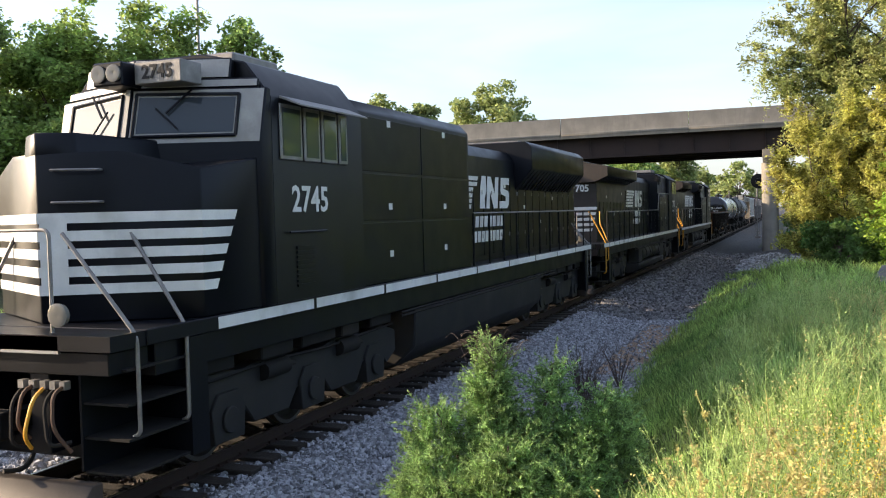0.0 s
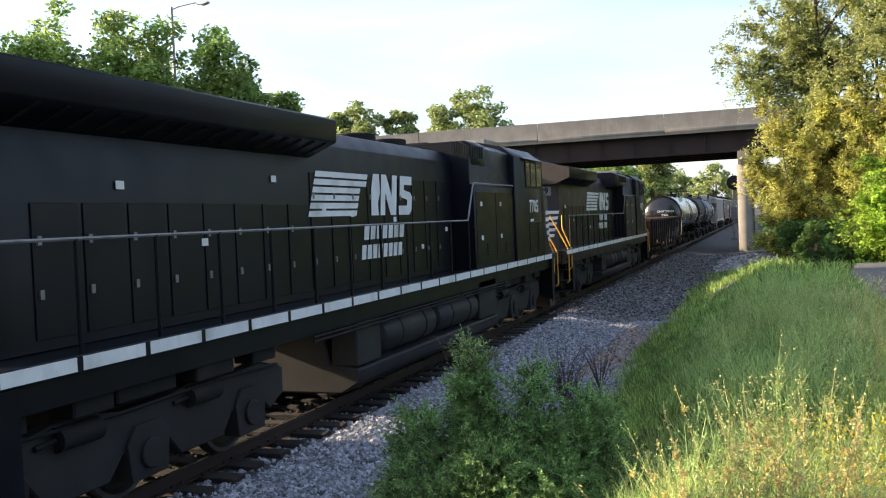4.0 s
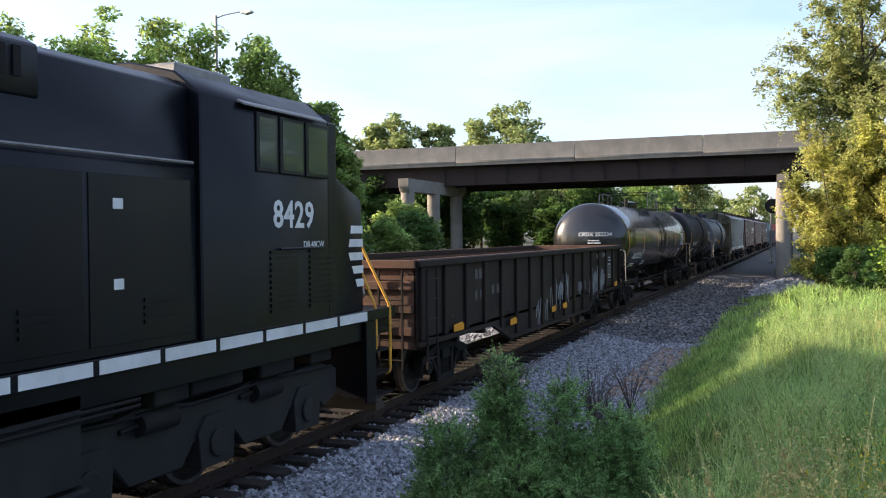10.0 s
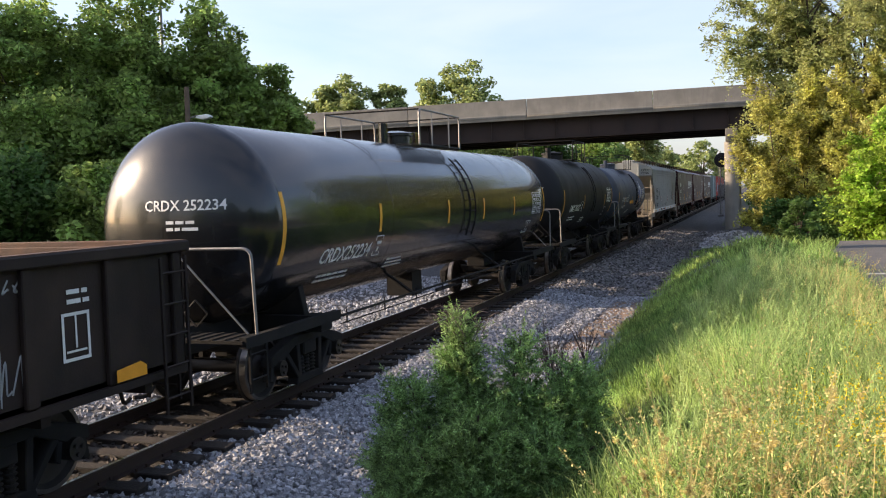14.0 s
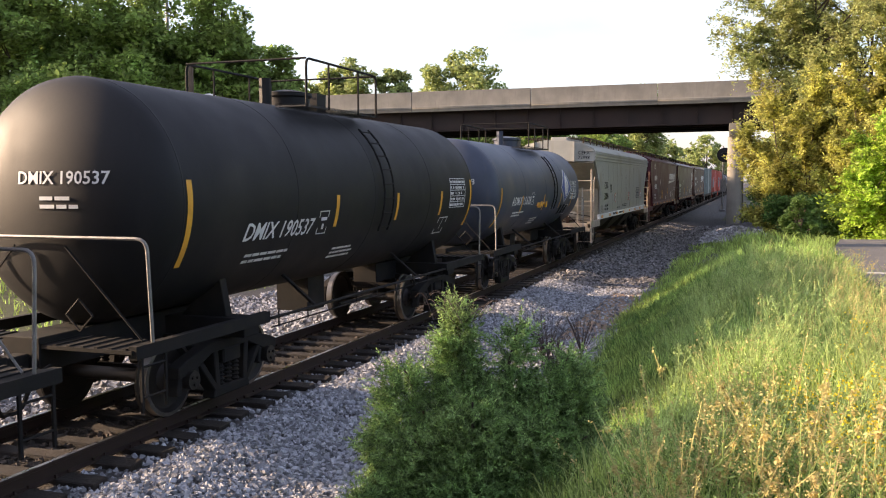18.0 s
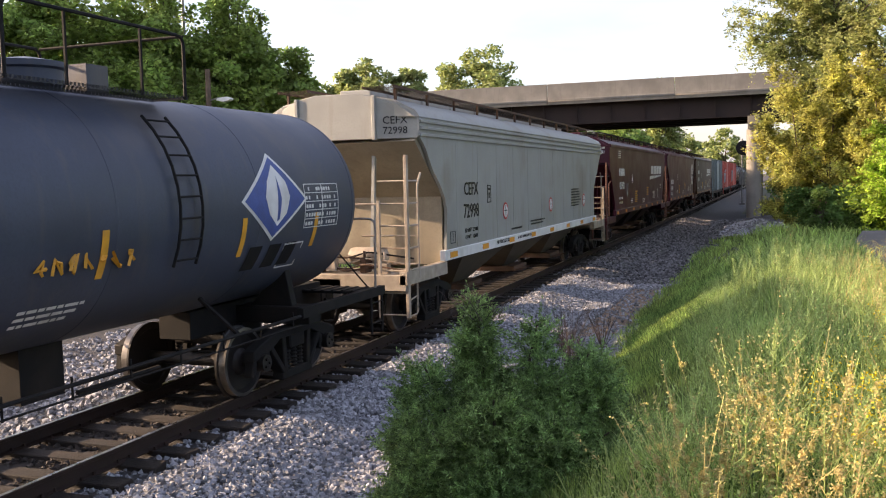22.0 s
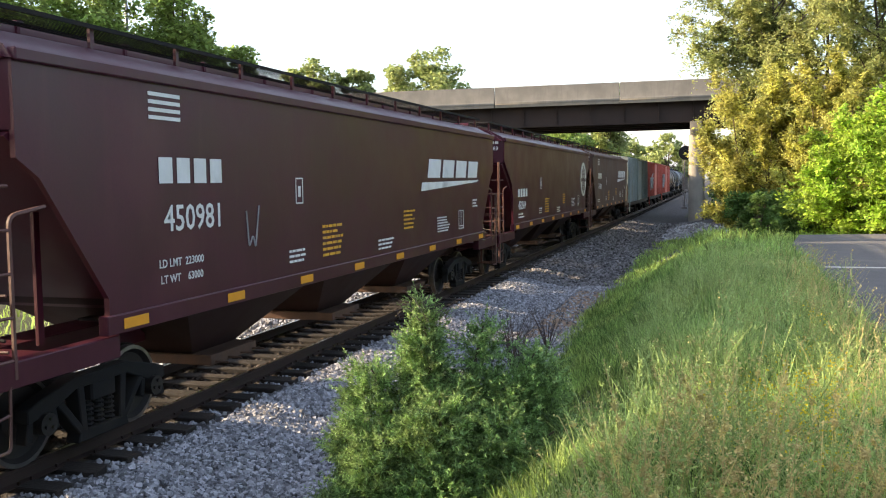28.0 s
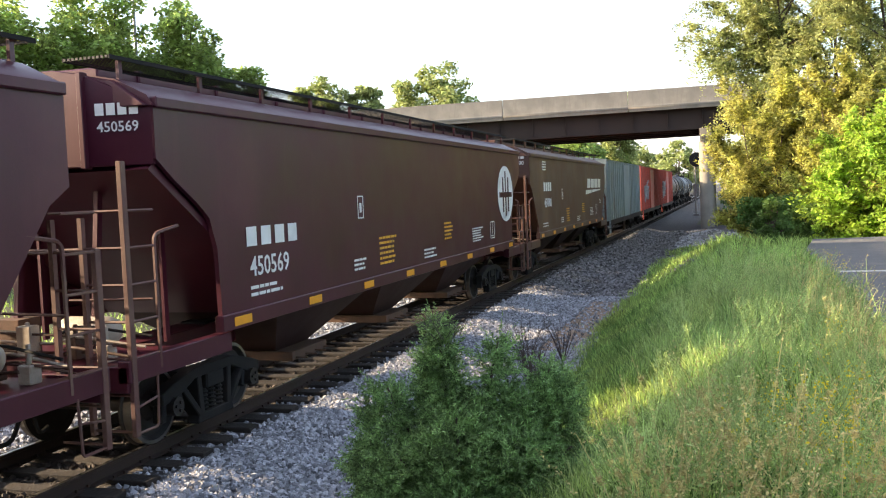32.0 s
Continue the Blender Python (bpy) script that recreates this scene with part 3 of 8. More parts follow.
# ---- street lamps on poles ----
def street_lamp(x, y, z0, top, wood, arm, label):
    t = thing("street_lamp", label, "street lamp", at=pose(x, y, z0))
    h = top - z0
    bm = bmesh.new()
    tube(bm, [(0, 0, -0.3), (0, 0, h * 0.5), (0.02, 0, h)], 0.17 if wood else 0.11, 10, 0.11 if wood else 0.07)
    part("pole", bm, M_POLE if wood else M_RAILGREY, t, "weathered wooden pole" if wood else "grey steel pole")
    za = h - (1.35 if wood else 0.15)
    bm = bmesh.new()
    tube(bm, [(0, 0, za), (0.5, 0, za + 0.12), (arm, 0, za + (0.05 if wood else 0.2))], 0.03, 6)
    part("arm", bm, M_RAILGREY, t)
    bm = bmesh.new()
    zc = za + (0.05 if wood else 0.15)
    prism(bm, [(arm - 0.1, zc - 0.04), (arm + 0.25, zc - 0.14), (arm + 0.6, zc - 0.08), (arm + 0.65, zc), (arm + 0.45, zc + 0.09), (arm, zc + 0.05)], "y", -0.14, 0.14)
    part("lamp_head", bm, M_WHITE, t, "cobra-head lamp housing", 0.03)
    return t


street_lamp(-15.4, 32.9, -0.3, 7.75, True, 0.55, "weathered wooden pole carrying a pale cobra-head lamp")
street_lamp(-20.5, 38.4, 0.3, 14.1, False, 1.6, "tall grey pole with a curved lamp arm above the trees")


# ---- leaves, trees, bushes ----
def leaf_quads(rng, centers, normals_up, size, stretch=1.7):
    """Rhombus leaves at the given centres, turned at random."""
    n = len(centers)
    a = rng.normal(size=(n, 3))
    a[:, 2] *= 0.6
    a /= np.linalg.norm(a, axis=1, keepdims=True) + 1e-9
    b = rng.normal(size=(n, 3)) + np.array([0, 0, normals_up])
    b = np.cross(a, b)
    b /= np.linalg.norm(b, axis=1, keepdims=True) + 1e-9
    s = (size * rng.uniform(0.6, 1.35, n))[:, None]
    v = np.stack([centers - a * s * stretch / 2, centers - b * s / 2, centers + a * s * stretch / 2, centers + b * s / 2], 1)
    f = np.arange(n * 4).reshape(n, 4)
    return v.reshape(-1, 3), f


def clump_points(rng, clumps, radii, n, flat=0.7):
    """Points in clumps, thicker towards their outside."""
    w = radii ** 2
    pick = rng.choice(len(clumps), n, p=w / w.sum())
    d = rng.normal(size=(n, 3))
    d /= np.linalg.norm(d, axis=1, keepdims=True)
    r = radii[pick] * rng.uniform(0.25, 1.0, n) ** 0.5 * rng.uniform(0.75, 1.2, n)
    return clumps[pick] + d * r[:, None] * np.array([1, 1, flat])


def crown_clumps(rng, n, rx, rz, zc, low=-1.0):
    out = []
    while len(out) < n:
        d = rng.normal(size=3)
        d /= np.linalg.norm(d)
        if d[2] < low:
            continue
        k = rng.uniform(0.35, 1.0) ** 0.6 * rng.uniform(0.85, 1.12)
        out.append((d[0] * rx * k, d[1] * rx * k, zc + d[2] * rz * k))
    return np.array(out)


def tree(x, y, height, rx, leaf, mat_leaf, seed, n=9000, clumps=46, bottom=0.15, label="leafy green deciduous tree", clump_r=0.24, name="tree", trunk=0.22, group="trees beside the railway"):
    rng = np.random.default_rng(seed)
    z0 = float(ground_z(x, y)) - 0.1
    t = thing(name, label, "tree" if name == "tree" else "bush", group, pose(x, y, z0))
    zb = height * bottom
    rz, zc = (height - zb) / 2, (height + zb) / 2
    cl = crown_clumps(rng, clumps, rx * 0.82, rz * 0.86, zc)
    rad = rx * clump_r * rng.uniform(0.7, 1.4, clumps)
    pts = clump_points(rng, cl, rad, n)
    pts[:, 2] = np.maximum(pts[:, 2], 0.15)
    bm = bmesh.new()
    top = zc + rz * 0.3
    lean = rng.uniform(-0.06, 0.06, 2) * height
    spine = [(lean[0] * k * k, lean[1] * k * k, top * k) for k in (0, 0.3, 0.65, 1.0)]
    tube(bm, spine, trunk, 8, trunk * 0.3)
    for c in cl[: min(16, clumps)]:
        k = rng.uniform(0.3, 0.8)
        s = Vector((lean[0] * k * k, lean[1] * k * k, top * k))
        e = Vector(c)
        if e.z < s.z:
            s.z = max(0.3, e.z * 0.6)
        mid = s.lerp(e, 0.55) + Vector((0, 0, -0.06 * height * rng.uniform(-1, 1)))
        tube(bm, [s, mid, e], trunk * 0.32, 5, 0.02)
    part("trunk", bm, M_BARK, t, "rough brown trunk and limbs")
    v, f = leaf_quads(rng, pts, 1.5, leaf, 1.7)
    share("crown", raw_mesh("crown", v, f, mat_leaf), t)
    return t


# the wood behind the train
for i, (x, y, h, r, m, n) in enumerate((
        (-24.6, 34.0, 13.2, 3.3, L_LEFT, 26000), (-20.2, 35.3, 13.5, 3.0, L_LEFT, 26000), (-16.8, 36.8, 12.3, 2.4, L_LEFT, 20000), (-14.8, 38.2, 9.9, 2.0, L_LEFT, 15000),
        (-14.2, 39.4, 7.4, 1.5, L_LEFT, 10000), (-28.6, 31.0, 13.4, 3.4, L_LEFT, 18000), (-17.6, 33.6, 7.2, 2.4, L_LEFT, 14000), (-14.4, 36.4, 5.6, 1.9, L_LEFT, 10000),
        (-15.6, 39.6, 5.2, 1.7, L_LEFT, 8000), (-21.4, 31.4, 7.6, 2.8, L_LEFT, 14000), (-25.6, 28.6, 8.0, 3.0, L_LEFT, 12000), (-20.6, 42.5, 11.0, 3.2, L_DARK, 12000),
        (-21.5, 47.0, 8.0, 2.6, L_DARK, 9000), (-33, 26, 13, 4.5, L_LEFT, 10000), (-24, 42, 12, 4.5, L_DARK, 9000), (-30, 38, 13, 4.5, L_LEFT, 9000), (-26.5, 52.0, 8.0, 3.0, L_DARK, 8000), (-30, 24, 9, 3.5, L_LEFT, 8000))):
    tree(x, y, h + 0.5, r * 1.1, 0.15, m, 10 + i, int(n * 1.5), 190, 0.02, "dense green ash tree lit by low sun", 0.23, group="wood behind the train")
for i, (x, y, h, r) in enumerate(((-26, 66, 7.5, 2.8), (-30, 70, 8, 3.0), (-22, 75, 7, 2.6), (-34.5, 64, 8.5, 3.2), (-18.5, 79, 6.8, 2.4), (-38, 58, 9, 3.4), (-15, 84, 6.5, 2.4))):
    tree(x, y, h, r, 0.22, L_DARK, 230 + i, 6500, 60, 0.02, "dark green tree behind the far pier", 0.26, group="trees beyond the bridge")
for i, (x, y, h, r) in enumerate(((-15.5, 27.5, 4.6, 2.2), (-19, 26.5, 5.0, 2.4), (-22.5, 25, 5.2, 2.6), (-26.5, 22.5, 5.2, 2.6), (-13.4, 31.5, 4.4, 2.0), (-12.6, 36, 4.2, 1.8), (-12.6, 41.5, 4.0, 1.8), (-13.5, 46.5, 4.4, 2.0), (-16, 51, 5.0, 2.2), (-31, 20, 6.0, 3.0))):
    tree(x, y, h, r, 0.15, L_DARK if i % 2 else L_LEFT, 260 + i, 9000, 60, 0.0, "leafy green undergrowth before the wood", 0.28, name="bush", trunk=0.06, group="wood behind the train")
# far trees over and under the bridge
for i, (x, y, h, r) in enumerate(((-38.5, 150, 25.4, 6.4), (-44.5, 151, 25.0, 6.0), (-57, 141, 23.6, 5.4), (-62, 142, 23.0, 4.2), (-51.5, 143, 23.2, 3.6), (-70, 140, 20, 6), (-15, 190, 26, 6))):
    tree(x, y, h, r, 0.5, L_FAR, 40 + i, 7000, 70, 0.12, "distant broad-leaved tree above the bridge", 0.26, trunk=0.4, group="distant trees")
for i in range(22):
    rng = random.Random(70 + i)
    y = 84 + i * 9 + rng.uniform(-3, 3)
    x = -13 - rng.uniform(0, 8) - i * 0.25
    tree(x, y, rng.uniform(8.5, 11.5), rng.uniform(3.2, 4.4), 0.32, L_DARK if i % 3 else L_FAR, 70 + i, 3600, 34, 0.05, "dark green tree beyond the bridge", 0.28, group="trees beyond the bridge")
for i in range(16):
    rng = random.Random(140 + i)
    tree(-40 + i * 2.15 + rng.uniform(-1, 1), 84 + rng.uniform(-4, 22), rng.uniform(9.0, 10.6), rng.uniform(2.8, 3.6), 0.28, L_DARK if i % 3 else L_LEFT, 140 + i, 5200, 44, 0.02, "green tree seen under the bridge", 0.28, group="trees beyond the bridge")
for i in range(9):
    rng = random.Random(170 + i)
    tree(-46 + i * 7.5 + rng.uniform(-2, 2), 330 + rng.uniform(-30, 40), rng.uniform(15, 20), rng.uniform(6, 8), 0.8, L_FAR, 170 + i, 2200, 26, 0.05, "hazy green tree where the track bends away", 0.3, trunk=0.4, group="trees at the far end")
for i in range(8):
    rng = random.Random(190 + i)
    tree(12 + rng.uniform(-1, 5), 84 + i * 16, rng.uniform(8, 12), rng.uniform(3, 4.4), 0.35, L_FAR, 190 + i, 2600, 30, 0.05, "green tree beyond the bridge pier", 0.28, group="trees beyond the bridge")
# trees by the road
def feather_tree(x, y, height, rx, leaf, mat_leaf, seed, label, limbs=16, twigs=26, per=40, low=0.12, rise=0.5, droop=0.35, stretch=2.6, trunk=0.2, name="tree", group="trees by the road", reach=(), stems=1, twig=0.34):
    """A tree of limbs, twigs and leaves strung along the twigs, so that the crown is loose and lets light through."""
    rng = np.random.default_rng(seed)
    t = thing(name, label, "tree" if name == "tree" else "bush", group, pose(x, y, float(ground_z(x, y)) - 0.1))
    bm = bmesh.new()
    feet = []
    for k in range(stems):
        a = k * 2.4 + 0.6
        r0 = 0.0 if stems == 1 else rx * 0.12
        top = Vector((math.cos(a) * rx * (0.10 if stems == 1 else 0.38), math.sin(a) * rx * (0.10 if stems == 1 else 0.38), height * (0.86 - 0.07 * k)))
        foot = Vector((math.cos(a) * r0, math.sin(a) * r0, 0))
        tube(bm, [foot, foot.lerp(top, 0.35) + Vector((0.02, 0.01, 0)) * height, foot.lerp(top, 0.7), top], trunk / stems ** 0.5, 7, 0.025)
        feet.append((foot, top))
    ends = []
    for k in range(limbs):
        foot, top = feet[k % stems]
        z = height * (low + (0.98 - low) * (k + rng.uniform(0, 1)) / limbs)
        q = (z / height - low) / (1 - low)
        wide = rx * math.sqrt(max(0.05, 1 - (2 * q - 0.85) ** 2 / 1.6)) * rng.uniform(0.62, 1.1)
        a = k * 2.39996 + rng.uniform(-0.5, 0.5)
        ends.append((foot.lerp(top, min(0.92, max(0.08, q * 0.8 + low * 0.5))), Vector((math.cos(a) * wide, math.sin(a) * wide, z))))
    for e in reach:
        ends.append((feet[0][0].lerp(feet[0][1], 0.55), Vector(e)))
    base, way, size = [], [], []
    for s0, e in ends:
        s0.z = min(s0.z, e.z - 0.05 * height * rise)
        mid = s0.lerp(e, 0.5) + Vector((0, 0, 0.12 * height * (0.5 - rise)))
        line = [s0 * (1 - u) ** 2 + mid * 2 * u * (1 - u) + e * u * u for u in (0, 0.35, 0.7, 1.0)]
        tube(bm, line, trunk * 0.26, 5, 0.012)
        out = (e - s0).normalized()
        for _ in range(twigs):
            u = rng.uniform(0.18, 1.0) ** 0.75
            p = s0 * (1 - u) ** 2 + mid * 2 * u * (1 - u) + e * u * u
            d = Vector(rng.normal(0, 0.75, 3)) + out * 0.7 + Vector((0, 0, rise))
            base.append(p)
            way.append(d.normalized())
            size.append(rx * twig * rng.uniform(0.45, 1.15))
    part("trunk", bm, M_BARK, t, "rough brown trunk and limbs")
    base, way, size = np.array(base), np.array(way), np.array(size)
    n = len(base)
    u = rng.uniform(0.08, 1.0, (n, per))
    pts = base[:, None] + way[:, None] * (u * size[:, None])[..., None] + rng.normal(0, 0.085, (n, per, 3)) * size[:, None, None]
    pts[..., 2] -= droop * u * u * size[:, None] * rng.uniform(0.6, 1.6, (n, 1))
    pts = pts.reshape(-1, 3)
    pts[:, 2] = np.maximum(pts[:, 2], 0.12)
    v, f = leaf_quads(rng, pts, 1.0, leaf, stretch)
    share("crown", raw_mesh("crown", v, f, mat_leaf), t)
    return t


WILLOW, SHRUB, LEAFY = "tall feathery willow beside the bridge pier", "yellow-green shrub tree beside the bridge pier", "bright green leafy bush at the road's end"
feather_tree(11.5, 48.6, 18.5, 4.6, 0.075, L_WILLOW, 301, WILLOW, 46, 54, 44, 0.24, 0.35, 0.75, 2.6, 0.2, reach=((-3.7, -0.6, 9.6), (-4.9, -0.6, 9.0), (-4.4, -0.3, 10.7), (-3.4, 0.0, 11.6), (-5.3, 0.0, 9.8), (-3.0, 0.4, 12.4), (-5.9, -0.4, 10.6), (-6.1, 0.2, 11.5), (-5.2, 0.3, 12.6), (-4.4, -0.5, 13.2)), stems=2, twig=0.26)
feather_tree(15.8, 46.0, 18.0, 4.6, 0.075, L_WILLOW, 302, WILLOW, 40, 48, 42, 0.2, 0.35, 0.75, 2.6, 0.2, stems=2, twig=0.28)
feather_tree(9.2, 46.4, 8.4, 3.0, 0.075, L_YELLOW, 303, SHRUB, 40, 40, 40, 0.06, 0.9, 0.1, 2.4, 0.1, stems=3, twig=0.36)
feather_tree(12.4, 43.6, 8.6, 2.6, 0.075, L_YELLOW, 304, SHRUB, 38, 38, 40, 0.06, 0.9, 0.1, 2.4, 0.1, stems=3, twig=0.36)
feather_tree(12.3, 36.4, 5.0, 2.3, 0.085, L_BRIGHT, 305, LEAFY, 34, 32, 32, 0.03, 0.45, 0.35, 2.0, 0.07, "bush", "bushes by the road", stems=3, twig=0.42)
feather_tree(14.6, 34.6, 6.6, 2.7, 0.085, L_BRIGHT, 306, LEAFY, 36, 32, 32, 0.03, 0.45, 0.35, 2.0, 0.07, "bush", "bushes by the road", stems=3, twig=0.42)
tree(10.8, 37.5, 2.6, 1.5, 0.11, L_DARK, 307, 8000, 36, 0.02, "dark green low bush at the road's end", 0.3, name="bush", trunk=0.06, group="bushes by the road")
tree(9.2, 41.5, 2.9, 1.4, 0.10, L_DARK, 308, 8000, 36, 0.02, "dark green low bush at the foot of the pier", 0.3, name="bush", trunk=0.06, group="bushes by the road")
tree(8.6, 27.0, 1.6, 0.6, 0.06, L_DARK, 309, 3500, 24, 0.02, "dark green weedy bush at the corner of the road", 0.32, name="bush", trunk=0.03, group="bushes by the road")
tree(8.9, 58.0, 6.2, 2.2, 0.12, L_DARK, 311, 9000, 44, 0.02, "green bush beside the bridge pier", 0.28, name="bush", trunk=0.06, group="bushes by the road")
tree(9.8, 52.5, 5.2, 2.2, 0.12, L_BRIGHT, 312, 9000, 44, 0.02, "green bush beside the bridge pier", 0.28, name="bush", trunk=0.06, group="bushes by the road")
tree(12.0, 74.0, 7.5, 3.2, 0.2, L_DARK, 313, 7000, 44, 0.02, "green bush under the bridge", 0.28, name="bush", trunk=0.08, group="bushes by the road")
tree(20, 38, 12, 4.5, 0.16, L_BRIGHT, 310, 8000, 44, 0.05, "leafy tree beyond the road", 0.26, group="trees by the road")
# trees all round, beyond the road and behind the camera
for i in range(26):
    rng = random.Random(400 + i)
    a = radians(-118 + i * 6.4)
    d = 40 + rng.uniform(-4, 8)
    tree(8 + d * math.cos(a), 2 + d * math.sin(a), rng.uniform(9, 13), rng.uniform(4, 5), 0.45, L_DARK if i % 3 else L_LEFT, 400 + i, 3200, 50, 0.03, "leafy tree beyond the road", 0.26, group="trees beyond the road")
# low trees across the track
tree(-20.0, -16.5, 7, 3.0, 0.25, L_LEFT, 320, 5000, 44, 0.12, "leafy tree across the track", group="wood behind the train")
tree(-24.0, -8.0, 7.5, 3.2, 0.25, L_LEFT, 321, 5000, 44, 0.1, "leafy tree across the track", group="wood behind the train")
tree(-26.0, 5.0, 7.5, 3.2, 0.25, L_LEFT, 322, 5000, 44, 0.1, "leafy tree across the track", group="wood behind the train")


# ---- the train ----
TRAVEL = (7.49334e-07, -6.03853e-05, 0.00176255, -0.0602459, 6.59307, 0.0576249)


def travel(t):
    """Metres that the train has come since the start."""
    return float(np.polyval(TRAVEL, t) - np.polyval(TRAVEL, 0))


cars, wheelsets = [], []


def car(name, label, category, start, group=""):
    ob = thing(name, label, category, group)
    cars.append((ob, start))
    ob.location = (0, start, 0)
    return ob


# shared running gear
def wheelset_mesh(r, gear):
    bm = bmesh.new()
    for s in (-1, 1):
        prof = [(0, r * 0.3), (0.02, r * 0.82), (0.0, r * 0.86), (0.0, r + 0.026), (0.03, r + 0.026), (0.045, r + 0.003), (0.14, r), (0.145, r * 0.9), (0.09, r * 0.8), (0.075, r * 0.4), (0.13, r * 0.3), (0.15, r * 0.16)]
        lathe(bm, [(a, q) for a, q in prof], (s * 0.68, 0, 0), (s, 0, 0), 36)
    cyl(bm, (-1.02, 0, 0), (1.02, 0, 0), 0.085, 12)
    for s in (-1, 1):
        cyl(bm, (s * 0.98, 0, 0), (s * 1.17, 0, 0), 0.115, 14)
        for k in range(3):
            a = k * 2 * math.pi / 3
            cyl(bm, (s * 1.16, 0.055 * math.cos(a), 0.055 * math.sin(a)), (s * 1.195, 0.055 * math.cos(a), 0.055 * math.sin(a)), 0.022, 6)
    for f in bm.faces:
        if all(r * 0.88 < math.hypot(v.co.y, v.co.z) < r + 0.02 for v in f.verts):
            f.material_index = 1
    return mesh_of("wheelset", bm, [M_WHEEL, M_RIM])


WHEEL_F, WHEEL_L = wheelset_mesh(0.457, False), wheelset_mesh(0.508, True)


def wheel(parent, y, loco=False):
    r = 0.508 if loco else 0.457
    ob = share("wheelset", WHEEL_L if loco else WHEEL_F, parent, pose(0, y, r), "steel wheelset with a bright rim")
    wheelsets.append((ob, y, r))
    return ob


def freight_side_frame(s):
    """A cast side frame with its bearing ends, window and spring seat."""
    bm = bmesh.new()
    x0, x1 = sorted((s * 0.94, s * 1.12))
    prism(bm, [(-1.12, 0.50), (-1.12, 0.64), (-0.95, 0.70), (-0.45, 0.83), (0.45, 0.83), (0.95, 0.70), (1.12, 0.64), (1.12, 0.50), (0.98, 0.52), (0.78, 0.55), (0.42, 0.70), (-0.42, 0.70), (-0.78, 0.55), (-0.98, 0.52)], "x", x0, x1)
    for k in (-1, 1):
        prism(bm, [(k * 0.72, 0.60), (k * 0.62, 0.62), (k * 0.30, 0.24), (k * 0.34, 0.16)], "x", x0, x1)
        prism(bm, [(k * 0.26, 0.22), (k * 0.36, 0.22), (k * 0.40, 0.72), (k * 0.30, 0.72)], "x", x0, x1)
        prism(bm, [(k * 1.14, 0.30), (k * 1.10, 0.52), (k * 1.02, 0.52), (k * 1.04, 0.30)], "x", x0 + 0.02, x1 - 0.02)
        prism(bm, [(k * 0.74, 0.34), (k * 0.78, 0.56), (k * 0.70, 0.58), (k * 0.66, 0.38)], "x", x0 + 0.02, x1 - 0.02)
    prism(bm, [(-0.42, 0.12), (0.42, 0.12), (0.38, 0.24), (-0.38, 0.24)], "x", x0, x1)
    return mesh_of("side_frame", bm, M_UNDER, 0.012)


def spring_mesh(s):
    bm = bmesh.new()
    for ky in (-0.17, 0.0, 0.17):
        for k in range(5):
            z = 0.25 + k * 0.052
            lathe(bm, [(0, 0.06), (0.014, 0.074), (0.028, 0.06)], (s * 1.03, ky, z), (0, 0, 1), 10)
        cyl(bm, (s * 1.03, ky, 0.24), (s * 1.03, ky, 0.52), 0.05, 8)
    return mesh_of("spring_nest", bm, M_UNDER)


FRAMES, SPRINGS = {s: freight_side_frame(s) for s in (-1, 1)}, {s: spring_mesh(s) for s in (-1, 1)}
_b = bmesh.new()
box(_b, -1.13, 1.13, -0.20, 0.20, 0.52, 0.72)
box(_b, -0.4, 0.4, -0.25, 0.25, 0.72, 0.86)
BOLSTER = mesh_of("bolster", _b, M_UNDER, 0.02)
_b = bmesh.new()
for _k in (-1, 1):
    box(_b, -0.75, 0.75, _k * 0.36 - 0.04, _k * 0.36 + 0.04, 0.36, 0.46)
    for _s in (-1, 1):
        box(_b, _s * 0.72 - 0.05, _s * 0.72 + 0.05, _k * 0.40 - 0.03, _k * 0.40 + 0.03, 0.30, 0.60)
BRAKE = mesh_of("brake_beam", _b, M_UNDER)


def freight_truck(c, y, base=1.78):
    for s in (-1, 1):
        share("side_frame", FRAMES[s], c, pose(0, y, 0))
        tagged(share("spring_nest", SPRINGS[s], c, pose(0, y, 0)), kind="stuff")
    share("bolster", BOLSTER, c, pose(0, y, 0))
    share("brake_beam", BRAKE, c, pose(0, y, 0))
    for k in (-1, 1):
        wheel(c, y + k * base / 2)


def coupler(c, y, d, z=0.88):
    """A knuckle coupler that reaches out along d (-1 or 1) from y, with its air hose."""
    bm = bmesh.new()
    ys = sorted((y, y + d * 0.45))
    box(bm, -0.10, 0.10, ys[0], ys[1], z - 0.10, z + 0.10)
    prism(bm, [(-0.20, y + d * 0.40), (0.16, y + d * 0.40), (0.20, y + d * 0.62), (0.05, y + d * 0.68), (0.02, y + d * 0.55), (-0.12, y + d * 0.58), (-0.17, y + d * 0.70), (-0.24, y + d * 0.62)], "z", z - 0.14, z + 0.14)
    part("coupler", bm, M_UNDER, c, "rusty knuckle coupler", 0.015)
    bm = bmesh.new()
    tube(bm, bend([(0.35, y, z - 0.02), (0.35, y + d * 0.25, z - 0.10), (0.30, y + d * 0.40, z - 0.45), (0.22, y + d * 0.62, z - 0.42)], 0.12), 0.025, 6)
    part("air_hose", bm, M_UNDER, c, "black rubber air hose")


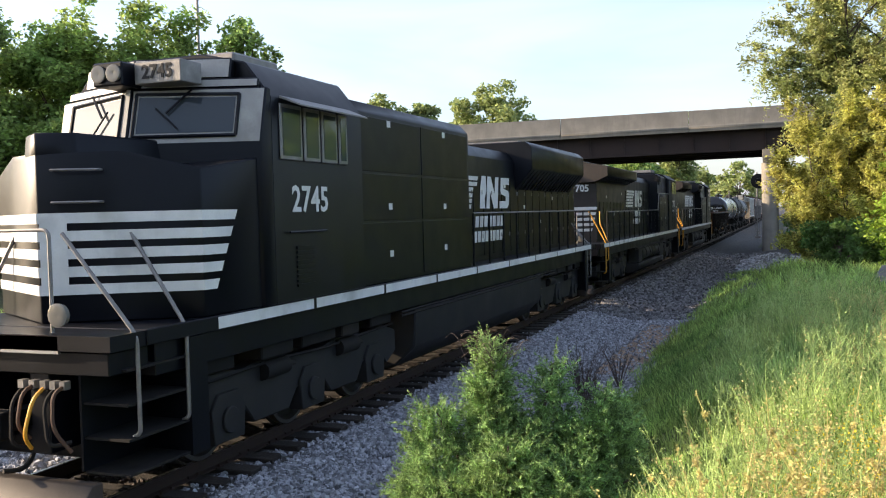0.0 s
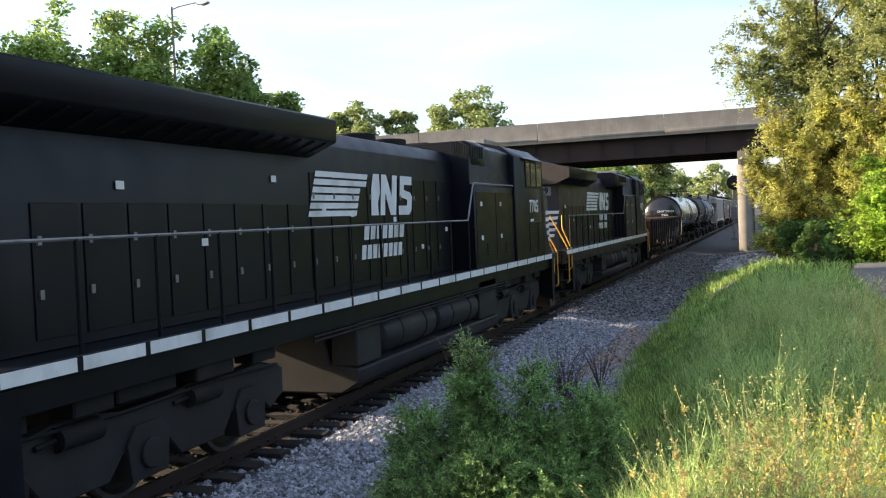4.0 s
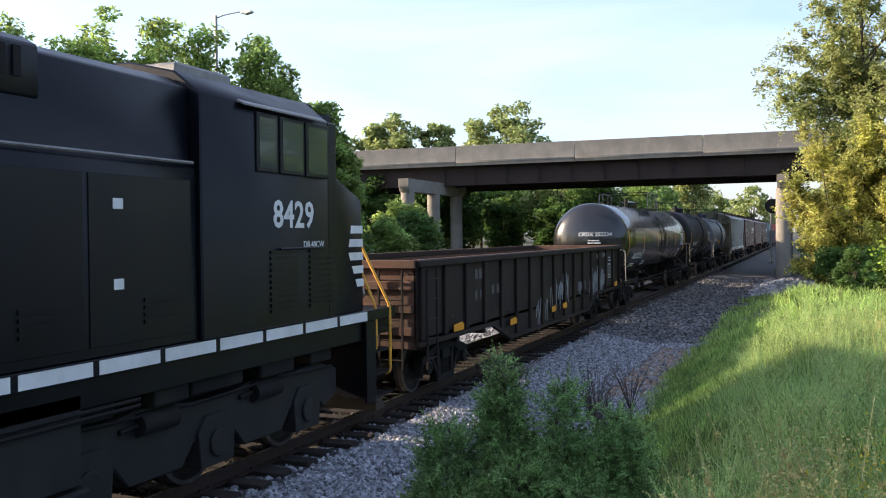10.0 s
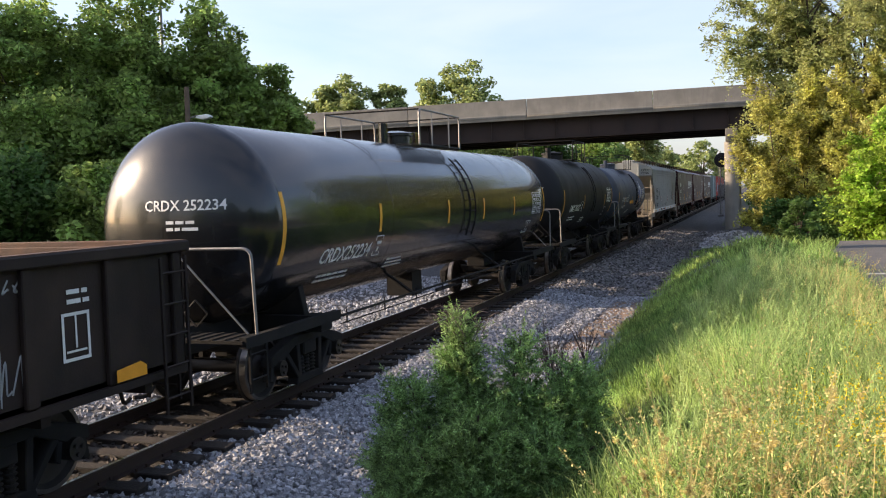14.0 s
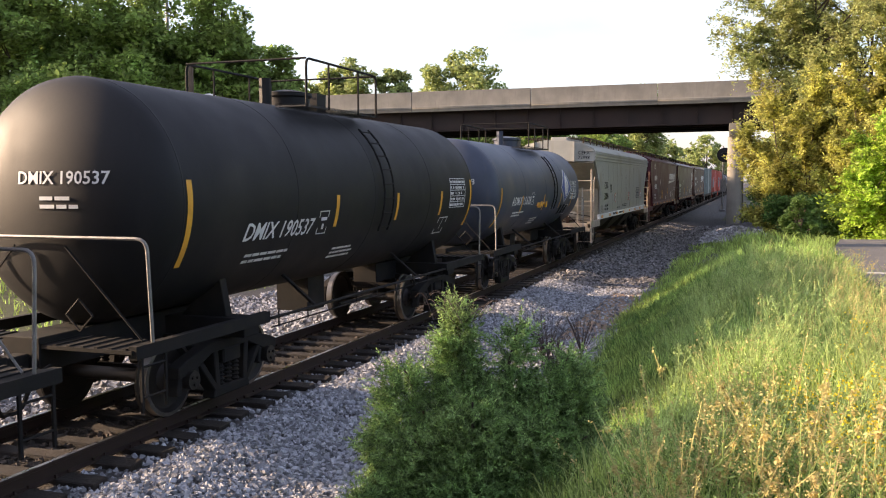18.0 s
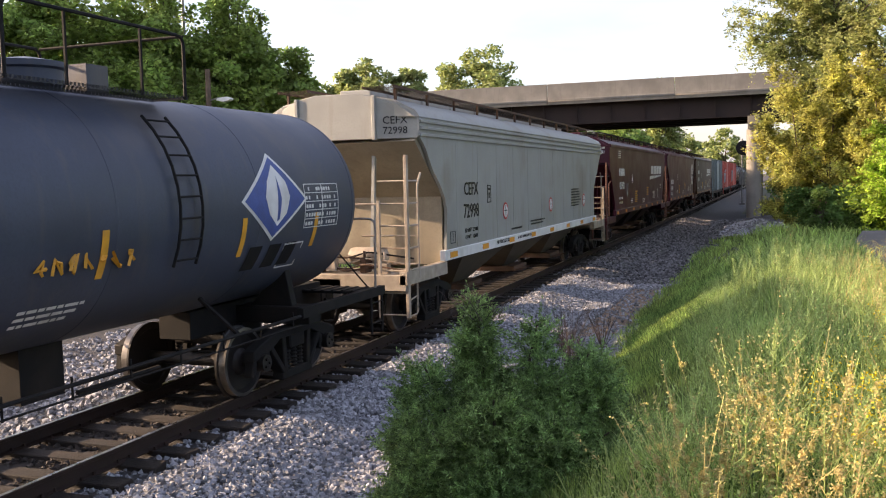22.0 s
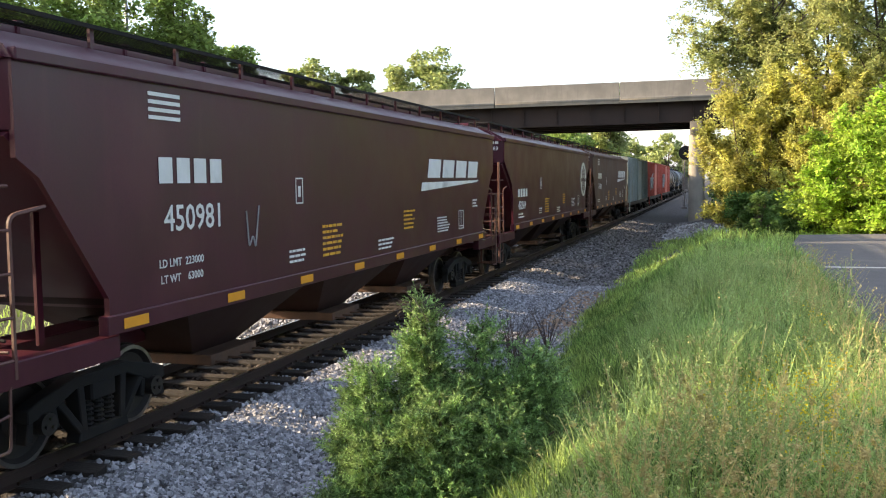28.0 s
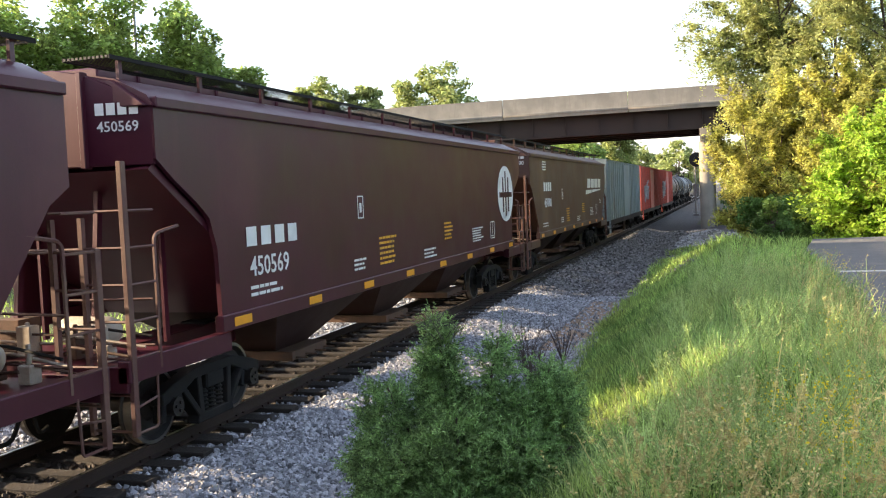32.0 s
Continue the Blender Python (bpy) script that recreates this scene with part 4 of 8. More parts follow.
# ---- locomotives ----
def loco(L, number, start, flip, label, style):
    """A six-axle road locomotive. Local y runs from the cab end; flip puts the cab at the far end."""
    c = car("diesel_locomotive", label, "locomotive", start, "locomotives of the train")
    rng = random.Random(int(number))

    def Y(y):
        return L - y if flip else y

    def P(name, bm, m, lab="", bevel=0.0, parent=None):
        if flip:
            bmesh.ops.transform(bm, matrix=Matrix.Translation((0, L, 0)) @ Matrix.Diagonal((1, -1, 1, 1)), verts=bm.verts[:])
        return part(name, bm, m, parent or c, lab, bevel)

    def B(name, m, x0, x1, y0, y1, z0, z1, lab="", bevel=0.0, parent=None):
        bm = bmesh.new()
        box(bm, x0, x1, y0, y1, z0, z1)
        return P(name, bm, m, lab, bevel, parent)

    ge = style != "emd"
    deck = 1.80 if not ge else 1.74
    hw = 0.98                       # half width of the long hood
    vee = 0.56 if not ge else 0.30                           # how far the cab front comes to a point
    cab0, cab1 = (2.1, 4.8) if not ge else (1.45, 4.4)
    ws0, ws1 = (3.90, 4.34) if not ge else (3.74, 4.24)   # windshield
    # frame and deck
    bm = bmesh.new()
    box(bm, -1.42, 1.42, 0.25, L - 0.25, 1.30, deck - 0.16)
    box(bm, -1.5, 1.5, 0.05, L - 0.05, deck - 0.16, deck)
    if ge:
        box(bm, -1.0, 1.0, L - 0.9, L - 0.1, deck, deck + 0.02)
    frame_ob = P("underframe", bm, M_BLACK, "black frame and walkway deck", 0.01)
    n = 22 if ge else 9
    for k in range(n):
        s0 = 0.55 if ge else 1.22
        y0, y1 = s0 + (L - s0 - 0.55) * k / n, s0 + (L - s0 - 0.55) * (k + 1) / n - 0.08
        B("sill_stripe", M_WHITE, 1.5, 1.506, y0, y1, deck - 0.145, deck - 0.015, "white stripe on the frame edge", parent=frame_ob)
    end = L - 0.55 if not ge else L - 2.05
    # long hood
    hood_top = 4.42 if not ge else 4.38
    bm = bmesh.new()
    prism(bm, [(-hw, deck), (hw, deck), (hw, hood_top - 0.32), (hw - 0.18, hood_top - 0.08), (0.45, hood_top), (-0.45, hood_top), (-hw + 0.18, hood_top - 0.08), (-hw, hood_top - 0.32)], "y", cab1, end)
    hood = P("long_hood", bm, M_BLACK, "long black hood with access doors", 0.012)
    if ge:
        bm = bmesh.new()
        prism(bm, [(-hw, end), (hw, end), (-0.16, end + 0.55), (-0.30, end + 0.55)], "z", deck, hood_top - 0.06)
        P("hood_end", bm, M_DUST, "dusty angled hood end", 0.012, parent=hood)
    # doors along the hood
    y = cab1 + (5.1 if not ge else 3.3)
    while y < end - 0.7:
        w = 0.62 if y > 8 else 0.9
        zt = hood_top - 0.75 if not (ge and y > L - 8) else 3.15
        B("hood_door", M_BLACK, hw, hw + 0.016, y, y + w, deck + 0.12, zt, parent=hood, bevel=0.004)
        for zz in (deck + 0.5, zt - 0.4):
            B("door_latch", M_RAILGREY, hw + 0.016, hw + 0.035, y + w - 0.10, y + w - 0.05, zz, zz + 0.09, parent=hood)
        y += w + 0.06
    for k in range(9):
        yk, zk = 6.5 + k * 1.45 + rng.uniform(-0.3, 0.3), 2.2 + rng.uniform(0, 1.3)
        B("notice", M_WHITE, hw + 0.018, hw + 0.022, yk, yk + 0.13, zk, zk + 0.09, "small white notice", parent=hood)
    # cabinet behind the cab
    cabw = 1.55 if not ge else 1.53
    bm = bmesh.new()
    wide = 1.44 if not ge else 1.47
    if ge:
        prism(bm, [(-1.47, deck), (1.47, deck), (1.47, 3.55), (1.38, 3.60), (1.38, 4.40), (1.15, 4.52), (-1.15, 4.52), (-1.38, 4.40), (-1.38, 3.60), (-1.47, 3.55)], "y", cab1, cab1 + 3.15)
    else:
        prism(bm, [(-wide, deck), (wide, deck), (wide, 4.42), (wide - 0.16, 4.60), (-wide + 0.16, 4.60), (-wide, 4.42)], "y", cab1, 9.75)
    cabinet = P("electrical_cabinet", bm, M_BLACK, "", 0.015)
    for k in range(2):
        a, b = (cab1 + 0.10 + k * 2.40, cab1 + 2.42 + k * 2.40) if not ge else (cab1 + 0.12 + k * 1.5, cab1 + 1.55 + k * 1.5)
        for z0, z1 in ((deck + 0.06, 2.75), (2.79, 3.50), (3.54, 4.36)) if not ge else ((deck + 0.10, 3.42),):
            B("cabinet_door", M_BLACK, wide, wide + 0.012, a, b, z0, z1, parent=cabinet, bevel=0.004)
        for z in (2.2, 2.95, 4.25) if not ge else (2.35, 3.1):
            B("notice", M_WHITE, wide + 0.013, wide + 0.017, a + 1.0, a + 1.13, z, z + 0.10, "small white notice", parent=cabinet)
    for k in range(8 if ge else 0):
        B("louvre", M_BLACK, wide + 0.012, wide + 0.03, cab1 + 0.35 + 1.5 * (k // 4), cab1 + 0.85 + 1.5 * (k // 4), 2.0 + 0.07 * (k % 4), 2.04 + 0.07 * (k % 4), parent=cabinet)
    # cab
    roof = 4.92 if not ge else 4.74
    bm = bmesh.new()
    sec = [(-cabw, deck), (cabw, deck), (cabw, 4.34), (1.20, roof - 0.14), (0.6, roof), (-0.6, roof), (-1.20, roof - 0.14), (-cabw, 4.34)]
    prism(bm, sec, "y", cab0 + 0.25, cab1)
    cab = P("cab", bm, M_BLACK, "black crew cab", 0.02)
    bm = bmesh.new()
    for sx in (-1, 1):
        prism(bm, [(sx * 0.04, cab0 + 0.02 - vee), (sx * cabw, cab0 + 0.02), (sx * cabw, cab0 + 0.27), (sx * 0.04, cab0 + 0.27)], "z", deck, ws1 + 0.10)
    prism(bm, [(-0.05, cab0 - vee), (0.05, cab0 - vee), (0.05, cab0 + 0.27), (-0.05, cab0 + 0.27)], "z", deck, ws1 + 0.12)
    prism(bm, [(-1.45, cab0), (0, cab0 - vee + 0.02), (1.45, cab0), (1.4, cab0 + 0.27), (-1.4, cab0 + 0.27)], "z", ws1 + 0.10, ws1 + 0.22)
    prism(bm, [(-1.1, cab0 - 0.1), (0, cab0 - vee + 0.04), (1.1, cab0 - 0.1), (1.05, cab0 + 0.27), (-1.05, cab0 + 0.27)], "z", ws1 + 0.22, roof - 0.10)
    base_z = ws0 - 0.12
    lean = 0.0 if ge else 0.26 / (roof - base_z)
    if lean:
        bmesh.ops.bisect_plane(bm, geom=bm.verts[:] + bm.edges[:] + bm.faces[:], plane_co=(0, 0, base_z), plane_no=(0, 0, 1))
    for v in bm.verts:
        if v.co.y < cab0 + 0.1:
            v.co.y += lean * max(0.0, v.co.z - base_z)
    bm.normal_update()
    # front-facing panels painted pale in place of sun and sky glare on black
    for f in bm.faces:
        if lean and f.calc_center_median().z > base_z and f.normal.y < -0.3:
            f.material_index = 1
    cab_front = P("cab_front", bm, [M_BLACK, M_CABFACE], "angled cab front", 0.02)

    def set_back(bm):
        for v in bm.verts:
            v.co.y += lean * max(0.0, v.co.z - base_z)
        return bm
    # windshields lie on the two angled panels
    for sx in (-1, 1):
        d = Vector((sx * (cabw - 0.04), vee, 0)).normalized()
        nrm = Vector((d.y * sx, -abs(d.x), 0))
        o = Vector((sx * 0.04, cab0 + 0.02 - vee, 0))
        bm = bmesh.new()
        for a, b, z0, z1, off in ((0.10, 1.26, ws0, ws1, 0.006),):
            q = [o + d * a + nrm * off, o + d * b + nrm * off]
            vs = [bm.verts.new((q[0].x, q[0].y, z0)), bm.verts.new((q[1].x, q[1].y, z0)), bm.verts.new((q[1].x, q[1].y, z1 - 0.02)), bm.verts.new((q[0].x, q[0].y, z1))]
            bm.faces.new(vs)
        P("windshield", set_back(bm), M_GLASS, "dark cab windshield", parent=cab_front)
        bm = bmesh.new()
        ring = [(0.06, ws0 - 0.04), (1.30, ws0 - 0.04), (1.30, ws1 + 0.02), (0.06, ws1 + 0.04)]
        loop = [o + d * a + nrm * 0.012 + Vector((0, 0, z)) for a, z in ring]
        for i in range(4):
            cyl(bm, loop[i], loop[(i + 1) % 4], 0.022, 5)
        P("windshield_seal", set_back(bm), M_BLACK, parent=cab_front)
        bm = bmesh.new()
        cyl(bm, o + d * 0.75 + nrm * 0.05 + Vector((0, 0, ws1 + 0.1)), o + d * 0.45 + nrm * 0.05 + Vector((0, 0, ws1 - 0.2)), 0.016, 5)
        cyl(bm, o + d * 0.60 + nrm * 0.05 + Vector((0, 0, ws0 + 0.05)), o + d * 0.32 + nrm * 0.05 + Vector((0, 0, ws0 + 0.3)), 0.012, 5)
        P("wiper", set_back(bm), M_BLACK, parent=cab_front)
    # number board and headlights over the windshield
    bm = bmesh.new()
    box(bm, -0.30, 0.14, cab0 - vee - 0.12, cab0 - 0.2, ws1 + 0.12, ws1 + 0.40)
    P("headlight_housing", bm, M_BLACK, parent=cab_front, bevel=0.02)
    for hx in (-0.19, 0.03):
        bm = bmesh.new()
        lathe(bm, [(0, 0.10), (0.03, 0.105), (0.035, 0.085), (0.02, 0.01)], (hx, cab0 - vee - 0.12, ws1 + 0.26), (0, -1, 0), 18)
        P("headlight", bm, M_LENS, "round headlight", parent=cab_front)
    B("number_board", M_RAILGREY, 0.20, 0.86, cab0 - vee + 0.02, cab0 - 0.14, ws1 + 0.13, ws1 + 0.39, "grey number board", 0.01, parent=cab_front)
    if not flip:
        letters(number, 0.22, M_BLACK, c, 0.53, cab0 - vee + 0.014, ws1 + 0.26, FRONT, "number", thick=0.03)
    # side windows
    for y0, y1 in ((cab0 + 0.42, cab0 + 0.95), (cab0 + 1.0, cab0 + 1.42), (cab0 + 1.47, cab0 + 1.9), (cab0 + 1.95, cab0 + 2.2)) if not ge else ((1.72, 2.30), (2.34, 2.90), (2.94, 3.40)):
        fr = B("side_window", M_RAILGREY if not ge else M_BLACK, cabw, cabw + 0.025, y0, y1, 3.58, 4.27, "aluminium window frame" if not ge else "black window frame", 0.01, parent=cab)
        B("window_pane", M_GLASS, cabw + 0.026, cabw + 0.03, y0 + 0.05, y1 - 0.05, 3.63, 4.22, parent=cab)
    bm = bmesh.new()
    reach = 0.10 if ge else 0.30
    prism(bm, [(cabw + 0.005, 4.335), (cabw + reach, 4.335 - reach * 0.38), (cabw + reach, 4.355 - reach * 0.38), (cabw + 0.005, 4.365)], "y", cab0 + 0.45, cab0 + 2.3)
    P("sunshade", bm, M_RAILGREY, "pale steel sunshade", parent=cab)
    if ge:
        for y0 in (cab0 + 0.15, cab0 + 1.05):
            for k in range(11):
                B("louvre", M_BLACK, cabw, cabw + 0.022, y0, y0 + 0.62, 1.92 + k * 0.07, 1.96 + k * 0.07, parent=cab)
        letters("ES40DC" if style == "ge" else "D8-40CW", 0.12, M_WHITE, c, cabw + 0.006, Y(cab0 + 1.35 if style == "ge" else cab0 + 0.65), 2.72, SIDE, "model_code")
    letters(number, 0.46, M_WHITE, c, cabw + 0.006, Y(cab0 + (1.15 if not ge else 1.12)), 3.08, SIDE, "number", thick=0.02, space=1.05)
    for k in range(9 if not ge else 0):
        B("louvre", M_BLACK, cabw, cabw + 0.02, cab0 + 0.75, cab0 + 1.2, 1.98 + k * 0.06, 2.015 + k * 0.06, parent=cab)
    bm = bmesh.new()
    cyl(bm, (cabw + 0.04, cab0 + 0.55, 2.68), (cabw + 0.04, cab0 + 1.5, 2.68), 0.015, 5)
    P("grab_bar", bm, M_BLACK, parent=cab)
    # nose
    bm = bmesh.new()
    nt = 3.58 if not ge else 3.34
    nb = 3.84 if not ge else 3.68
    if ge:
        plan = [(-1.50, cab0 + 0.1), (-1.46, 0.58), (-1.10, 0.32), (1.10, 0.32), (1.46, 0.58), (1.50, cab0 + 0.1)]
        lo = [bm.verts.new((x, y, deck)) for x, y in plan]
        hi = [bm.verts.new((x * 0.985, y, nb if y > 1.0 else nt)) for x, y in plan]
        for i in range(6):
            bm.faces.new((lo[i], lo[(i + 1) % 6], hi[(i + 1) % 6], hi[i]))
        bm.faces.new((hi[1], hi[2], hi[3], hi[4]))
        bm.faces.new((hi[0], hi[1], hi[4], hi[5]))
        bm.faces.new(lo[::-1])
    else:
        # the nose comes to a blunt ridge, with a raised middle before the windshield
        lo, hi = prism(bm, [(-1.50, 2.2), (-1.46, 1.05), (-0.76, 0.64), (0, 0.20), (0.76, 0.64), (1.46, 1.05), (1.50, 2.2)], "z", deck, 3.60)
        for v in hi[1:6:4]:
            v.co.z = 3.42
        lo, hi = prism(bm, [(-0.46, 2.2), (-0.38, 0.42), (0, 0.201), (0.38, 0.42), (0.46, 2.2)], "z", 3.50, 3.82)
        for v in (hi[0], hi[1], hi[3], hi[4]):
            v.co.x *= 0.88
    nose = P("nose", bm, M_BLACK, "blunt black nose", 0.02)

    def nose_band(z0, z1, name="nose_stripe"):
        bm = bmesh.new()
        rows = []
        for z in (z0, z1):
            back = (1.25 if not ge else 0.80) + 0.5 * (z - 2.1)
            s = 1 - (0.015 if ge else 0) * (z - deck) / (nt - deck)
            line_pts = ((-1.478, back), (-1.470, 0.575), (-1.104, 0.311), (1.104, 0.311), (1.470, 0.575), (1.482, back)) if ge else ((-1.482, back), (-1.469, 1.043), (0, 0.186), (0, 0.186), (1.469, 1.043), (1.482, back))
            rows.append([bm.verts.new((x * s, y, z)) for x, y in line_pts])
        for i in (0, 1, 2, 3, 4) if ge else (0, 1, 3, 4):
            bm.faces.new((rows[0][i], rows[0][i + 1], rows[1][i + 1], rows[1][i]))
        P(name, bm, M_WHITE, "white nose stripe", parent=nose)
    for k in range(5):
        nose_band(2.10 + k * 0.19, 2.21 + k * 0.19)
    bm = bmesh.new()
    for z in (3.08, 3.42) if not ge else (3.1,):
        if ge:
            tube(bm, bend([(-0.62, 0.34, z), (-0.62, 0.25, z), (-0.20, 0.25, z), (-0.20, 0.34, z)], 0.03, 2), 0.014, 5)
        else:
            tube(bm, bend([(0.16, 0.28, z), (0.19, 0.20, z), (0.61, 0.45, z), (0.58, 0.54, z)], 0.03, 2), 0.014, 5)
    P("nose_grab", bm, M_RAILGREY, parent=nose)
    if not ge:
        bm = bmesh.new()
        bm.faces.new([bm.verts.new((0.03 + a, 0.192 + a * 0.583, z)) for a, z in ((0, 2.10), (0.24, 2.10), (0.24, 2.97), (0, 2.97))])
        P("nose_panel", bm, M_WHITE, "white emblem panel beside the stripes", parent=nose)
        bm = bmesh.new()
        prism(bm, [(0, 0), (0.16, 0), (0.15, 0.18), (0.2, 0.3), (0.12, 0.42), (0.05, 0.34)], "z", 0, 0.004)
        ob = P("nose_emblem", bm, M_BLACK, "dark emblem shape on the nose", parent=nose)
        ob.matrix_basis = Matrix.Translation((0.09, 0.188 + 0.05, 2.52)) @ Matrix.Rotation(math.atan2(0.583, 1), 4, "Z") @ Matrix.Rotation(radians(90), 4, "X")
    # the hood's own end, with stripes round the corner
    for k in range(5 if ge else 0):
        z0 = 2.12 + k * 0.19
        if ge:
            bm = bmesh.new()
            for a, b in ((0.04, 0.84 + 0.035 * k),):
                q = [(-0.16 + 1.15 * s, end + 0.558 - 0.56 * s) for s in (a, b)]
                bm.faces.new([bm.verts.new((q[0][0], q[0][1], z0)), bm.verts.new((q[1][0], q[1][1], z0)), bm.verts.new((q[1][0] + 0.03, q[1][1] - 0.012, z0 + 0.10)), bm.verts.new((q[0][0], q[0][1], z0 + 0.10))])
            P("hood_stripe", bm, M_WHITE, "white end stripe", parent=hood)
    if ge:
        bm = bmesh.new()
        bm.faces.new([bm.verts.new((-0.16 + 1.15 * s, end + 0.560 - 0.56 * s, z)) for s, z in ((0.01, 2.12), (0.16, 2.12), (0.40, 2.98), (0.01, 2.98))])
        bm.faces.new([bm.verts.new((-0.30 - 0.69 * s, end + 0.562 - 0.56 * s, z)) for s, z in ((0.02, 2.08), (0.02, 3.0), (0.9, 3.0), (0.9, 2.08))])
        P("end_panel", bm, M_WHITE, "white painted hood end panel", parent=hood)
        turn = math.degrees(math.atan2(0.55, 1.14))
        bm = bmesh.new()
        box(bm, -0.36, 0.36, -0.02, 0, -0.15, 0.15)
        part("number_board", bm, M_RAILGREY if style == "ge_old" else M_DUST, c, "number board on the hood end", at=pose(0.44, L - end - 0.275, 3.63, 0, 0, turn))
        letters(number, 0.27 if style == "ge_old" else 0.33, M_BLACK if style == "ge_old" else M_WHITE, c, 0.44 + 0.012, L - end - 0.275 - 0.028, 3.63, (90, 0, turn), "number", thick=0.03)
        for k in range(5):
            bm = bmesh.new()
            z = 2.3 + k * 0.42
            tube(bm, bend([(-0.80, end + 0.12, z), (-0.83, end + 0.22, z), (-0.55, end + 0.44, z), (-0.50, end + 0.36, z)], 0.03, 2), 0.014, 5)
            P("end_grab", bm, M_BLACK, parent=hood)
    bm = bmesh.new()
    lx, ly = (-0.10, end + 0.50) if ge else (0, end)
    box(bm, lx - 0.14, lx + 0.14, ly - 0.1, ly + 0.10, 3.72, 4.22)
    P("end_light_box", bm, M_BLACK, parent=hood, bevel=0.02)
    for z in (3.85, 4.09):
        bm = bmesh.new()
        lathe(bm, [(0, 0.10), (0.03, 0.105), (0.035, 0.085), (0.02, 0.01)], (lx, ly + 0.10, z), (0, 1, 0), 16)
        P("headlight", bm, M_LENS, "round headlight", parent=hood)
    # radiator wings
    if ge:
        w0, w1, sec = L - 8.0, L - 1.66, [(-hw, 3.84), (-1.46, 4.04), (-1.46, 4.38), (-0.35, 4.60), (0.35, 4.60), (1.46, 4.38), (1.46, 4.04), (hw, 3.84)]
        if style == "ge_old":
            w0, w1 = L - 6.67, L - 1.66
    else:
        w0, w1, sec = 14.4, 20.25, [(-hw, 3.40), (-1.45, 3.92), (-1.45, 4.46), (-1.28, 4.60), (1.28, 4.60), (1.45, 4.46), (1.45, 3.92), (hw, 3.40)]
    bm = bmesh.new()
    prism(bm, sec, "y", w0, w1)
    wing = P("radiator_section", bm, M_BLACK, "flared radiator housing", 0.02)
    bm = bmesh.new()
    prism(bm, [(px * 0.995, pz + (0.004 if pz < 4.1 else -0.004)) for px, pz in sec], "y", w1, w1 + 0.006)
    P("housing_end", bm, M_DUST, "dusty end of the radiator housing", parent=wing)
    B("radiator_top", M_RAILGREY, -1.0 if not ge else -0.34, 1.0 if not ge else 0.34, w0 + 0.3, w1 - 0.3, sec[3][1] + 0.002, sec[3][1] + 0.05, "grey radiator cover", 0.01, parent=wing)
    for k in range(16):
        y0 = w0 + 0.25 + k * (w1 - w0 - 0.5) / 16
        bm = bmesh.new()
        x0, z0, x1, z1 = hw + 0.06, sec[0][1] + 0.02, 1.42, sec[1][1] - 0.03
        prism(bm, [(x0 + 0.01, z0), (x1 + 0.01, z1), (x1 - 0.02, z1 + 0.02), (x0 - 0.02, z0 + 0.02)], "y", y0, y0 + 0.06)
        P("louvre", bm, M_UNDER, parent=wing)
    if ge:
        a, b = cab1 + 0.02, (9.68 if style == "ge_old" else 7.4)
        bm = bmesh.new()
        prism(bm, [(-hw, 3.84), (-1.40, 4.02), (-1.40, 4.46), (-1.25, 4.54), (1.25, 4.54), (1.40, 4.46), (1.40, 4.02), (hw, 3.84)], "y", cab1 + 2.0, b)
        blister = P("brake_housing", bm, M_BLACK, "boxy dynamic brake housing", 0.02)
        for k in range(14):
            B("louvre", M_UNDER, 1.400, 1.412, cab1 + 2.2 + k * 0.16, cab1 + 2.28 + k * 0.16, 4.17, 4.42, parent=blister)
    # roof equipment
    for yy in (L * 0.40, L * 0.47):
        bm = bmesh.new()
        lathe(bm, [(0, 0.42), (0.16, 0.42), (0.18, 0.36)], (0, yy, hood_top - 0.02), (0, 0, 1), 20)
        P("roof_fan", bm, M_UNDER, parent=hood)
    B("exhaust_outlet", M_UNDER, -0.35, 0.35, L * 0.30, L * 0.30 + 0.8, hood_top - 0.01, hood_top + 0.18, parent=hood)
    bm = bmesh.new()
    for hx in (-0.1, 0.05, 0.2):
        lathe(bm, [(0, 0.05), (0.3, 0.03), (0.42, 0.09)], (hx, cab1 + 0.5, 4.50), (0, -1, 0), 10)
    box(bm, -0.2, 0.3, cab1 + 0.15, cab1 + 0.55, 4.36, 4.47)
    P("air_horn", bm, M_RAILGREY, parent=hood)
    B("air_conditioner", M_RAILGREY, -0.55, 0.55, cab0 + 1.0, cab0 + 2.1, roof - 0.01, roof + 0.16, "grey roof air conditioner", 0.03, parent=cab)
    # owner's mark on the hood, as plain shapes
    yl, stripes, width = {"emd": (11.65, 1.85, 2.2), "ge": (10.1, 2.25, 1.9), "ge_old": (9.45, 2.8, 2.2)}[style]
    for k in range(6):
        z0 = k * 0.122
        mark("emblem_stripe", [[(-stripes + 0.05 * k, z0), (-0.35 - 0.05 * (5 - k) + 0.22 * (k > 3), z0), (-0.30 - 0.05 * (5 - k) + 0.22 * (k > 3), z0 + 0.088), (-stripes + 0.04 + 0.05 * k, z0 + 0.088)]], M_WHITE, c, hw + 0.024, yl, 2.96, label="white stripe of the emblem")
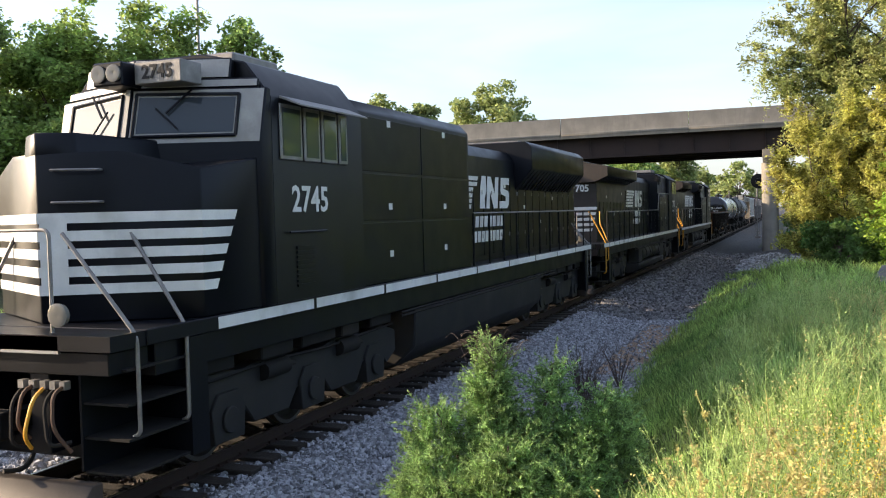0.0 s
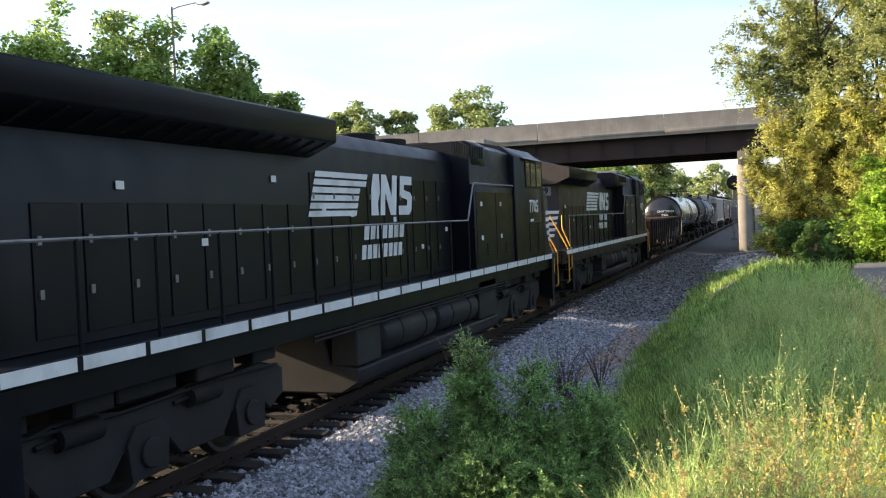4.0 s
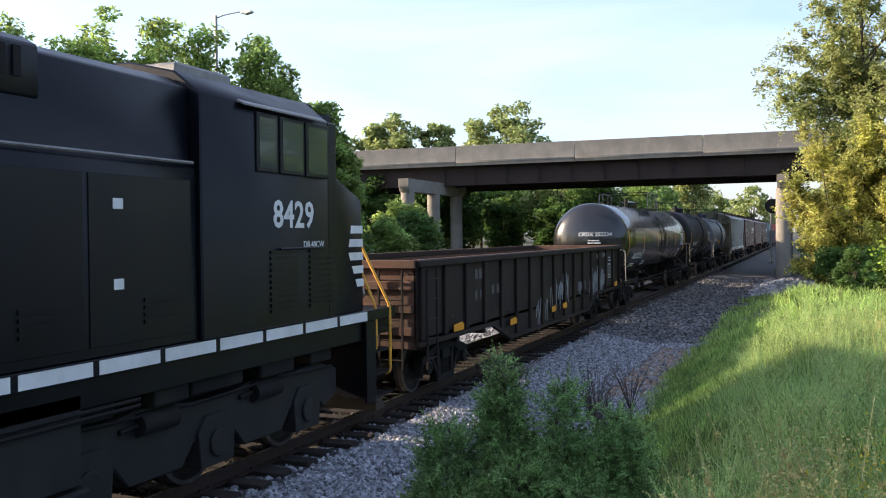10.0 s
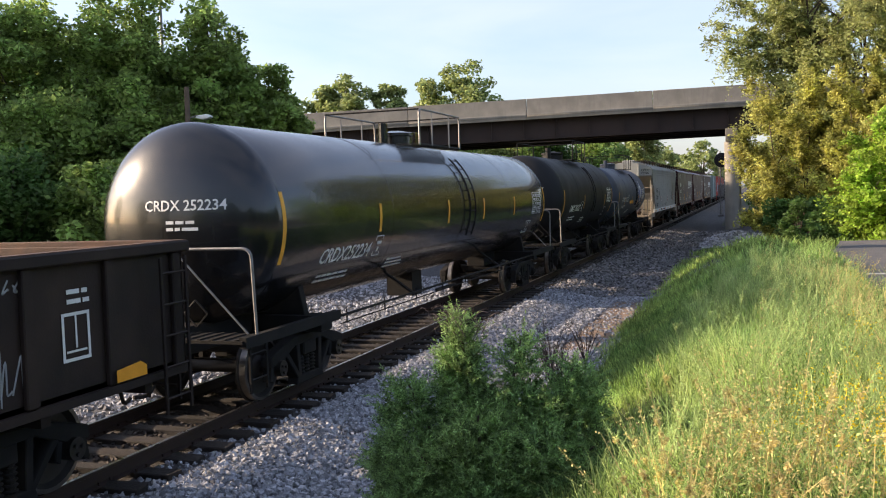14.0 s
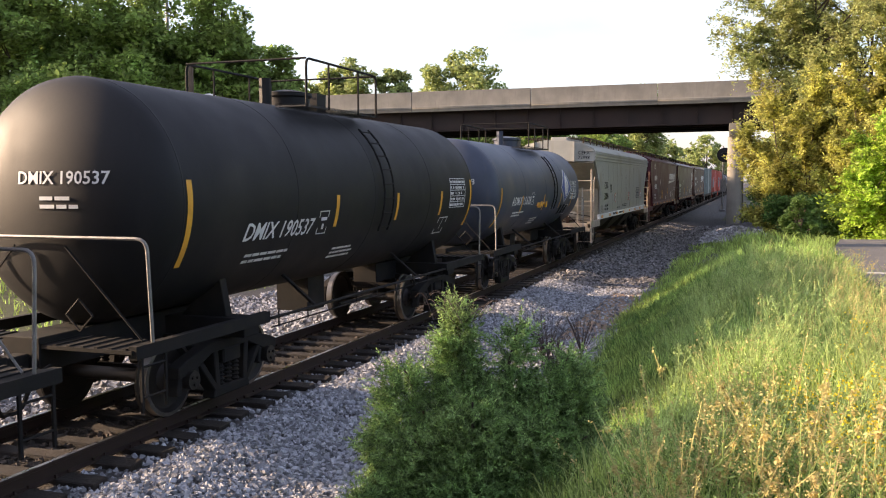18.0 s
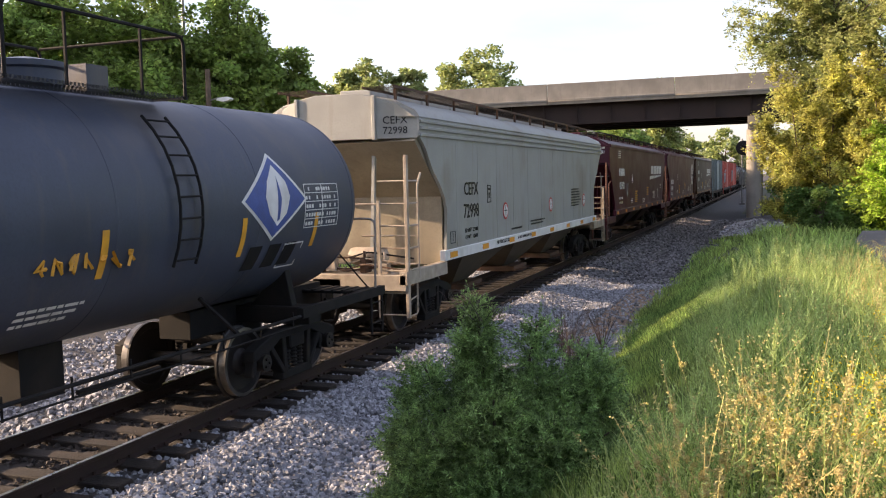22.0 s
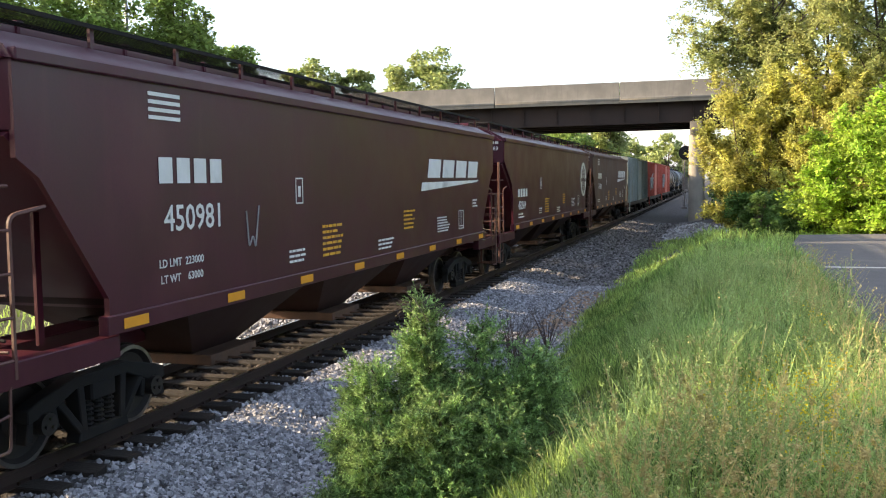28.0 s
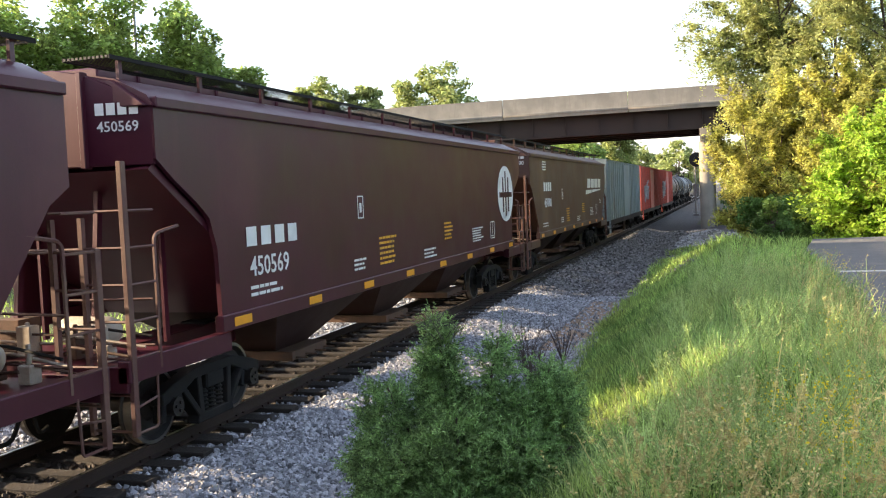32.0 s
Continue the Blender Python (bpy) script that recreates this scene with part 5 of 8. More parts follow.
    blocks = ([(0.0, 0.0), (0.36, 0.0), (0.33, 0.22), (0.47, 0.40), (0.44, 0.72), (0.16, 0.72), (0.05, 0.46)], [(0.44, 0), (0.68, 0), (0.72, 0.40), (0.98, 0), (1.26, 0), (1.38, 0.72), (1.13, 0.72), (1.06, 0.34), (0.80, 0.72), (0.56, 0.72)],
              [(1.42, 0.0), (2.0, 0.0), (2.14, 0.08), (2.2, 0.34), (2.1, 0.42), (1.74, 0.46), (1.76, 0.56), (2.2, 0.56), (2.22, 0.72), (1.56, 0.72), (1.5, 0.34), (1.92, 0.28), (1.9, 0.17), (1.42, 0.17)])
    for b in blocks:
        mark("emblem_block", [[(px * width / 2.2, pz) for px, pz in b]], M_WHITE, c, hw + 0.028, yl, 2.96, label="white block of the emblem")
    for row, count in enumerate((7, 8)):
        for k in range(count):
            w = (width - 0.1) / count
            x0, z0 = -0.25 + k * w - row * 0.06, -0.42 - row * 0.33
            mark("name_block", [rect(x0, z0, x0 + w * 0.74, z0 + 0.24, 0.2)], M_WHITE, c, hw + 0.024, yl, 2.97, label="white name block")
    # handrails
    for sx in (-1, 1):
        y_a, y_b = cab1 + (5.1 if not ge else 3.6), L - (0.5 if not ge else 1.42)
        count = 11
        rail = bmesh.new()
        cyl(rail, (sx * 1.46, y_a, deck + 1.06), (sx * 1.46, y_b, deck + 1.06), 0.019, 6)
        if ge:
            tube(rail, bend([(sx * 1.46, y_a, deck + 1.06), (sx * 1.46, y_a - 0.45, 3.60), (sx * 1.50, cab1 + 0.1, 3.60)], 0.1), 0.019, 6)
        P("handrail", rail, M_RAILGREY, "thin worn steel handrail")
        for k in range(count + 1):
            yy = y_a + (y_b - y_a) * k / count
            bm = bmesh.new()
            cyl(bm, (sx * 1.46, yy, deck - 0.12), (sx * 1.46, yy, deck + 1.06), 0.022, 6)
            P("handrail_post", bm, M_BLACK)
    # ends: step wells, corner rails, pilot, coupler, hoses
    for e in (0, 1):
        def E_(y):
            return y if e == 0 else L - y
        off = -0.45 if e == 0 else 0.0                  # the end platform reaches out past the nose
        w0_, w1_ = ((-0.24, 0.71) if e == 0 else (0.45, 1.12)) if not ge else ((-0.42, 0.25) if e == 0 else (0.82, 1.48))
        if off:
            B("end_deck", M_BLACK, -1.48, 1.48, off, 0.06, deck - 0.16, deck - 0.01, "black end platform")
        for sx in (-1, 1):
            bm = bmesh.new()
            box(bm, sx * 1.47 - 0.02, sx * 1.47 + 0.02, *sorted((E_(w1_), E_(w1_ + 0.30))), 0.38, deck - 0.17)
            box(bm, *sorted((sx * 0.90, sx * 1.46)), *sorted((E_(w1_ + 0.01), E_(w1_ + 0.04))), 0.40, deck - 0.17)
            box(bm, sx * 0.90 - 0.015, sx * 0.90 + 0.015, *sorted((E_(w0_), E_(w1_))), 0.42, deck - 0.17)
            well = P("step_well", bm, M_BLACK, "black end steps")
            for k in range(4):
                z = 0.40 + k * 0.34
                B("step", M_UNDER, *sorted((sx * 0.92, sx * 1.46)), *sorted((E_(w0_ + 0.02), E_(w1_))), z, z + 0.025, "worn steel step", parent=well)
            xt = (0.60, 0.80) if not ge else (0.92, 1.20)
            zt = 2.76 if not ge else 2.82
            for n_, (yy, xx) in enumerate(((w0_ + 0.16, xt[0]), (w1_ - 0.03, xt[1]))):
                bm = bmesh.new()
                pts = [(sx * xx, E_(yy), zt)] + ([(sx * xx, E_(yy), zt - 0.42)] if ge and n_ else []) + [(sx * 1.48, E_(yy), 1.75), (sx * 1.48, E_(yy), 0.80 if not ge else 1.15 - 0.4 * (1 - n_)), (sx * 1.40, E_(yy), 0.76 if not ge else 1.10 - 0.4 * (1 - n_))]
                tube(bm, bend(pts, 0.10), 0.022, 6)
                P("corner_handrail", bm, M_YELLOW if ge else M_RAILGREY, "yellow corner handrail" if ge else "worn grey corner handrail")
        bm = bmesh.new()
        tube(bm, bend([(-0.7, E_(0.10 + off), deck), (-0.7, E_(0.10 + off), deck + 1.0), (0.7, E_(0.10 + off), deck + 1.0), (0.7, E_(0.10 + off), deck)], 0.08), 0.02, 6)
        P("end_rail", bm, M_RAILGREY)
        bm = bmesh.new()
        ya = E_(-0.02)
        prism(bm, [(-0.90, 0.42), (0.90, 0.42), (0.90, deck - 0.17), (-0.90, deck - 0.17)], "y", *sorted((E_(0.62 + off), E_(0.70 + off))))
        box(bm, -1.40, 1.40, *sorted((E_(0.06 + off), E_(0.62 + off))), deck - 0.40, deck - 0.175)
        for px_ in (-0.5, 0.5):
            box(bm, px_ - 0.12, px_ + 0.12, *sorted((E_(0.10 + off), E_(0.62 + off))), 0.60, deck - 0.40)
        P("pilot", bm, M_BLACK, "black pilot plate and draft gear", 0.01)
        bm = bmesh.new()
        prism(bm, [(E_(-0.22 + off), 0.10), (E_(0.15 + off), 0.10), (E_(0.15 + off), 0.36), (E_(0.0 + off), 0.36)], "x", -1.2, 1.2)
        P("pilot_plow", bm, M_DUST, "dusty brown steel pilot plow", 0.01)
        # stripe painted a duller white for the shade on the end sill
        B("footboard", M_CABFACE, -0.85, 0.85, *sorted((E_(0.03 + off), E_(0.0 + off))), deck - 0.19, deck - 0.02, "white end sill stripe")
        for n_, hx in enumerate((-0.86, -0.74, -0.62, -0.48, -0.34, 0.34, 0.48, 0.62, 0.74, 0.86)):
            bm = bmesh.new()
            tube(bm, bend([(hx, E_(0.12 + off), 1.30), (hx, E_(-0.10 + off), 1.26 - 0.05 * (n_ % 3)), (hx + 0.10 - 0.06 * (n_ % 4), E_(-0.16 + off), 0.92 - 0.09 * (n_ % 3)), (hx + 0.26 - 0.13 * (n_ % 4), E_(-0.02 + off), 0.78 - 0.10 * (n_ % 2))], 0.12), 0.02, 6)
            hose = P("air_hose", bm, (M_UNDER, M_RUST, M_YELLOW, M_UNDER, M_RUST)[n_ % 5], "hanging air hose")
            B("hose_coupling", M_RAILGREY, hx - 0.035, hx + 0.035, *sorted((E_(0.02 + off), E_(0.10 + off))), 1.26, 1.34, parent=hose)
        for hx in (-0.85, 0.85):
            bm = bmesh.new()
            lathe(bm, [(0, 0.11), (0.05, 0.12), (0.06, 0.09), (0.05, 0.01)], (hx, E_(0.06 + off), deck + 0.18), (0, -1 if e == 0 else 1, 0), 14)
            P("ditch_light", bm, M_LENS, "small round ditch light")
    coupler(c, 0.05, -1)
    coupler(c, L - 0.05, 1)
    # fuel tank and air tanks
    f0, f1 = (6.85, 15.0) if not ge else (5.9, 13.5)
    if not ge:
        bm = bmesh.new()
        prism(bm, [(-1.0, 0.24), (1.0, 0.24), (1.42, 0.62), (1.46, 1.25), (-1.46, 1.25), (-1.42, 0.62)], "y", f0, f1)
        P("fuel_tank", bm, M_TANKGREY, "dusty black fuel tank", 0.03)
    else:
        bm = bmesh.new()
        prism(bm, [(-1.1, 0.18), (1.1, 0.18), (1.40, 0.36), (1.42, 0.58), (0.9, 0.66), (0.8, 1.25), (-0.8, 1.25), (-0.9, 0.66), (-1.42, 0.58), (-1.40, 0.36)], "y", f0, f1)
        P("fuel_tank", bm, M_TANKGREY, "dusty black fuel tank", 0.03)
        for k in range(2):
            a, b = f0 + 1.42 + k * 2.62, f0 + 3.95 + k * 2.62
            bm = bmesh.new()
            lathe(bm, [(0, 0.14), (0.08, 0.28), (0.2, 0.33), (b - a - 0.2, 0.33), (b - a - 0.08, 0.28), (b - a, 0.14)], (1.13, a, 0.95), (0, 1, 0), 22)
            tank = P("air_reservoir", bm, M_TANKGREY, "grey cylindrical air reservoir")
            for q in (0.28, 0.72):
                bm = bmesh.new()
                lathe(bm, [(-0.03, 0.331), (-0.03, 0.342), (0.03, 0.342), (0.03, 0.331)], (1.13, a + (b - a) * q, 0.95), (0, 1, 0), 22)
                P("strap", bm, M_UNDER, parent=tank)
        B("battery_box", M_TANKGREY, 0.95, 1.42, f0 + 0.1, f0 + 1.4, 0.62, 1.45, "dusty equipment box", 0.02)
        B("battery_box", M_TANKGREY, 0.95, 1.40, f1 - 0.9, f1, 0.62, 1.45, "dusty equipment box", 0.02)
    bm = bmesh.new()
    for zz in (1.22, 1.28):
        cyl(bm, (1.46, f0 - 0.6, zz), (1.46, f1 + 1.5, zz), 0.02, 5)
    P("pipe", bm, M_UNDER)
    # six-wheel trucks
    for tc in (3.75, L - 3.75):
        for sx in (-1, 1):
            x0, x1 = sorted((sx * 0.98, sx * 1.18))
            bm = bmesh.new()
            top = [(-2.85, 0.60), (-2.85, 0.95), (-2.3, 1.10), (-1.6, 1.04), (-1.0, 1.14), (-0.4, 1.02), (0.4, 1.02), (1.0, 1.14), (1.6, 1.04), (2.3, 1.10), (2.85, 0.95), (2.85, 0.60)]
            low = [(2.5, 0.44), (2.3, 0.60), (1.62, 0.60), (1.40, 0.34), (0.58, 0.34), (0.36, 0.58), (-0.36, 0.58), (-0.58, 0.34), (-1.40, 0.34), (-1.62, 0.60), (-2.3, 0.60), (-2.5, 0.44)]
            prism(bm, [(tc + a, b) for a, b in top + low], "x", x0, x1)
            P("truck_frame", bm, M_TANKGREY, "grimy cast truck frame", 0.02)
            for k in (-1, 0, 1):
                bm = bmesh.new()
                ya = tc + k * 1.98
                prism(bm, [(ya - 0.30, 0.26), (ya + 0.30, 0.26), (ya + 0.34, 0.66), (ya + 0.20, 0.84), (ya - 0.20, 0.84), (ya - 0.34, 0.66)], "x", x0 + 0.02, x1 + sx * 0.04 if sx > 0 else x1)
                cyl(bm, (sx * 1.10, ya, 0.51), (sx * 1.26, ya, 0.51), 0.16, 14)
                P("journal_box", bm, M_TANKGREY, "round journal box", 0.01)
                for q in (-0.36, 0.36):
                    bm = bmesh.new()
                    for j in range(5):
                        lathe(bm, [(0, 0.06), (0.02, 0.085), (0.04, 0.06)], (sx * 1.10, ya + q, 0.60 + j * 0.06), (0, 0, 1), 10)
                    P("coil_spring", bm, M_UNDER)
            for k in (-1.0, 1.0):
                bm = bmesh.new()
                cyl(bm, (sx * 1.2, tc + k - 0.25, 0.95), (sx * 1.2, tc + k + 0.3, 0.95), 0.12, 12)
                cyl(bm, (sx * 1.2, tc + k + 0.3, 0.95), (sx * 1.2, tc + k + 0.55, 0.93), 0.03, 6)
                P("brake_cylinder", bm, M_UNDER, "grimy brake cylinder")
            bm = bmesh.new()
            tube(bm, bend([(sx * 1.24, tc - 2.6, 1.02), (sx * 1.24, tc - 1.2, 1.06), (sx * 1.24, tc + 0.4, 1.02), (sx * 1.24, tc + 2.6, 1.08)], 0.2), 0.02, 5)
            P("brake_pipe", bm, M_UNDER)
        for k in (-1, 0, 1):
            wheel(c, Y(tc + k * 1.98), True)
        for k in (-1, 0, 1):
            B("traction_motor", M_UNDER, -0.6, 0.6, tc + k * 1.7 - 0.55, tc + k * 1.7 + 0.55, 0.35, 0.85, "", 0.05)
        B("bolster", M_UNDER, -0.9, 0.9, tc - 0.5, tc + 0.5, 0.85, 1.3)
        for k in range(5):
            ya = tc - 2.5 + k * 1.05
            B("equipment_box", M_UNDER, 1.0, 1.30 + 0.05 * (k % 2), ya, ya + 0.55 + 0.2 * (k % 3), 1.12, 1.31, "grimy piping and boxes under the deck", 0.02)
    return c


loco(21.5, "2745", 7.2, False, "black road diesel locomotive with white nose stripes leading the train", "emd")
loco(22.0, "7705", 29.6, True, "black road diesel locomotive running long hood first", "ge")
loco(20.9, "8429", 52.5, True, "older black road diesel locomotive running long hood first", "ge_old")


# ---- freight cars ----
def ladder(c, x, y, z0, z1, w, m, axis="y", rungs=None, label="steel ladder", name="ladder"):
    bm = bmesh.new()
    n = rungs or max(2, int((z1 - z0) / 0.38) + 1)
    def at(a, z):
        return (x, y + a, z) if axis == "y" else (x + a, y, z)
    for a in (-w / 2, w / 2):
        cyl(bm, at(a, z0), at(a, z1), 0.022, 5)
    for k in range(n):
        z = z0 + (z1 - z0) * (k + 0.5) / n
        cyl(bm, at(-w / 2, z), at(w / 2, z), 0.014, 5)
    return part(name, bm, m, c, label)


def gondola(start, L):
    c = car("gondola_car", "dark brown open gondola wagon with rust and graffiti", "freight car", start, "freight cars of the train")
    top, floor_z = 2.36, 1.12
    bm = bmesh.new()
    box(bm, -1.5, 1.5, 0.1, L - 0.1, floor_z - 0.06, floor_z)
    box(bm, -0.22, 0.22, -0.3, L + 0.3, 0.72, floor_z - 0.06)
    for k in range(12):
        box(bm, -1.45, 1.45, 0.6 + k * (L - 1.2) / 11 - 0.06, 0.6 + k * (L - 1.2) / 11 + 0.06, 0.86, floor_z - 0.06)
    part("underframe", bm, M_GONDOLA, c)
    foot = [(0, 1.0), (3.7, 1.0), (4.9, 0.60), (L - 4.9, 0.60), (L - 3.7, 1.0), (L, 1.0)]
    for s in (-1, 1):
        bm = bmesh.new()
        prism(bm, foot + [(L, top), (0, top)], "x", *sorted((s * 1.47, s * 1.50)))
        side = part("side_wall", bm, M_GONDOLA, c, "dented dark brown fishbelly side sheet")
        bm = bmesh.new()
        box(bm, *sorted((s * 1.462, s * 1.467)), 0.05, L - 0.05, floor_z + 0.01, top - 0.07)
        part("inner_sheet", bm, M_RUST, side, "rusty inner face")
        for k in range(17):
            y = 0.18 + k * (L - 0.36) / 16
            low = float(np.interp(y, [p[0] for p in foot], [p[1] for p in foot])) + 0.08
            bm = bmesh.new()
            prism(bm, [(y - 0.075, low), (y + 0.075, low), (y + 0.06, top - 0.06), (y - 0.06, top - 0.06)], "x", *sorted((s * 1.50, s * 1.56)))
            part("side_post", bm, M_GONDOLA, side, "", 0.012)
        bm = bmesh.new()
        box(bm, *sorted((s * 1.45, s * 1.60)), -0.02, L + 0.02, top - 0.06, top + 0.055)
        part("top_chord", bm, M_GONDOLA, side, "dented top rail", 0.015)
        bm = bmesh.new()
        box(bm, *sorted((s * 1.452, s * 1.575)), 0, L, top + 0.056, top + 0.064)
        part("chord_cap", bm, M_RUST, side, "rust worn along the top rail")
        bm = bmesh.new()
        for (ya, za), (yb, zb_) in zip(foot, foot[1:]):
            prism(bm, [(ya, za - 0.01), (yb, zb_ - 0.01), (yb, zb_ + 0.07), (ya, za + 0.07)], "x", *sorted((s * 1.501, s * 1.57)))
        part("side_sill", bm, M_GONDOLA, side, "bent bottom flange")
    for y, d in ((0, -1), (L, 1)):
        bm = bmesh.new()
        box(bm, -1.5, 1.5, min(y, y - d * 0.04), max(y, y - d * 0.04), 0.95, top)
        for z in (1.25, 1.62, 2.0):
            box(bm, -1.45, 1.45, min(y, y + d * 0.07), max(y, y + d * 0.07), z - 0.07, z + 0.07)
        box(bm, -1.52, 1.52, min(y, y + d * 0.08), max(y, y + d * 0.08), top - 0.08, top + 0.06)
        part("end_wall", bm, M_RUST, c, "rusty corrugated end wall", 0.01)
        ladder(c, 1.64, y - d * 0.35, 0.62, top - 0.1, 0.42, M_GONDOLA)
        ladder(c, 1.1, y + d * 0.12, 0.62, top - 0.1, 0.42, M_GONDOLA, "x")
        coupler(c, y, d)
    rng = np.random.default_rng(5)
    n = 700
    v, f = [], []
    pts = np.stack([rng.uniform(-1.35, 1.35, n), rng.uniform(0.3, L - 0.3, n), rng.uniform(floor_z + 0.02, floor_z + 0.5, n)], 1)
    vv, ff = rubble(rng, pts, 0.09, 0.3)
    part_me = raw_mesh("scrap_load", vv, ff, M_RUST)
    share("scrap_load", part_me, c, label="rusty scrap in the bottom of the wagon")
    for y, z, w in ((16.07, 1.10, 0.45), (9.36, 0.90, 0.40), (8.27, 0.90, 0.40), (4.96, 0.90, 0.45), (1.71, 1.10, 0.5)):
        mark("reflector", [[(0, 0), (w, 0.0), (w, 0.10), (w * 0.8, 0.15), (0, 0.12)]], M_ORANGE, c, 1.595, y - w / 2, z, label="orange reflector strip")
    box_mark = [rect(0, 0, 0.36, 0.03), rect(0, 0.42, 0.36, 0.45), rect(0, 0.03, 0.03, 0.42), rect(0.33, 0.03, 0.36, 0.42), rect(0.17, 0.12, 0.19, 0.42), rect(0.05, 0.08, 0.31, 0.10)]
    mark("data_box", box_mark, M_WHITE, c, 1.506, 15.25, 1.40, label="white outlined data box")
    mark("small_print", small_print(random.Random(3), 0.34, 2, 0.06), M_WHITE, c, 1.506, 15.33, 2.02)
    for y, z, w in ((2.80, 1.97, 0.17), (3.04, 1.97, 0.17), (2.80, 1.56, 0.13), (3.08, 1.56, 0.10), (3.78, 1.62, 0.16), (4.10, 1.62, 0.16), (4.42, 1.62, 0.14)):
        mark("worn_code", [rect(0, 0, w, 0.19)], M_FADED, c, 1.506, y, z, label="worn pale code bar")

    def scrawl(points, y, z, r=0.010):
        bm = bmesh.new()
        tube(bm, bend([(0, a, b) for a, b in points], 0.25), r, 4)
        part("graffiti", bm, M_GRAFFITI, c, "sprayed white scrawl", at=pose(1.502, y, z))
    rg = random.Random(11)
    for y, z, h, n in ((13.55, 2.02, 0.20, 4), (14.35, 2.05, 0.20, 5)):
        for k in range(n):
            pts = [(k * 0.12 + rg.uniform(0, 0.08), rg.uniform(0, h)) for _ in range(4)]
            scrawl(pts, y, z)
    for y, z, w, h, n in ((12.6, 1.0, 1.1, 1.0, 8), (13.9, 1.05, 1.0, 0.9, 8), (11.2, 1.1, 0.9, 0.5, 6), (8.3, 0.95, 1.3, 0.9, 7), (7.0, 0.72, 1.0, 0.7, 6), (9.3, 1.0, 0.8, 0.9, 5)):
        for k in range(n):
            x0 = k * w / n
            scrawl([(x0, rg.uniform(0, h * 0.3)), (x0 + rg.uniform(0, w / n), h * rg.uniform(0.6, 1.0)), (x0 + w / n * rg.uniform(0.5, 1.2), h * rg.uniform(0.2, 0.7)), (x0 + w / n, rg.uniform(-0.2, h * 0.3))], y, z)
    freight_truck(c, 2.25)
    freight_truck(c, L - 2.25)
    return c


def rubble(rng, pts, lo, hi):
    """Small angular blocks at the points."""
    n = len(pts)
    base = np.array([(x, y, z) for z in (-1, 1) for x, y in ((-1, -1), (1, -1), (1, 1), (-1, 1))], float) * 0.5
    q = base[None] * rng.uniform(0.6, 1.0, (n, 1, 3)) + rng.uniform(-0.17, 0.17, (n, 8, 3))
    ax = rng.normal(size=(n, 3))
    ax /= np.linalg.norm(ax, axis=1, keepdims=True)
    an = rng.uniform(0, math.pi, n)
    K = np.zeros((n, 3, 3))
    K[:, 0, 1], K[:, 0, 2], K[:, 1, 0], K[:, 1, 2], K[:, 2, 0], K[:, 2, 1] = -ax[:, 2], ax[:, 1], ax[:, 2], -ax[:, 0], -ax[:, 1], ax[:, 0]
    Rm = np.eye(3)[None] + np.sin(an)[:, None, None] * K + (1 - np.cos(an))[:, None, None] * (K @ K)
    q = np.einsum("nij,nkj->nki", Rm, q) * rng.uniform(lo, hi, (n, 1, 1)) + pts[:, None, :]
    fq = np.array([(3, 2, 1, 0), (4, 5, 6, 7), (0, 1, 5, 4), (1, 2, 6, 5), (2, 3, 7, 6), (3, 0, 4, 7)])
    return q.reshape(-1, 3), (fq[None] + 8 * np.arange(n)[:, None, None]).reshape(-1, 4)


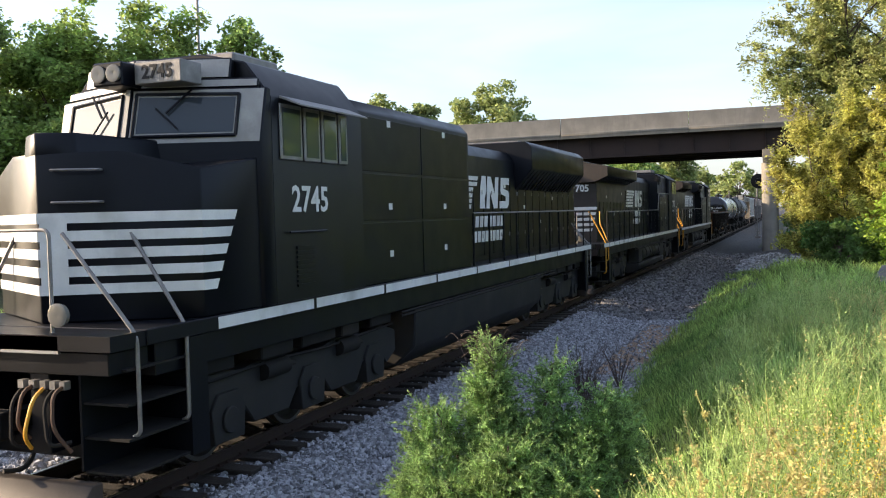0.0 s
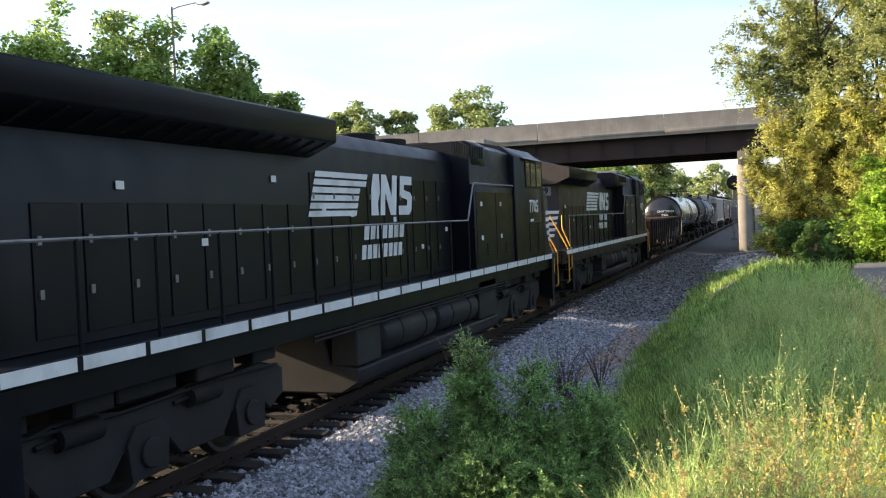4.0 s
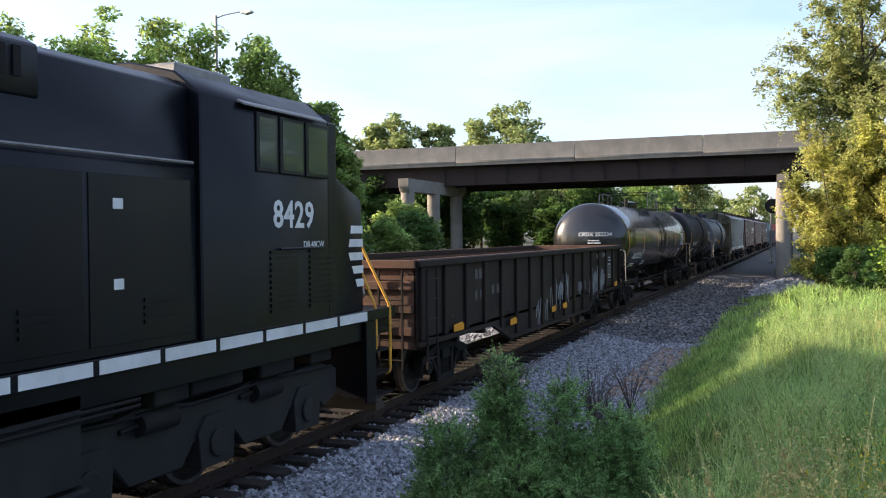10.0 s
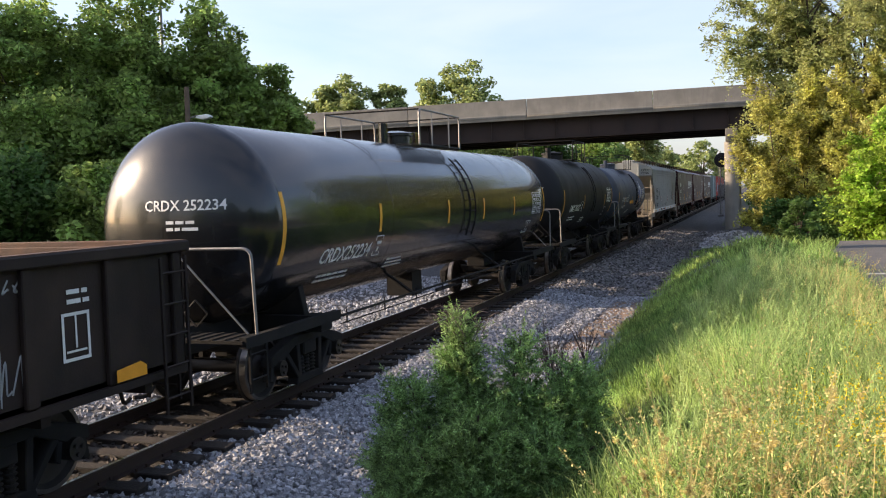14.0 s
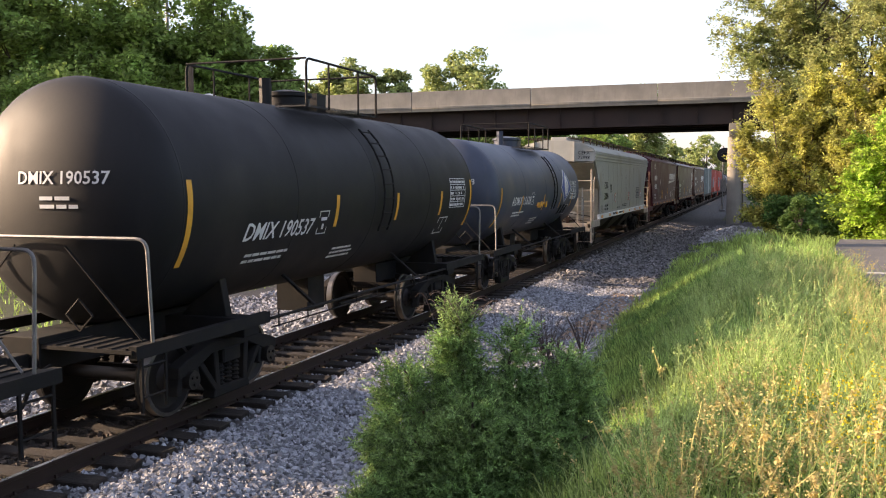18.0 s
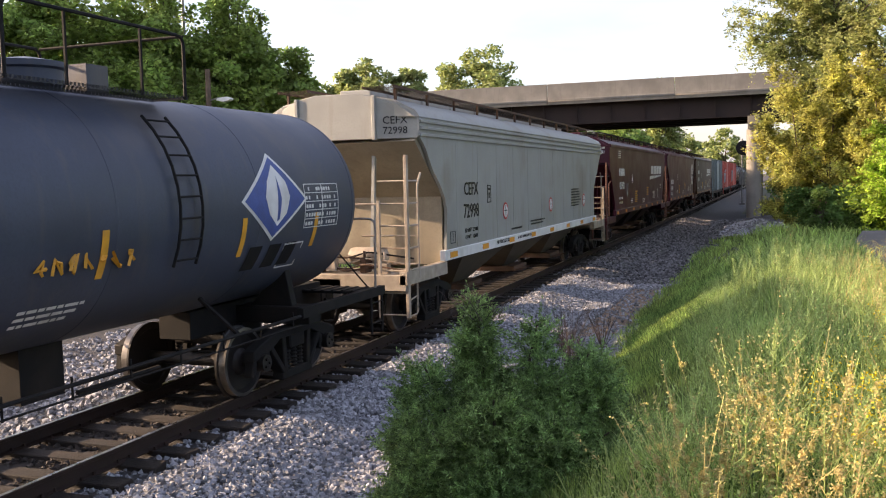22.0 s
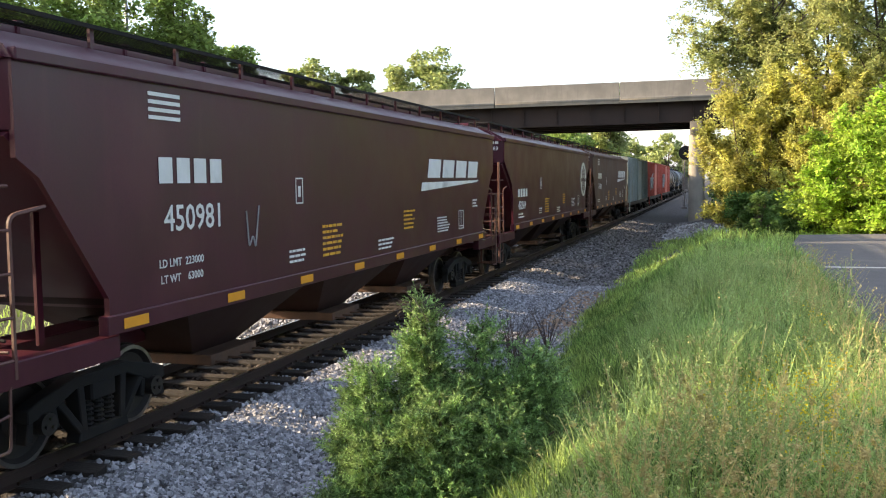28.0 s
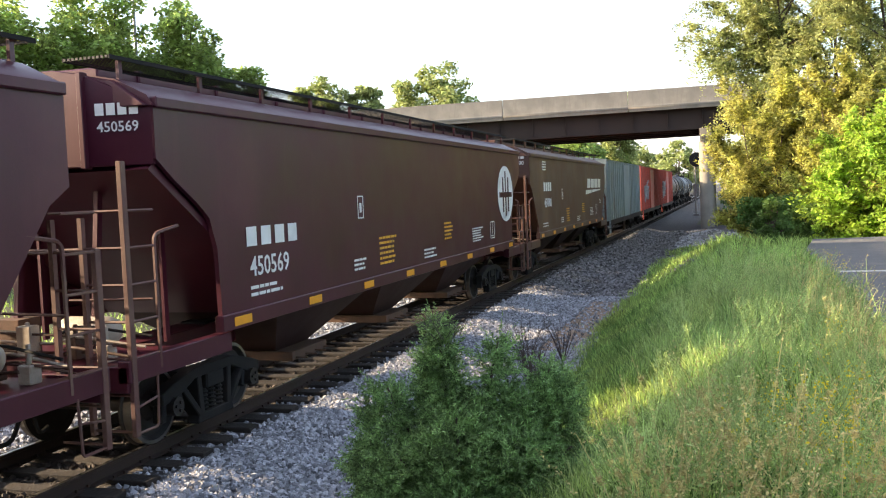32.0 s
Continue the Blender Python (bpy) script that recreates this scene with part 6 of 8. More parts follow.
def tank_car(start, L, y0, y1, r, m, label, number, head_number, kind):
    """Tank shell from y0 to y1 (its end seams), with stub sills, platforms, railings and fittings."""
    c = car("tank_car", label, "freight car", start, "freight cars of the train")
    zc = {"gloss": 1.10}.get(kind, 1.16) + r
    dome = 0.62
    prof = []
    for k in range(9):
        a = k / 8 * math.pi / 2
        prof.append((y0 - dome * math.cos(a), max(0.01, r * math.sin(a))))
    rings = 10
    for k in range(1, rings):
        prof.append((y0 + (y1 - y0) * k / rings, r))
    for k in range(9):
        a = math.pi / 2 - k / 8 * math.pi / 2
        prof.append((y1 + dome * math.cos(a), max(0.01, r * math.sin(a))))
    bm = bmesh.new()
    lathe(bm, prof, (0, 0, zc), (0, 1, 0), 64)
    shell = part("tank_shell", bm, m, c, "round welded tank shell")
    for yk in [y0 + 0.02, y1 - 0.02] + [y0 + (y1 - y0) * f for f in (0.25, 0.5, 0.75)]:
        bm = bmesh.new()
        lathe(bm, [(-0.02, r - 0.002), (-0.012, r + 0.004), (0.012, r + 0.004), (0.02, r - 0.002)], (0, yk, zc), (0, 1, 0), 64)
        part("weld_seam", bm, m, shell)
    # stub sills, bolsters, end platforms
    for y, d, head in ((0, 1, y0), (L, -1, y1)):
        bm = bmesh.new()
        box(bm, -0.25, 0.25, *sorted((y, y + d * 3.6)), 0.78, 1.16)
        yb = y + d * 2.35
        box(bm, -1.42, 1.42, *sorted((yb - 0.18, yb + 0.18)), 0.86, 1.10)
        for s in (-1, 1):
            prism(bm, [(s * 0.4, 1.08), (s * 1.10, 1.08), (s * 0.98, zc - r * 0.60), (s * r * 0.60, zc - r * 0.74)], "y", yb - 0.07, yb + 0.07)
        part("stub_sill", bm, M_UNDER, c, "", 0.01)
        bm = bmesh.new()
        box(bm, -1.42, 1.42, *sorted((y + d * 0.02, y + d * 0.62)), 1.04, 1.08)
        for k in range(16):
            box(bm, -1.40 + k * 0.18, -1.36 + k * 0.18, *sorted((y + d * 0.03, y + d * 0.61)), 1.08, 1.095)
        part("end_platform", bm, M_UNDER, c, "dark slatted end platform")
        for s in (-1, 1):
            bm = bmesh.new()
            box(bm, *sorted((s * 1.36, s * 1.46)), *sorted((y + d * 0.05, yb + d * 0.4)), 0.98, 1.12)
            part("side_sill", bm, M_UNDER, c)
            bm = bmesh.new()
            cyl(bm, (s * 0.35, y + d * 0.32, 2.12), (s * 1.30, y + d * 0.36, 1.12), 0.014, 5)
            part("railing_brace", bm, M_RAILGREY if kind == "gloss" else M_UNDER, c)
            ladder(c, s * 1.44, y + d * 0.35, 0.40, 1.05, 0.4, M_UNDER, name="step_ladder", label="side step")
        bm = bmesh.new()
        tube(bm, bend([(-1.43, y + d * 0.36, 1.05), (-1.43, y + d * 0.30, 2.22), (1.43, y + d * 0.30, 2.22), (1.43, y + d * 0.36, 1.05)], 0.14), 0.02, 6)
        part("end_railing", bm, M_RAILGREY, c, "bent grey hand railing across the end")
        coupler(c, y + d * 0.05, -d)
        freight_truck(c, yb)
    # low side bars along the belly
    for s in (-1, 1):
        bm = bmesh.new()
        cyl(bm, (s * 1.44, 2.8, 1.02), (s * 1.44, L - 2.8, 1.02), 0.022, 6)
        cyl(bm, (s * 1.44, 2.8, 0.90), (s * 1.44, L - 2.8, 0.90), 0.012, 5)
        for k in range(9):
            yy = 3.0 + k * (L - 6.0) / 8
            cyl(bm, (s * 1.44, yy, 0.88), (s * 1.44, yy, 1.10), 0.012, 5)
        part("side_bar", bm, M_UNDER, c)
        for f in (0.33, 0.66):
            bm = bmesh.new()
            cyl(bm, (s * 1.40, L * f, 1.0), (s * 0.85, L * f, zc - r * 0.80), 0.03, 5)
            part("bar_bracket", bm, M_UNDER, c)
    bm = bmesh.new()
    cyl(bm, (0.75, L * 0.5, 0.72), (0.75, L * 0.5 + 1.3, 0.72), 0.03, 6)
    box(bm, -0.3, 0.3, L * 0.5 - 0.3, L * 0.5 + 0.3, 0.62, 1.2)
    part("outlet_valve", bm, M_UNDER, c, "bottom outlet")
    # manway, top platform and its railing, side ladder
    zt, ym = zc + r, L * {"gloss": 0.488, "dull": 0.47, "blue": 0.525}[kind]
    yl = ym + 0.8
    bm = bmesh.new()
    lathe(bm, [(0, 0.38), (0.22, 0.38), (0.24, 0.42), (0.30, 0.42), (0.36, 0.10)], (0, ym, zt - 0.06), (0, 0, 1), 20)
    box(bm, -0.22, 0.22, ym + 0.65, ym + 1.0, zt - 0.05, zt + 0.30)
    cyl(bm, (0, ym - 0.7, zt - 0.04), (0, ym - 0.7, zt + 0.42), 0.10, 10)
    part("manway", bm, m, c, "bolted manway and valves")
    for s in (-1, 1):
        bm = bmesh.new()
        box(bm, *sorted((s * 0.55, s * 1.05)), ym - 1.35, ym + 1.35, zt - 0.10, zt - 0.06)
        part("top_platform", bm, M_GRATEDARK, c, "open grating platform")
        bm = bmesh.new()
        rail = [(s * 1.05, ym - 1.3, zt - 0.1), (s * 1.05, ym - 1.3, zt + 0.62), (s * 1.05, ym + 1.3, zt + 0.62), (s * 1.05, ym + 1.3, zt - 0.1)]
        tube(bm, bend(rail, 0.12), 0.02, 6)
        for yy in (ym - 0.55, ym + 0.55):
            cyl(bm, (s * 1.05, yy, zt - 0.1), (s * 1.05, yy, zt + 0.62), 0.018, 5)
        part("top_railing", bm, M_RAILGREY if kind == "gloss" else M_UNDER, c, "safety railing round the manway")
    for e in (-1.3, 1.3):
        bm = bmesh.new()
        tube(bm, bend([(-1.05, ym + e, zt + 0.62), (1.05, ym + e, zt + 0.62)], 0.1), 0.018, 6)
        part("top_railing", bm, M_UNDER, c)
    bm = bmesh.new()
    for a in (-0.2, 0.2):
        pts = [(1.5 * math.sin(q) * (r + 0.07) / 1.5, yl + a, zc + math.cos(q) * (r + 0.07)) for q in np.linspace(0.75, 2.0, 9)]
        tube(bm, pts, 0.018, 5)
    for q in np.linspace(0.8, 1.95, 8):
        cyl(bm, (math.sin(q) * (r + 0.07), yl - 0.2, zc + math.cos(q) * (r + 0.07)), (math.sin(q) * (r + 0.07), yl + 0.2, zc + math.cos(q) * (r + 0.07)), 0.012, 5)
    part("side_ladder", bm, M_UNDER, c, "ladder bent round the shell")

    def on_shell(z):
        return math.sqrt(max(0.01, r * r - (z - zc) ** 2))
    # yellow upright stripes, each bent to the shell
    ys, zs = {"gloss": ((1.16, 4.49, 8.11, 10.68, 13.5, 17.0), 2.47), "dull": ((1.02, 4.81, 7.24, 9.57, 11.5), 2.38), "blue": ((1.06, 3.29, 5.98, 8.42, 10.25), 2.17)}[kind]
    for i, yy in enumerate(ys):
        big = i == 0 or i == len(ys) - 1 and kind != "blue"
        za, zb = (zs - 0.54, zs + 0.46) if big else (zs - 0.25, zs + 0.23)
        bm = bmesh.new()
        zz = np.linspace(za, zb, 9)
        for a, b in zip(zz, zz[1:]):
            xa, xb = on_shell(a) + 0.006, on_shell(b) + 0.006
            bm.faces.new([bm.verts.new((xa, yy, a)), bm.verts.new((xa, yy + 0.10, a)), bm.verts.new((xb, yy + 0.10, b)), bm.verts.new((xb, yy, b))])
        bmesh.ops.remove_doubles(bm, verts=bm.verts[:], dist=0.0005)
        part("reflective_stripe", bm, M_YELLOW, shell, "yellow reflective stripe")
    rg = random.Random(int(start))

    def lay(ob, y, z):
        for v in ob.data.vertices:
            u, h, w = v.co
            v.co = (on_shell(z + h) + 0.004 + max(0.0, w), y + u, z + h)
        ob.matrix_basis = Matrix.Identity(4)
    yn, zn = {"gloss": (3.36, 1.93), "dull": (3.2, 2.16), "blue": (3.3, 2.25)}[kind]
    lay(letters(number.replace(" ", "") if kind == "gloss" else number, 0.32, M_WHITE, c, 0, 0, 0, name="number", thick=0.012, shear=0.25 if kind != "blue" else 0.0, space=1.0 if kind != "blue" else 1.15), yn, zn)
    lay(mark("small_print", small_print(rg, 1.3, 2, 0.055), M_WHITE, c, 0, 0, 0), yn - 0.7, zn - 0.32)
    lay(mark("small_print", small_print(rg, 0.9, 3, 0.045), M_WHITE, c, 0, 0, 0), y0 + 4.2, zc - 0.85)
    lay(mark("plate_box", [rect(0, 0, 0.3, 0.015), rect(0, 0.33, 0.3, 0.345), rect(0, 0, 0.015, 0.345), rect(0.285, 0, 0.3, 0.345), rect(0.06, 0.2, 0.24, 0.25), rect(0.12, 0.07, 0.18, 0.15)], M_WHITE, c, 0, 0, 0), yn + 1.1, zn - 0.12)
    # data table near the far end
    table = [rect(0, 0.12 * k, 1.0, 0.12 * k + 0.012) for k in range(6)] + [rect(a, 0.122 * k, a + 0.012, 0.122 * k + 0.122) for a in (0.0, 0.5, 0.988) for k in range(5)]
    for k in range(5):
        for a in np.arange(0.04, 0.92, 0.075):
            if rg.random() < 0.75:
                table.append(rect(float(a), 0.12 * k + 0.035, float(a) + rg.uniform(0.03, 0.06), 0.12 * k + 0.085))
    lay(mark("data_table", table, M_WHITE, c, 0, 0, 0, label="white stencilled data table"), y1 - 1.5, zc - 0.34)
    lay(mark("data_box", [rect(0, 0, 0.5, 0.02), rect(0, 0.32, 0.5, 0.34), rect(0, 0.02, 0.02, 0.32), rect(0.48, 0.02, 0.5, 0.32), rect(0.24, 0.08, 0.255, 0.32)], M_WHITE, c, 0, 0, 0), y1 - 1.9, zc - 0.86)
    # number on the end
    dz = zc + 0.26
    def on_head(ob, x, z):
        for v in ob.data.vertices:
            px, pz = x + v.co.x, z - zc + v.co.y
            v.co.z = dome * math.sqrt(max(0.0, 1 - (px * px + pz * pz) / (r * r))) + 0.006 + max(0, v.co.z)
        ob.matrix_basis = pose(x, y0, z, *FRONT)
    on_head(letters(head_number, 0.20, M_WHITE, c, 0, 0, 0, FRONT, "end_number", thick=0.012), 0.28, dz)
    on_head(mark("small_print", small_print(rg, 0.55, 2, 0.06), M_WHITE, c, 0, 0, 0, FRONT), 0.02, dz - 0.24)
    if kind == "blue":
        def wrapped(name, shape, m_, y, z, off, label=""):
            """A flat painted shape, cut into bands and bent round the shell."""
            bm = bmesh.new()
            bm.faces.new([bm.verts.new((px, pz, off)) for px, pz in shape])
            for h in np.arange(-1.0, 1.0, 0.08):
                bmesh.ops.bisect_plane(bm, geom=bm.verts[:] + bm.edges[:] + bm.faces[:], plane_co=(0, float(h), 0), plane_no=(0, 1, 0))
            lay(part(name, bm, m_, c, label), y, z)
        diamond = [(-0.74, -0.02), (-0.05, -0.50), (0.74, -0.02), (0.05, 0.54)]
        blue_paint = mat("emblem_blue", (0.05, 0.09, 0.30), 0.5)
        wrapped("emblem_border", [(a * 1.1, b * 1.1) for a, b in diamond], M_WHITE, 9.2, 2.62, 0.002, "white diamond border")
        wrapped("emblem_field", diamond, blue_paint, 9.2, 2.62, 0.006, "blue diamond emblem")
        wrapped("emblem_leaf", [(0.02, -0.36), (0.24, -0.20), (0.34, 0.02), (0.28, 0.22), (0.04, 0.44), (-0.18, 0.22), (-0.26, 0.02), (-0.18, -0.20)], M_WHITE, 9.2, 2.62, 0.010, "white leaf shape")
        wrapped("emblem_vein", [(0.0, -0.30), (0.06, -0.27), (0.12, 0.0), (0.06, 0.30), (0.03, 0.0)], blue_paint, 9.2, 2.62, 0.014)
        for a in (-0.55, -0.08, 0.32):
            wrapped("emblem_name", rect(a, 0, a + 0.30, 0.30, 0.12), M_UNDER, 9.2, 1.72, 0.004, "dark name block")
        for k in range(7):
            bm = bmesh.new()
            tube(bm, [(0, k * 0.2 + rg.uniform(-0.05, 0.1), rg.uniform(0, 0.2)) for _ in range(5)], 0.02, 4)
            part("graffiti", bm, M_YELLOW, c, "yellow sprayed scrawl", at=pose(on_shell(zc - 0.4) + 0.01, 5.2, zc - 0.52))
    bm = bmesh.new()
    for a, b in (((-0.17, 0), (0, 0.17)), ((0, 0.17), (0.17, 0)), ((0.17, 0), (0, -0.17)), ((0, -0.17), (-0.17, 0))):
        cyl(bm, (a[0], 0, a[1]), (b[0], 0, b[1]), 0.012, 5)
    part("placard_holder", bm, M_UNDER, c, "dark diamond placard frame", at=pose(0.75, 0.05, 1.42))
    return c


def hopper(start, L, m, label, kind, number):
    """A three-bay covered hopper with open slope-sheeted ends and a grating walk along the roof."""
    c = car("covered_hopper", label, "freight car", start, "freight cars of the train")
    pale = kind == "pale"
    e0, e1 = (0.67, L - 0.72) if pale else (0.65, L - 0.42)     # top end sheets
    zt, zb = 3.93, 1.48
    cut = [(0, 3.60), (0.30, 3.38), (0.64, 2.99), (1.0, 2.72), (1.25, 2.46), (1.34, 2.25), (1.27, zb)] if pale else [(0, 3.36), (0.30, 3.14), (0.75, 2.86), (0.98, 2.68), (1.12, 2.3), (1.15, zb)] if kind == "round" else [(0, 3.06), (0.28, 2.88), (1.18, 1.66), (1.18, zb)]
    side_out = [(e0, zt)] + [(e0 + a, z) for a, z in cut] + [(e1 - a, z) for a, z in cut[::-1]] + [(e1, zt)]
    for s in (-1, 1):
        bm = bmesh.new()
        prism(bm, side_out, "x", *sorted((s * 1.50, s * 1.56)))
        side = part("side_sheet", bm, m, c, "smooth steel side sheet")
        bm = bmesh.new()
        box(bm, *sorted((s * 1.48, s * 1.60)), e0 + 1.1, e1 - 1.1, zb - 0.20, zb)
        part("side_sill", bm, M_WHITE if pale else m, side, "side sill with reflector squares", 0.01)
        if pale:
            for z in (zt - 0.34, zt - 0.22, zt - 0.10):
                bm = bmesh.new()
                box(bm, *sorted((s * 1.56, s * 1.595)), e0 + 0.02, e1 - 0.02, z, z + 0.055)
                part("side_rib", bm, m, side, "", 0.008)
        else:
            bm = bmesh.new()
            box(bm, *sorted((s * 1.50, s * 1.61)), e0, e1, zt - 0.02, zt + 0.10)
            part("top_chord", bm, m, side, "", 0.015)
        for k in range(11):
            y = e0 + 1.9 + k * (e1 - e0 - 3.8) / 10
            if pale:
                bm = bmesh.new()
                box(bm, *sorted((s * 1.560, s * 1.5625)), y - 0.009, y + 0.009, zb + 0.02, zt - 0.4)
                part("weld_seam", bm, m, side)
    # roof
    bm = bmesh.new()
    prism(bm, [(-1.58, zt), (-1.50, zt + 0.12), (-1.1, zt + 0.32), (-0.5, zt + 0.44), (0.5, zt + 0.44), (1.1, zt + 0.32), (1.50, zt + 0.12), (1.58, zt)], "y", e0 - 0.02, e1 + 0.02)
    roof = part("roof", bm, m, c, "curved roof sheet")
    bm = bmesh.new()
    box(bm, -0.32, 0.32, e0 + 0.7, e1 - 0.7, zt + 0.44, zt + 0.60)
    for k in range(9):
        y = e0 + 1.5 + k * (e1 - e0 - 3.0) / 8
        box(bm, -0.36, 0.36, y - 0.05, y + 0.05, zt + 0.45, zt + 0.64)
    part("hatch_cover", bm, m, roof, "long trough hatch covers", 0.02)
    zr = zt + 0.53
    for s in (-1, 1):
        bm = bmesh.new()
        box(bm, *sorted((s * 0.55, s * 1.15)), e0 - 0.15, e1 + 0.15, zr, zr + 0.03)
        part("running_board", bm, M_GRATETAN if pale else M_GRATEDARK, roof, "open grating running board")
        bm = bmesh.new()
        for x in (0.55, 1.15):
            box(bm, *sorted((s * x - 0.008, s * x + 0.008)), e0 - 0.15, e1 + 0.15, zr - 0.010, zr + 0.036)
        part("board_edge", bm, M_RUST if pale else M_UNDER, roof)
        for k in range(12):
            y = e0 + 0.1 + k * (e1 - e0 - 0.2) / 11
            bm = bmesh.new()
            box(bm, *sorted((s * 1.06, s * 1.10)), y - 0.03, y + 0.03, zt + 0.28, zr)
            part("board_bracket", bm, m if not pale else M_RUST, roof)
    # ends: end sheet, slope sheet, platform, ladders, brake gear
    ze = 3.56 if pale else 3.30
    for y, d, ee in ((0, 1, e0), (L, -1, e1)):
        bm = bmesh.new()
        prism(bm, [(-0.77, ze), (0.77, ze), (0.77, zt + 0.38), (0.4, zt + 0.45), (-0.4, zt + 0.45), (-0.77, zt + 0.38)], "y", *sorted((ee - d * 0.16, ee - d * 0.10)))
        for s in (-1, 1):
            lo, hi = prism(bm, [(s * 0.76, ee - d * 0.15), (s * 1.53, ee), (s * 1.53, ee + d * 0.05), (s * 0.76, ee - d * 0.09)], "z", ze, zt + 0.06)
            hi[0].co.z = hi[3].co.z = zt + 0.38
            box(bm, s * 0.77 - 0.035, s * 0.77 + 0.035, *sorted((ee - d * 0.20, ee - d * 0.08)), ze - 0.02, zt + 0.40)
        prism(bm, [(-1.52, zt), (1.52, zt), (1.1, zt + 0.30), (0.5, zt + 0.43), (-0.5, zt + 0.43), (-1.1, zt + 0.30)], "y", *sorted((ee - d * 0.08, ee + d * 0.04)))
        part("end_sheet", bm, m, c, "upper end sheet with angled corners", 0.01)
        bm = bmesh.new()
        prism(bm, [(ee - d * 0.06, ze - 0.05), (ee + d * 0.04, ze + 0.01), (ee + d * 2.9, 1.34), (ee + d * 2.9, 1.28)], "x", -1.49, 1.49)
        if pale:
            box(bm, -1.47, 1.47, *sorted((ee + d * 1.28, ee + d * 1.34)), 1.2, 2.62)
        part("slope_sheet", bm, M_SLOPE if pale else m, c, "dusty sloping end sheet")
        bm = bmesh.new()
        for s in (-1, 1):
            prism(bm, [(ee + d * 0.25, ze - 0.25), (ee + d * 0.33, ze - 0.27), (ee + d * 0.12, 1.2), (ee + d * 0.03, 1.2)], "x", s * 0.55 - 0.03, s * 0.55 + 0.03)
            box(bm, s * 0.9 - 0.02, s * 0.9 + 0.02, *sorted((ee + d * 0.9, ee + d * 0.98)), 1.2, 2.55)
        part("end_post", bm, m, c)
        bm = bmesh.new()
        box(bm, -1.5, 1.5, *sorted((y + d * 0.05, y + d * 1.5)), 1.08, 1.16)
        box(bm, -1.52, 1.52, *sorted((y, y + d * 0.12)), 0.92, 1.20)
        box(bm, -0.28, 0.28, *sorted((y, y + d * 4.2)), 0.76, 1.12)
        for s in (-1, 1):
            box(bm, *sorted((s * 1.40, s * 1.55)), *sorted((y, y + d * 2.0)), 1.02, 1.26)
        part("end_platform", bm, M_LADDER_PALE if pale else m, c, "end platform and stub sill", 0.01)
        lm = M_LADDER_PALE if pale else M_LADDER_BROWN
        zl = 3.25 if pale else 3.32
        for s in (-1, 1):
            tall = (s > 0) == (d > 0)
            bm = bmesh.new()
            box(bm, *sorted((s * 1.50, s * 1.56)), *sorted((y + d * 0.04, y + d * 0.12)), 0.45, zl if tall else 2.45)
            part("corner_post", bm, lm, c, "upright corner post", 0.006)
            bm = bmesh.new()
            box(bm, *sorted((s * 0.98, s * 1.03)), *sorted((y + d * 0.04, y + d * 0.10)), 0.92 if not tall else 0.45, 2.48 if pale else 2.75)
            tube(bm, bend([(s * 1.54, y + d * 0.55, 1.1), (s * 1.54, y + d * 0.55, 2.75 if pale else 2.55), (s * 1.54, y + d * (0.72 if pale else 1.0), 2.95 if pale else 2.62)], 0.1), 0.022, 5)
            part("ladder_post", bm, lm, c)
            for k in range(7):
                z = 0.50 + k * 0.385
                bm = bmesh.new()
                cyl(bm, (s * 1.0, y + d * 0.08, z), (s * 1.53, y + d * 0.08, z), 0.016, 5)
                if z > 1.0:
                    cyl(bm, (s * 1.54, y + d * 0.08, z), (s * 1.54, y + d * 0.55, z), 0.016, 5)
                part("rung", bm, lm, c)
            bm = bmesh.new()
            tube(bm, bend([(s * 1.54, y + d * 0.10, 0.48), (s * 1.54, y + d * 0.45, 0.48), (s * 1.54, y + d * 0.48, 1.05)], 0.05), 0.016, 5)
            cyl(bm, (s * 1.54, y + d * 0.10, 0.75), (s * 1.54, y + d * 0.46, 0.80), 0.014, 5)
            part("stirrup_step", bm, lm, c)
        bm = bmesh.new()
        cyl(bm, (-1.0, y + d * 0.07, 2.42), (1.0, y + d * 0.07, 2.42), 0.018, 5)
        part("end_grab_bar", bm, lm, c)
        bm = bmesh.new()
        lathe(bm, [(0, 0.06), (0.05, 0.14), (0.12, 0.165), (0.66, 0.165), (0.73, 0.14), (0.78, 0.06)], (0.10, y + d * 0.72, 1.46), (1, 0, 0), 18)
        part("air_reservoir", bm, M_LADDER_PALE, c, "cylindrical air reservoir")
        bm = bmesh.new()
        box(bm, -0.7, -0.35, *sorted((y + d * 0.55, y + d * 0.9)), 1.18, 1.6)
        tube(bm, bend([(-0.9, y + d * 0.4, 1.25), (-0.2, y + d * 0.5, 1.3), (0.2, y + d * 0.35, 1.22), (0.9, y + d * 0.5, 1.3)], 0.1), 0.02, 5)
        tube(bm, bend([(0.9, y + d * 1.0, 1.2), (0.5, y + d * 0.4, 1.45), (-0.8, y + d * 0.35, 1.5)], 0.1), 0.015, 5)
        part("brake_gear", bm, M_RUST, c, "brake valve and piping")
        for k, (x_, z_, w_) in enumerate(((0.95, 1.20, 0.16), (0.55, 1.22, 0.12), (-0.1, 1.24, 0.2), (-0.95, 1.2, 0.18))):
            bm = bmesh.new()
            box(bm, x_ - w_ / 2, x_ + w_ / 2, *sorted((y + d * 0.34, y + d * (0.50 + 0.1 * (k % 2)))), z_ - 0.03, z_ + 0.16 + 0.08 * (k % 3))
            cyl(bm, (x_, y + d * 0.42, z_ + 0.1), (x_, y + d * 0.42, z_ + 0.36), 0.03, 7)
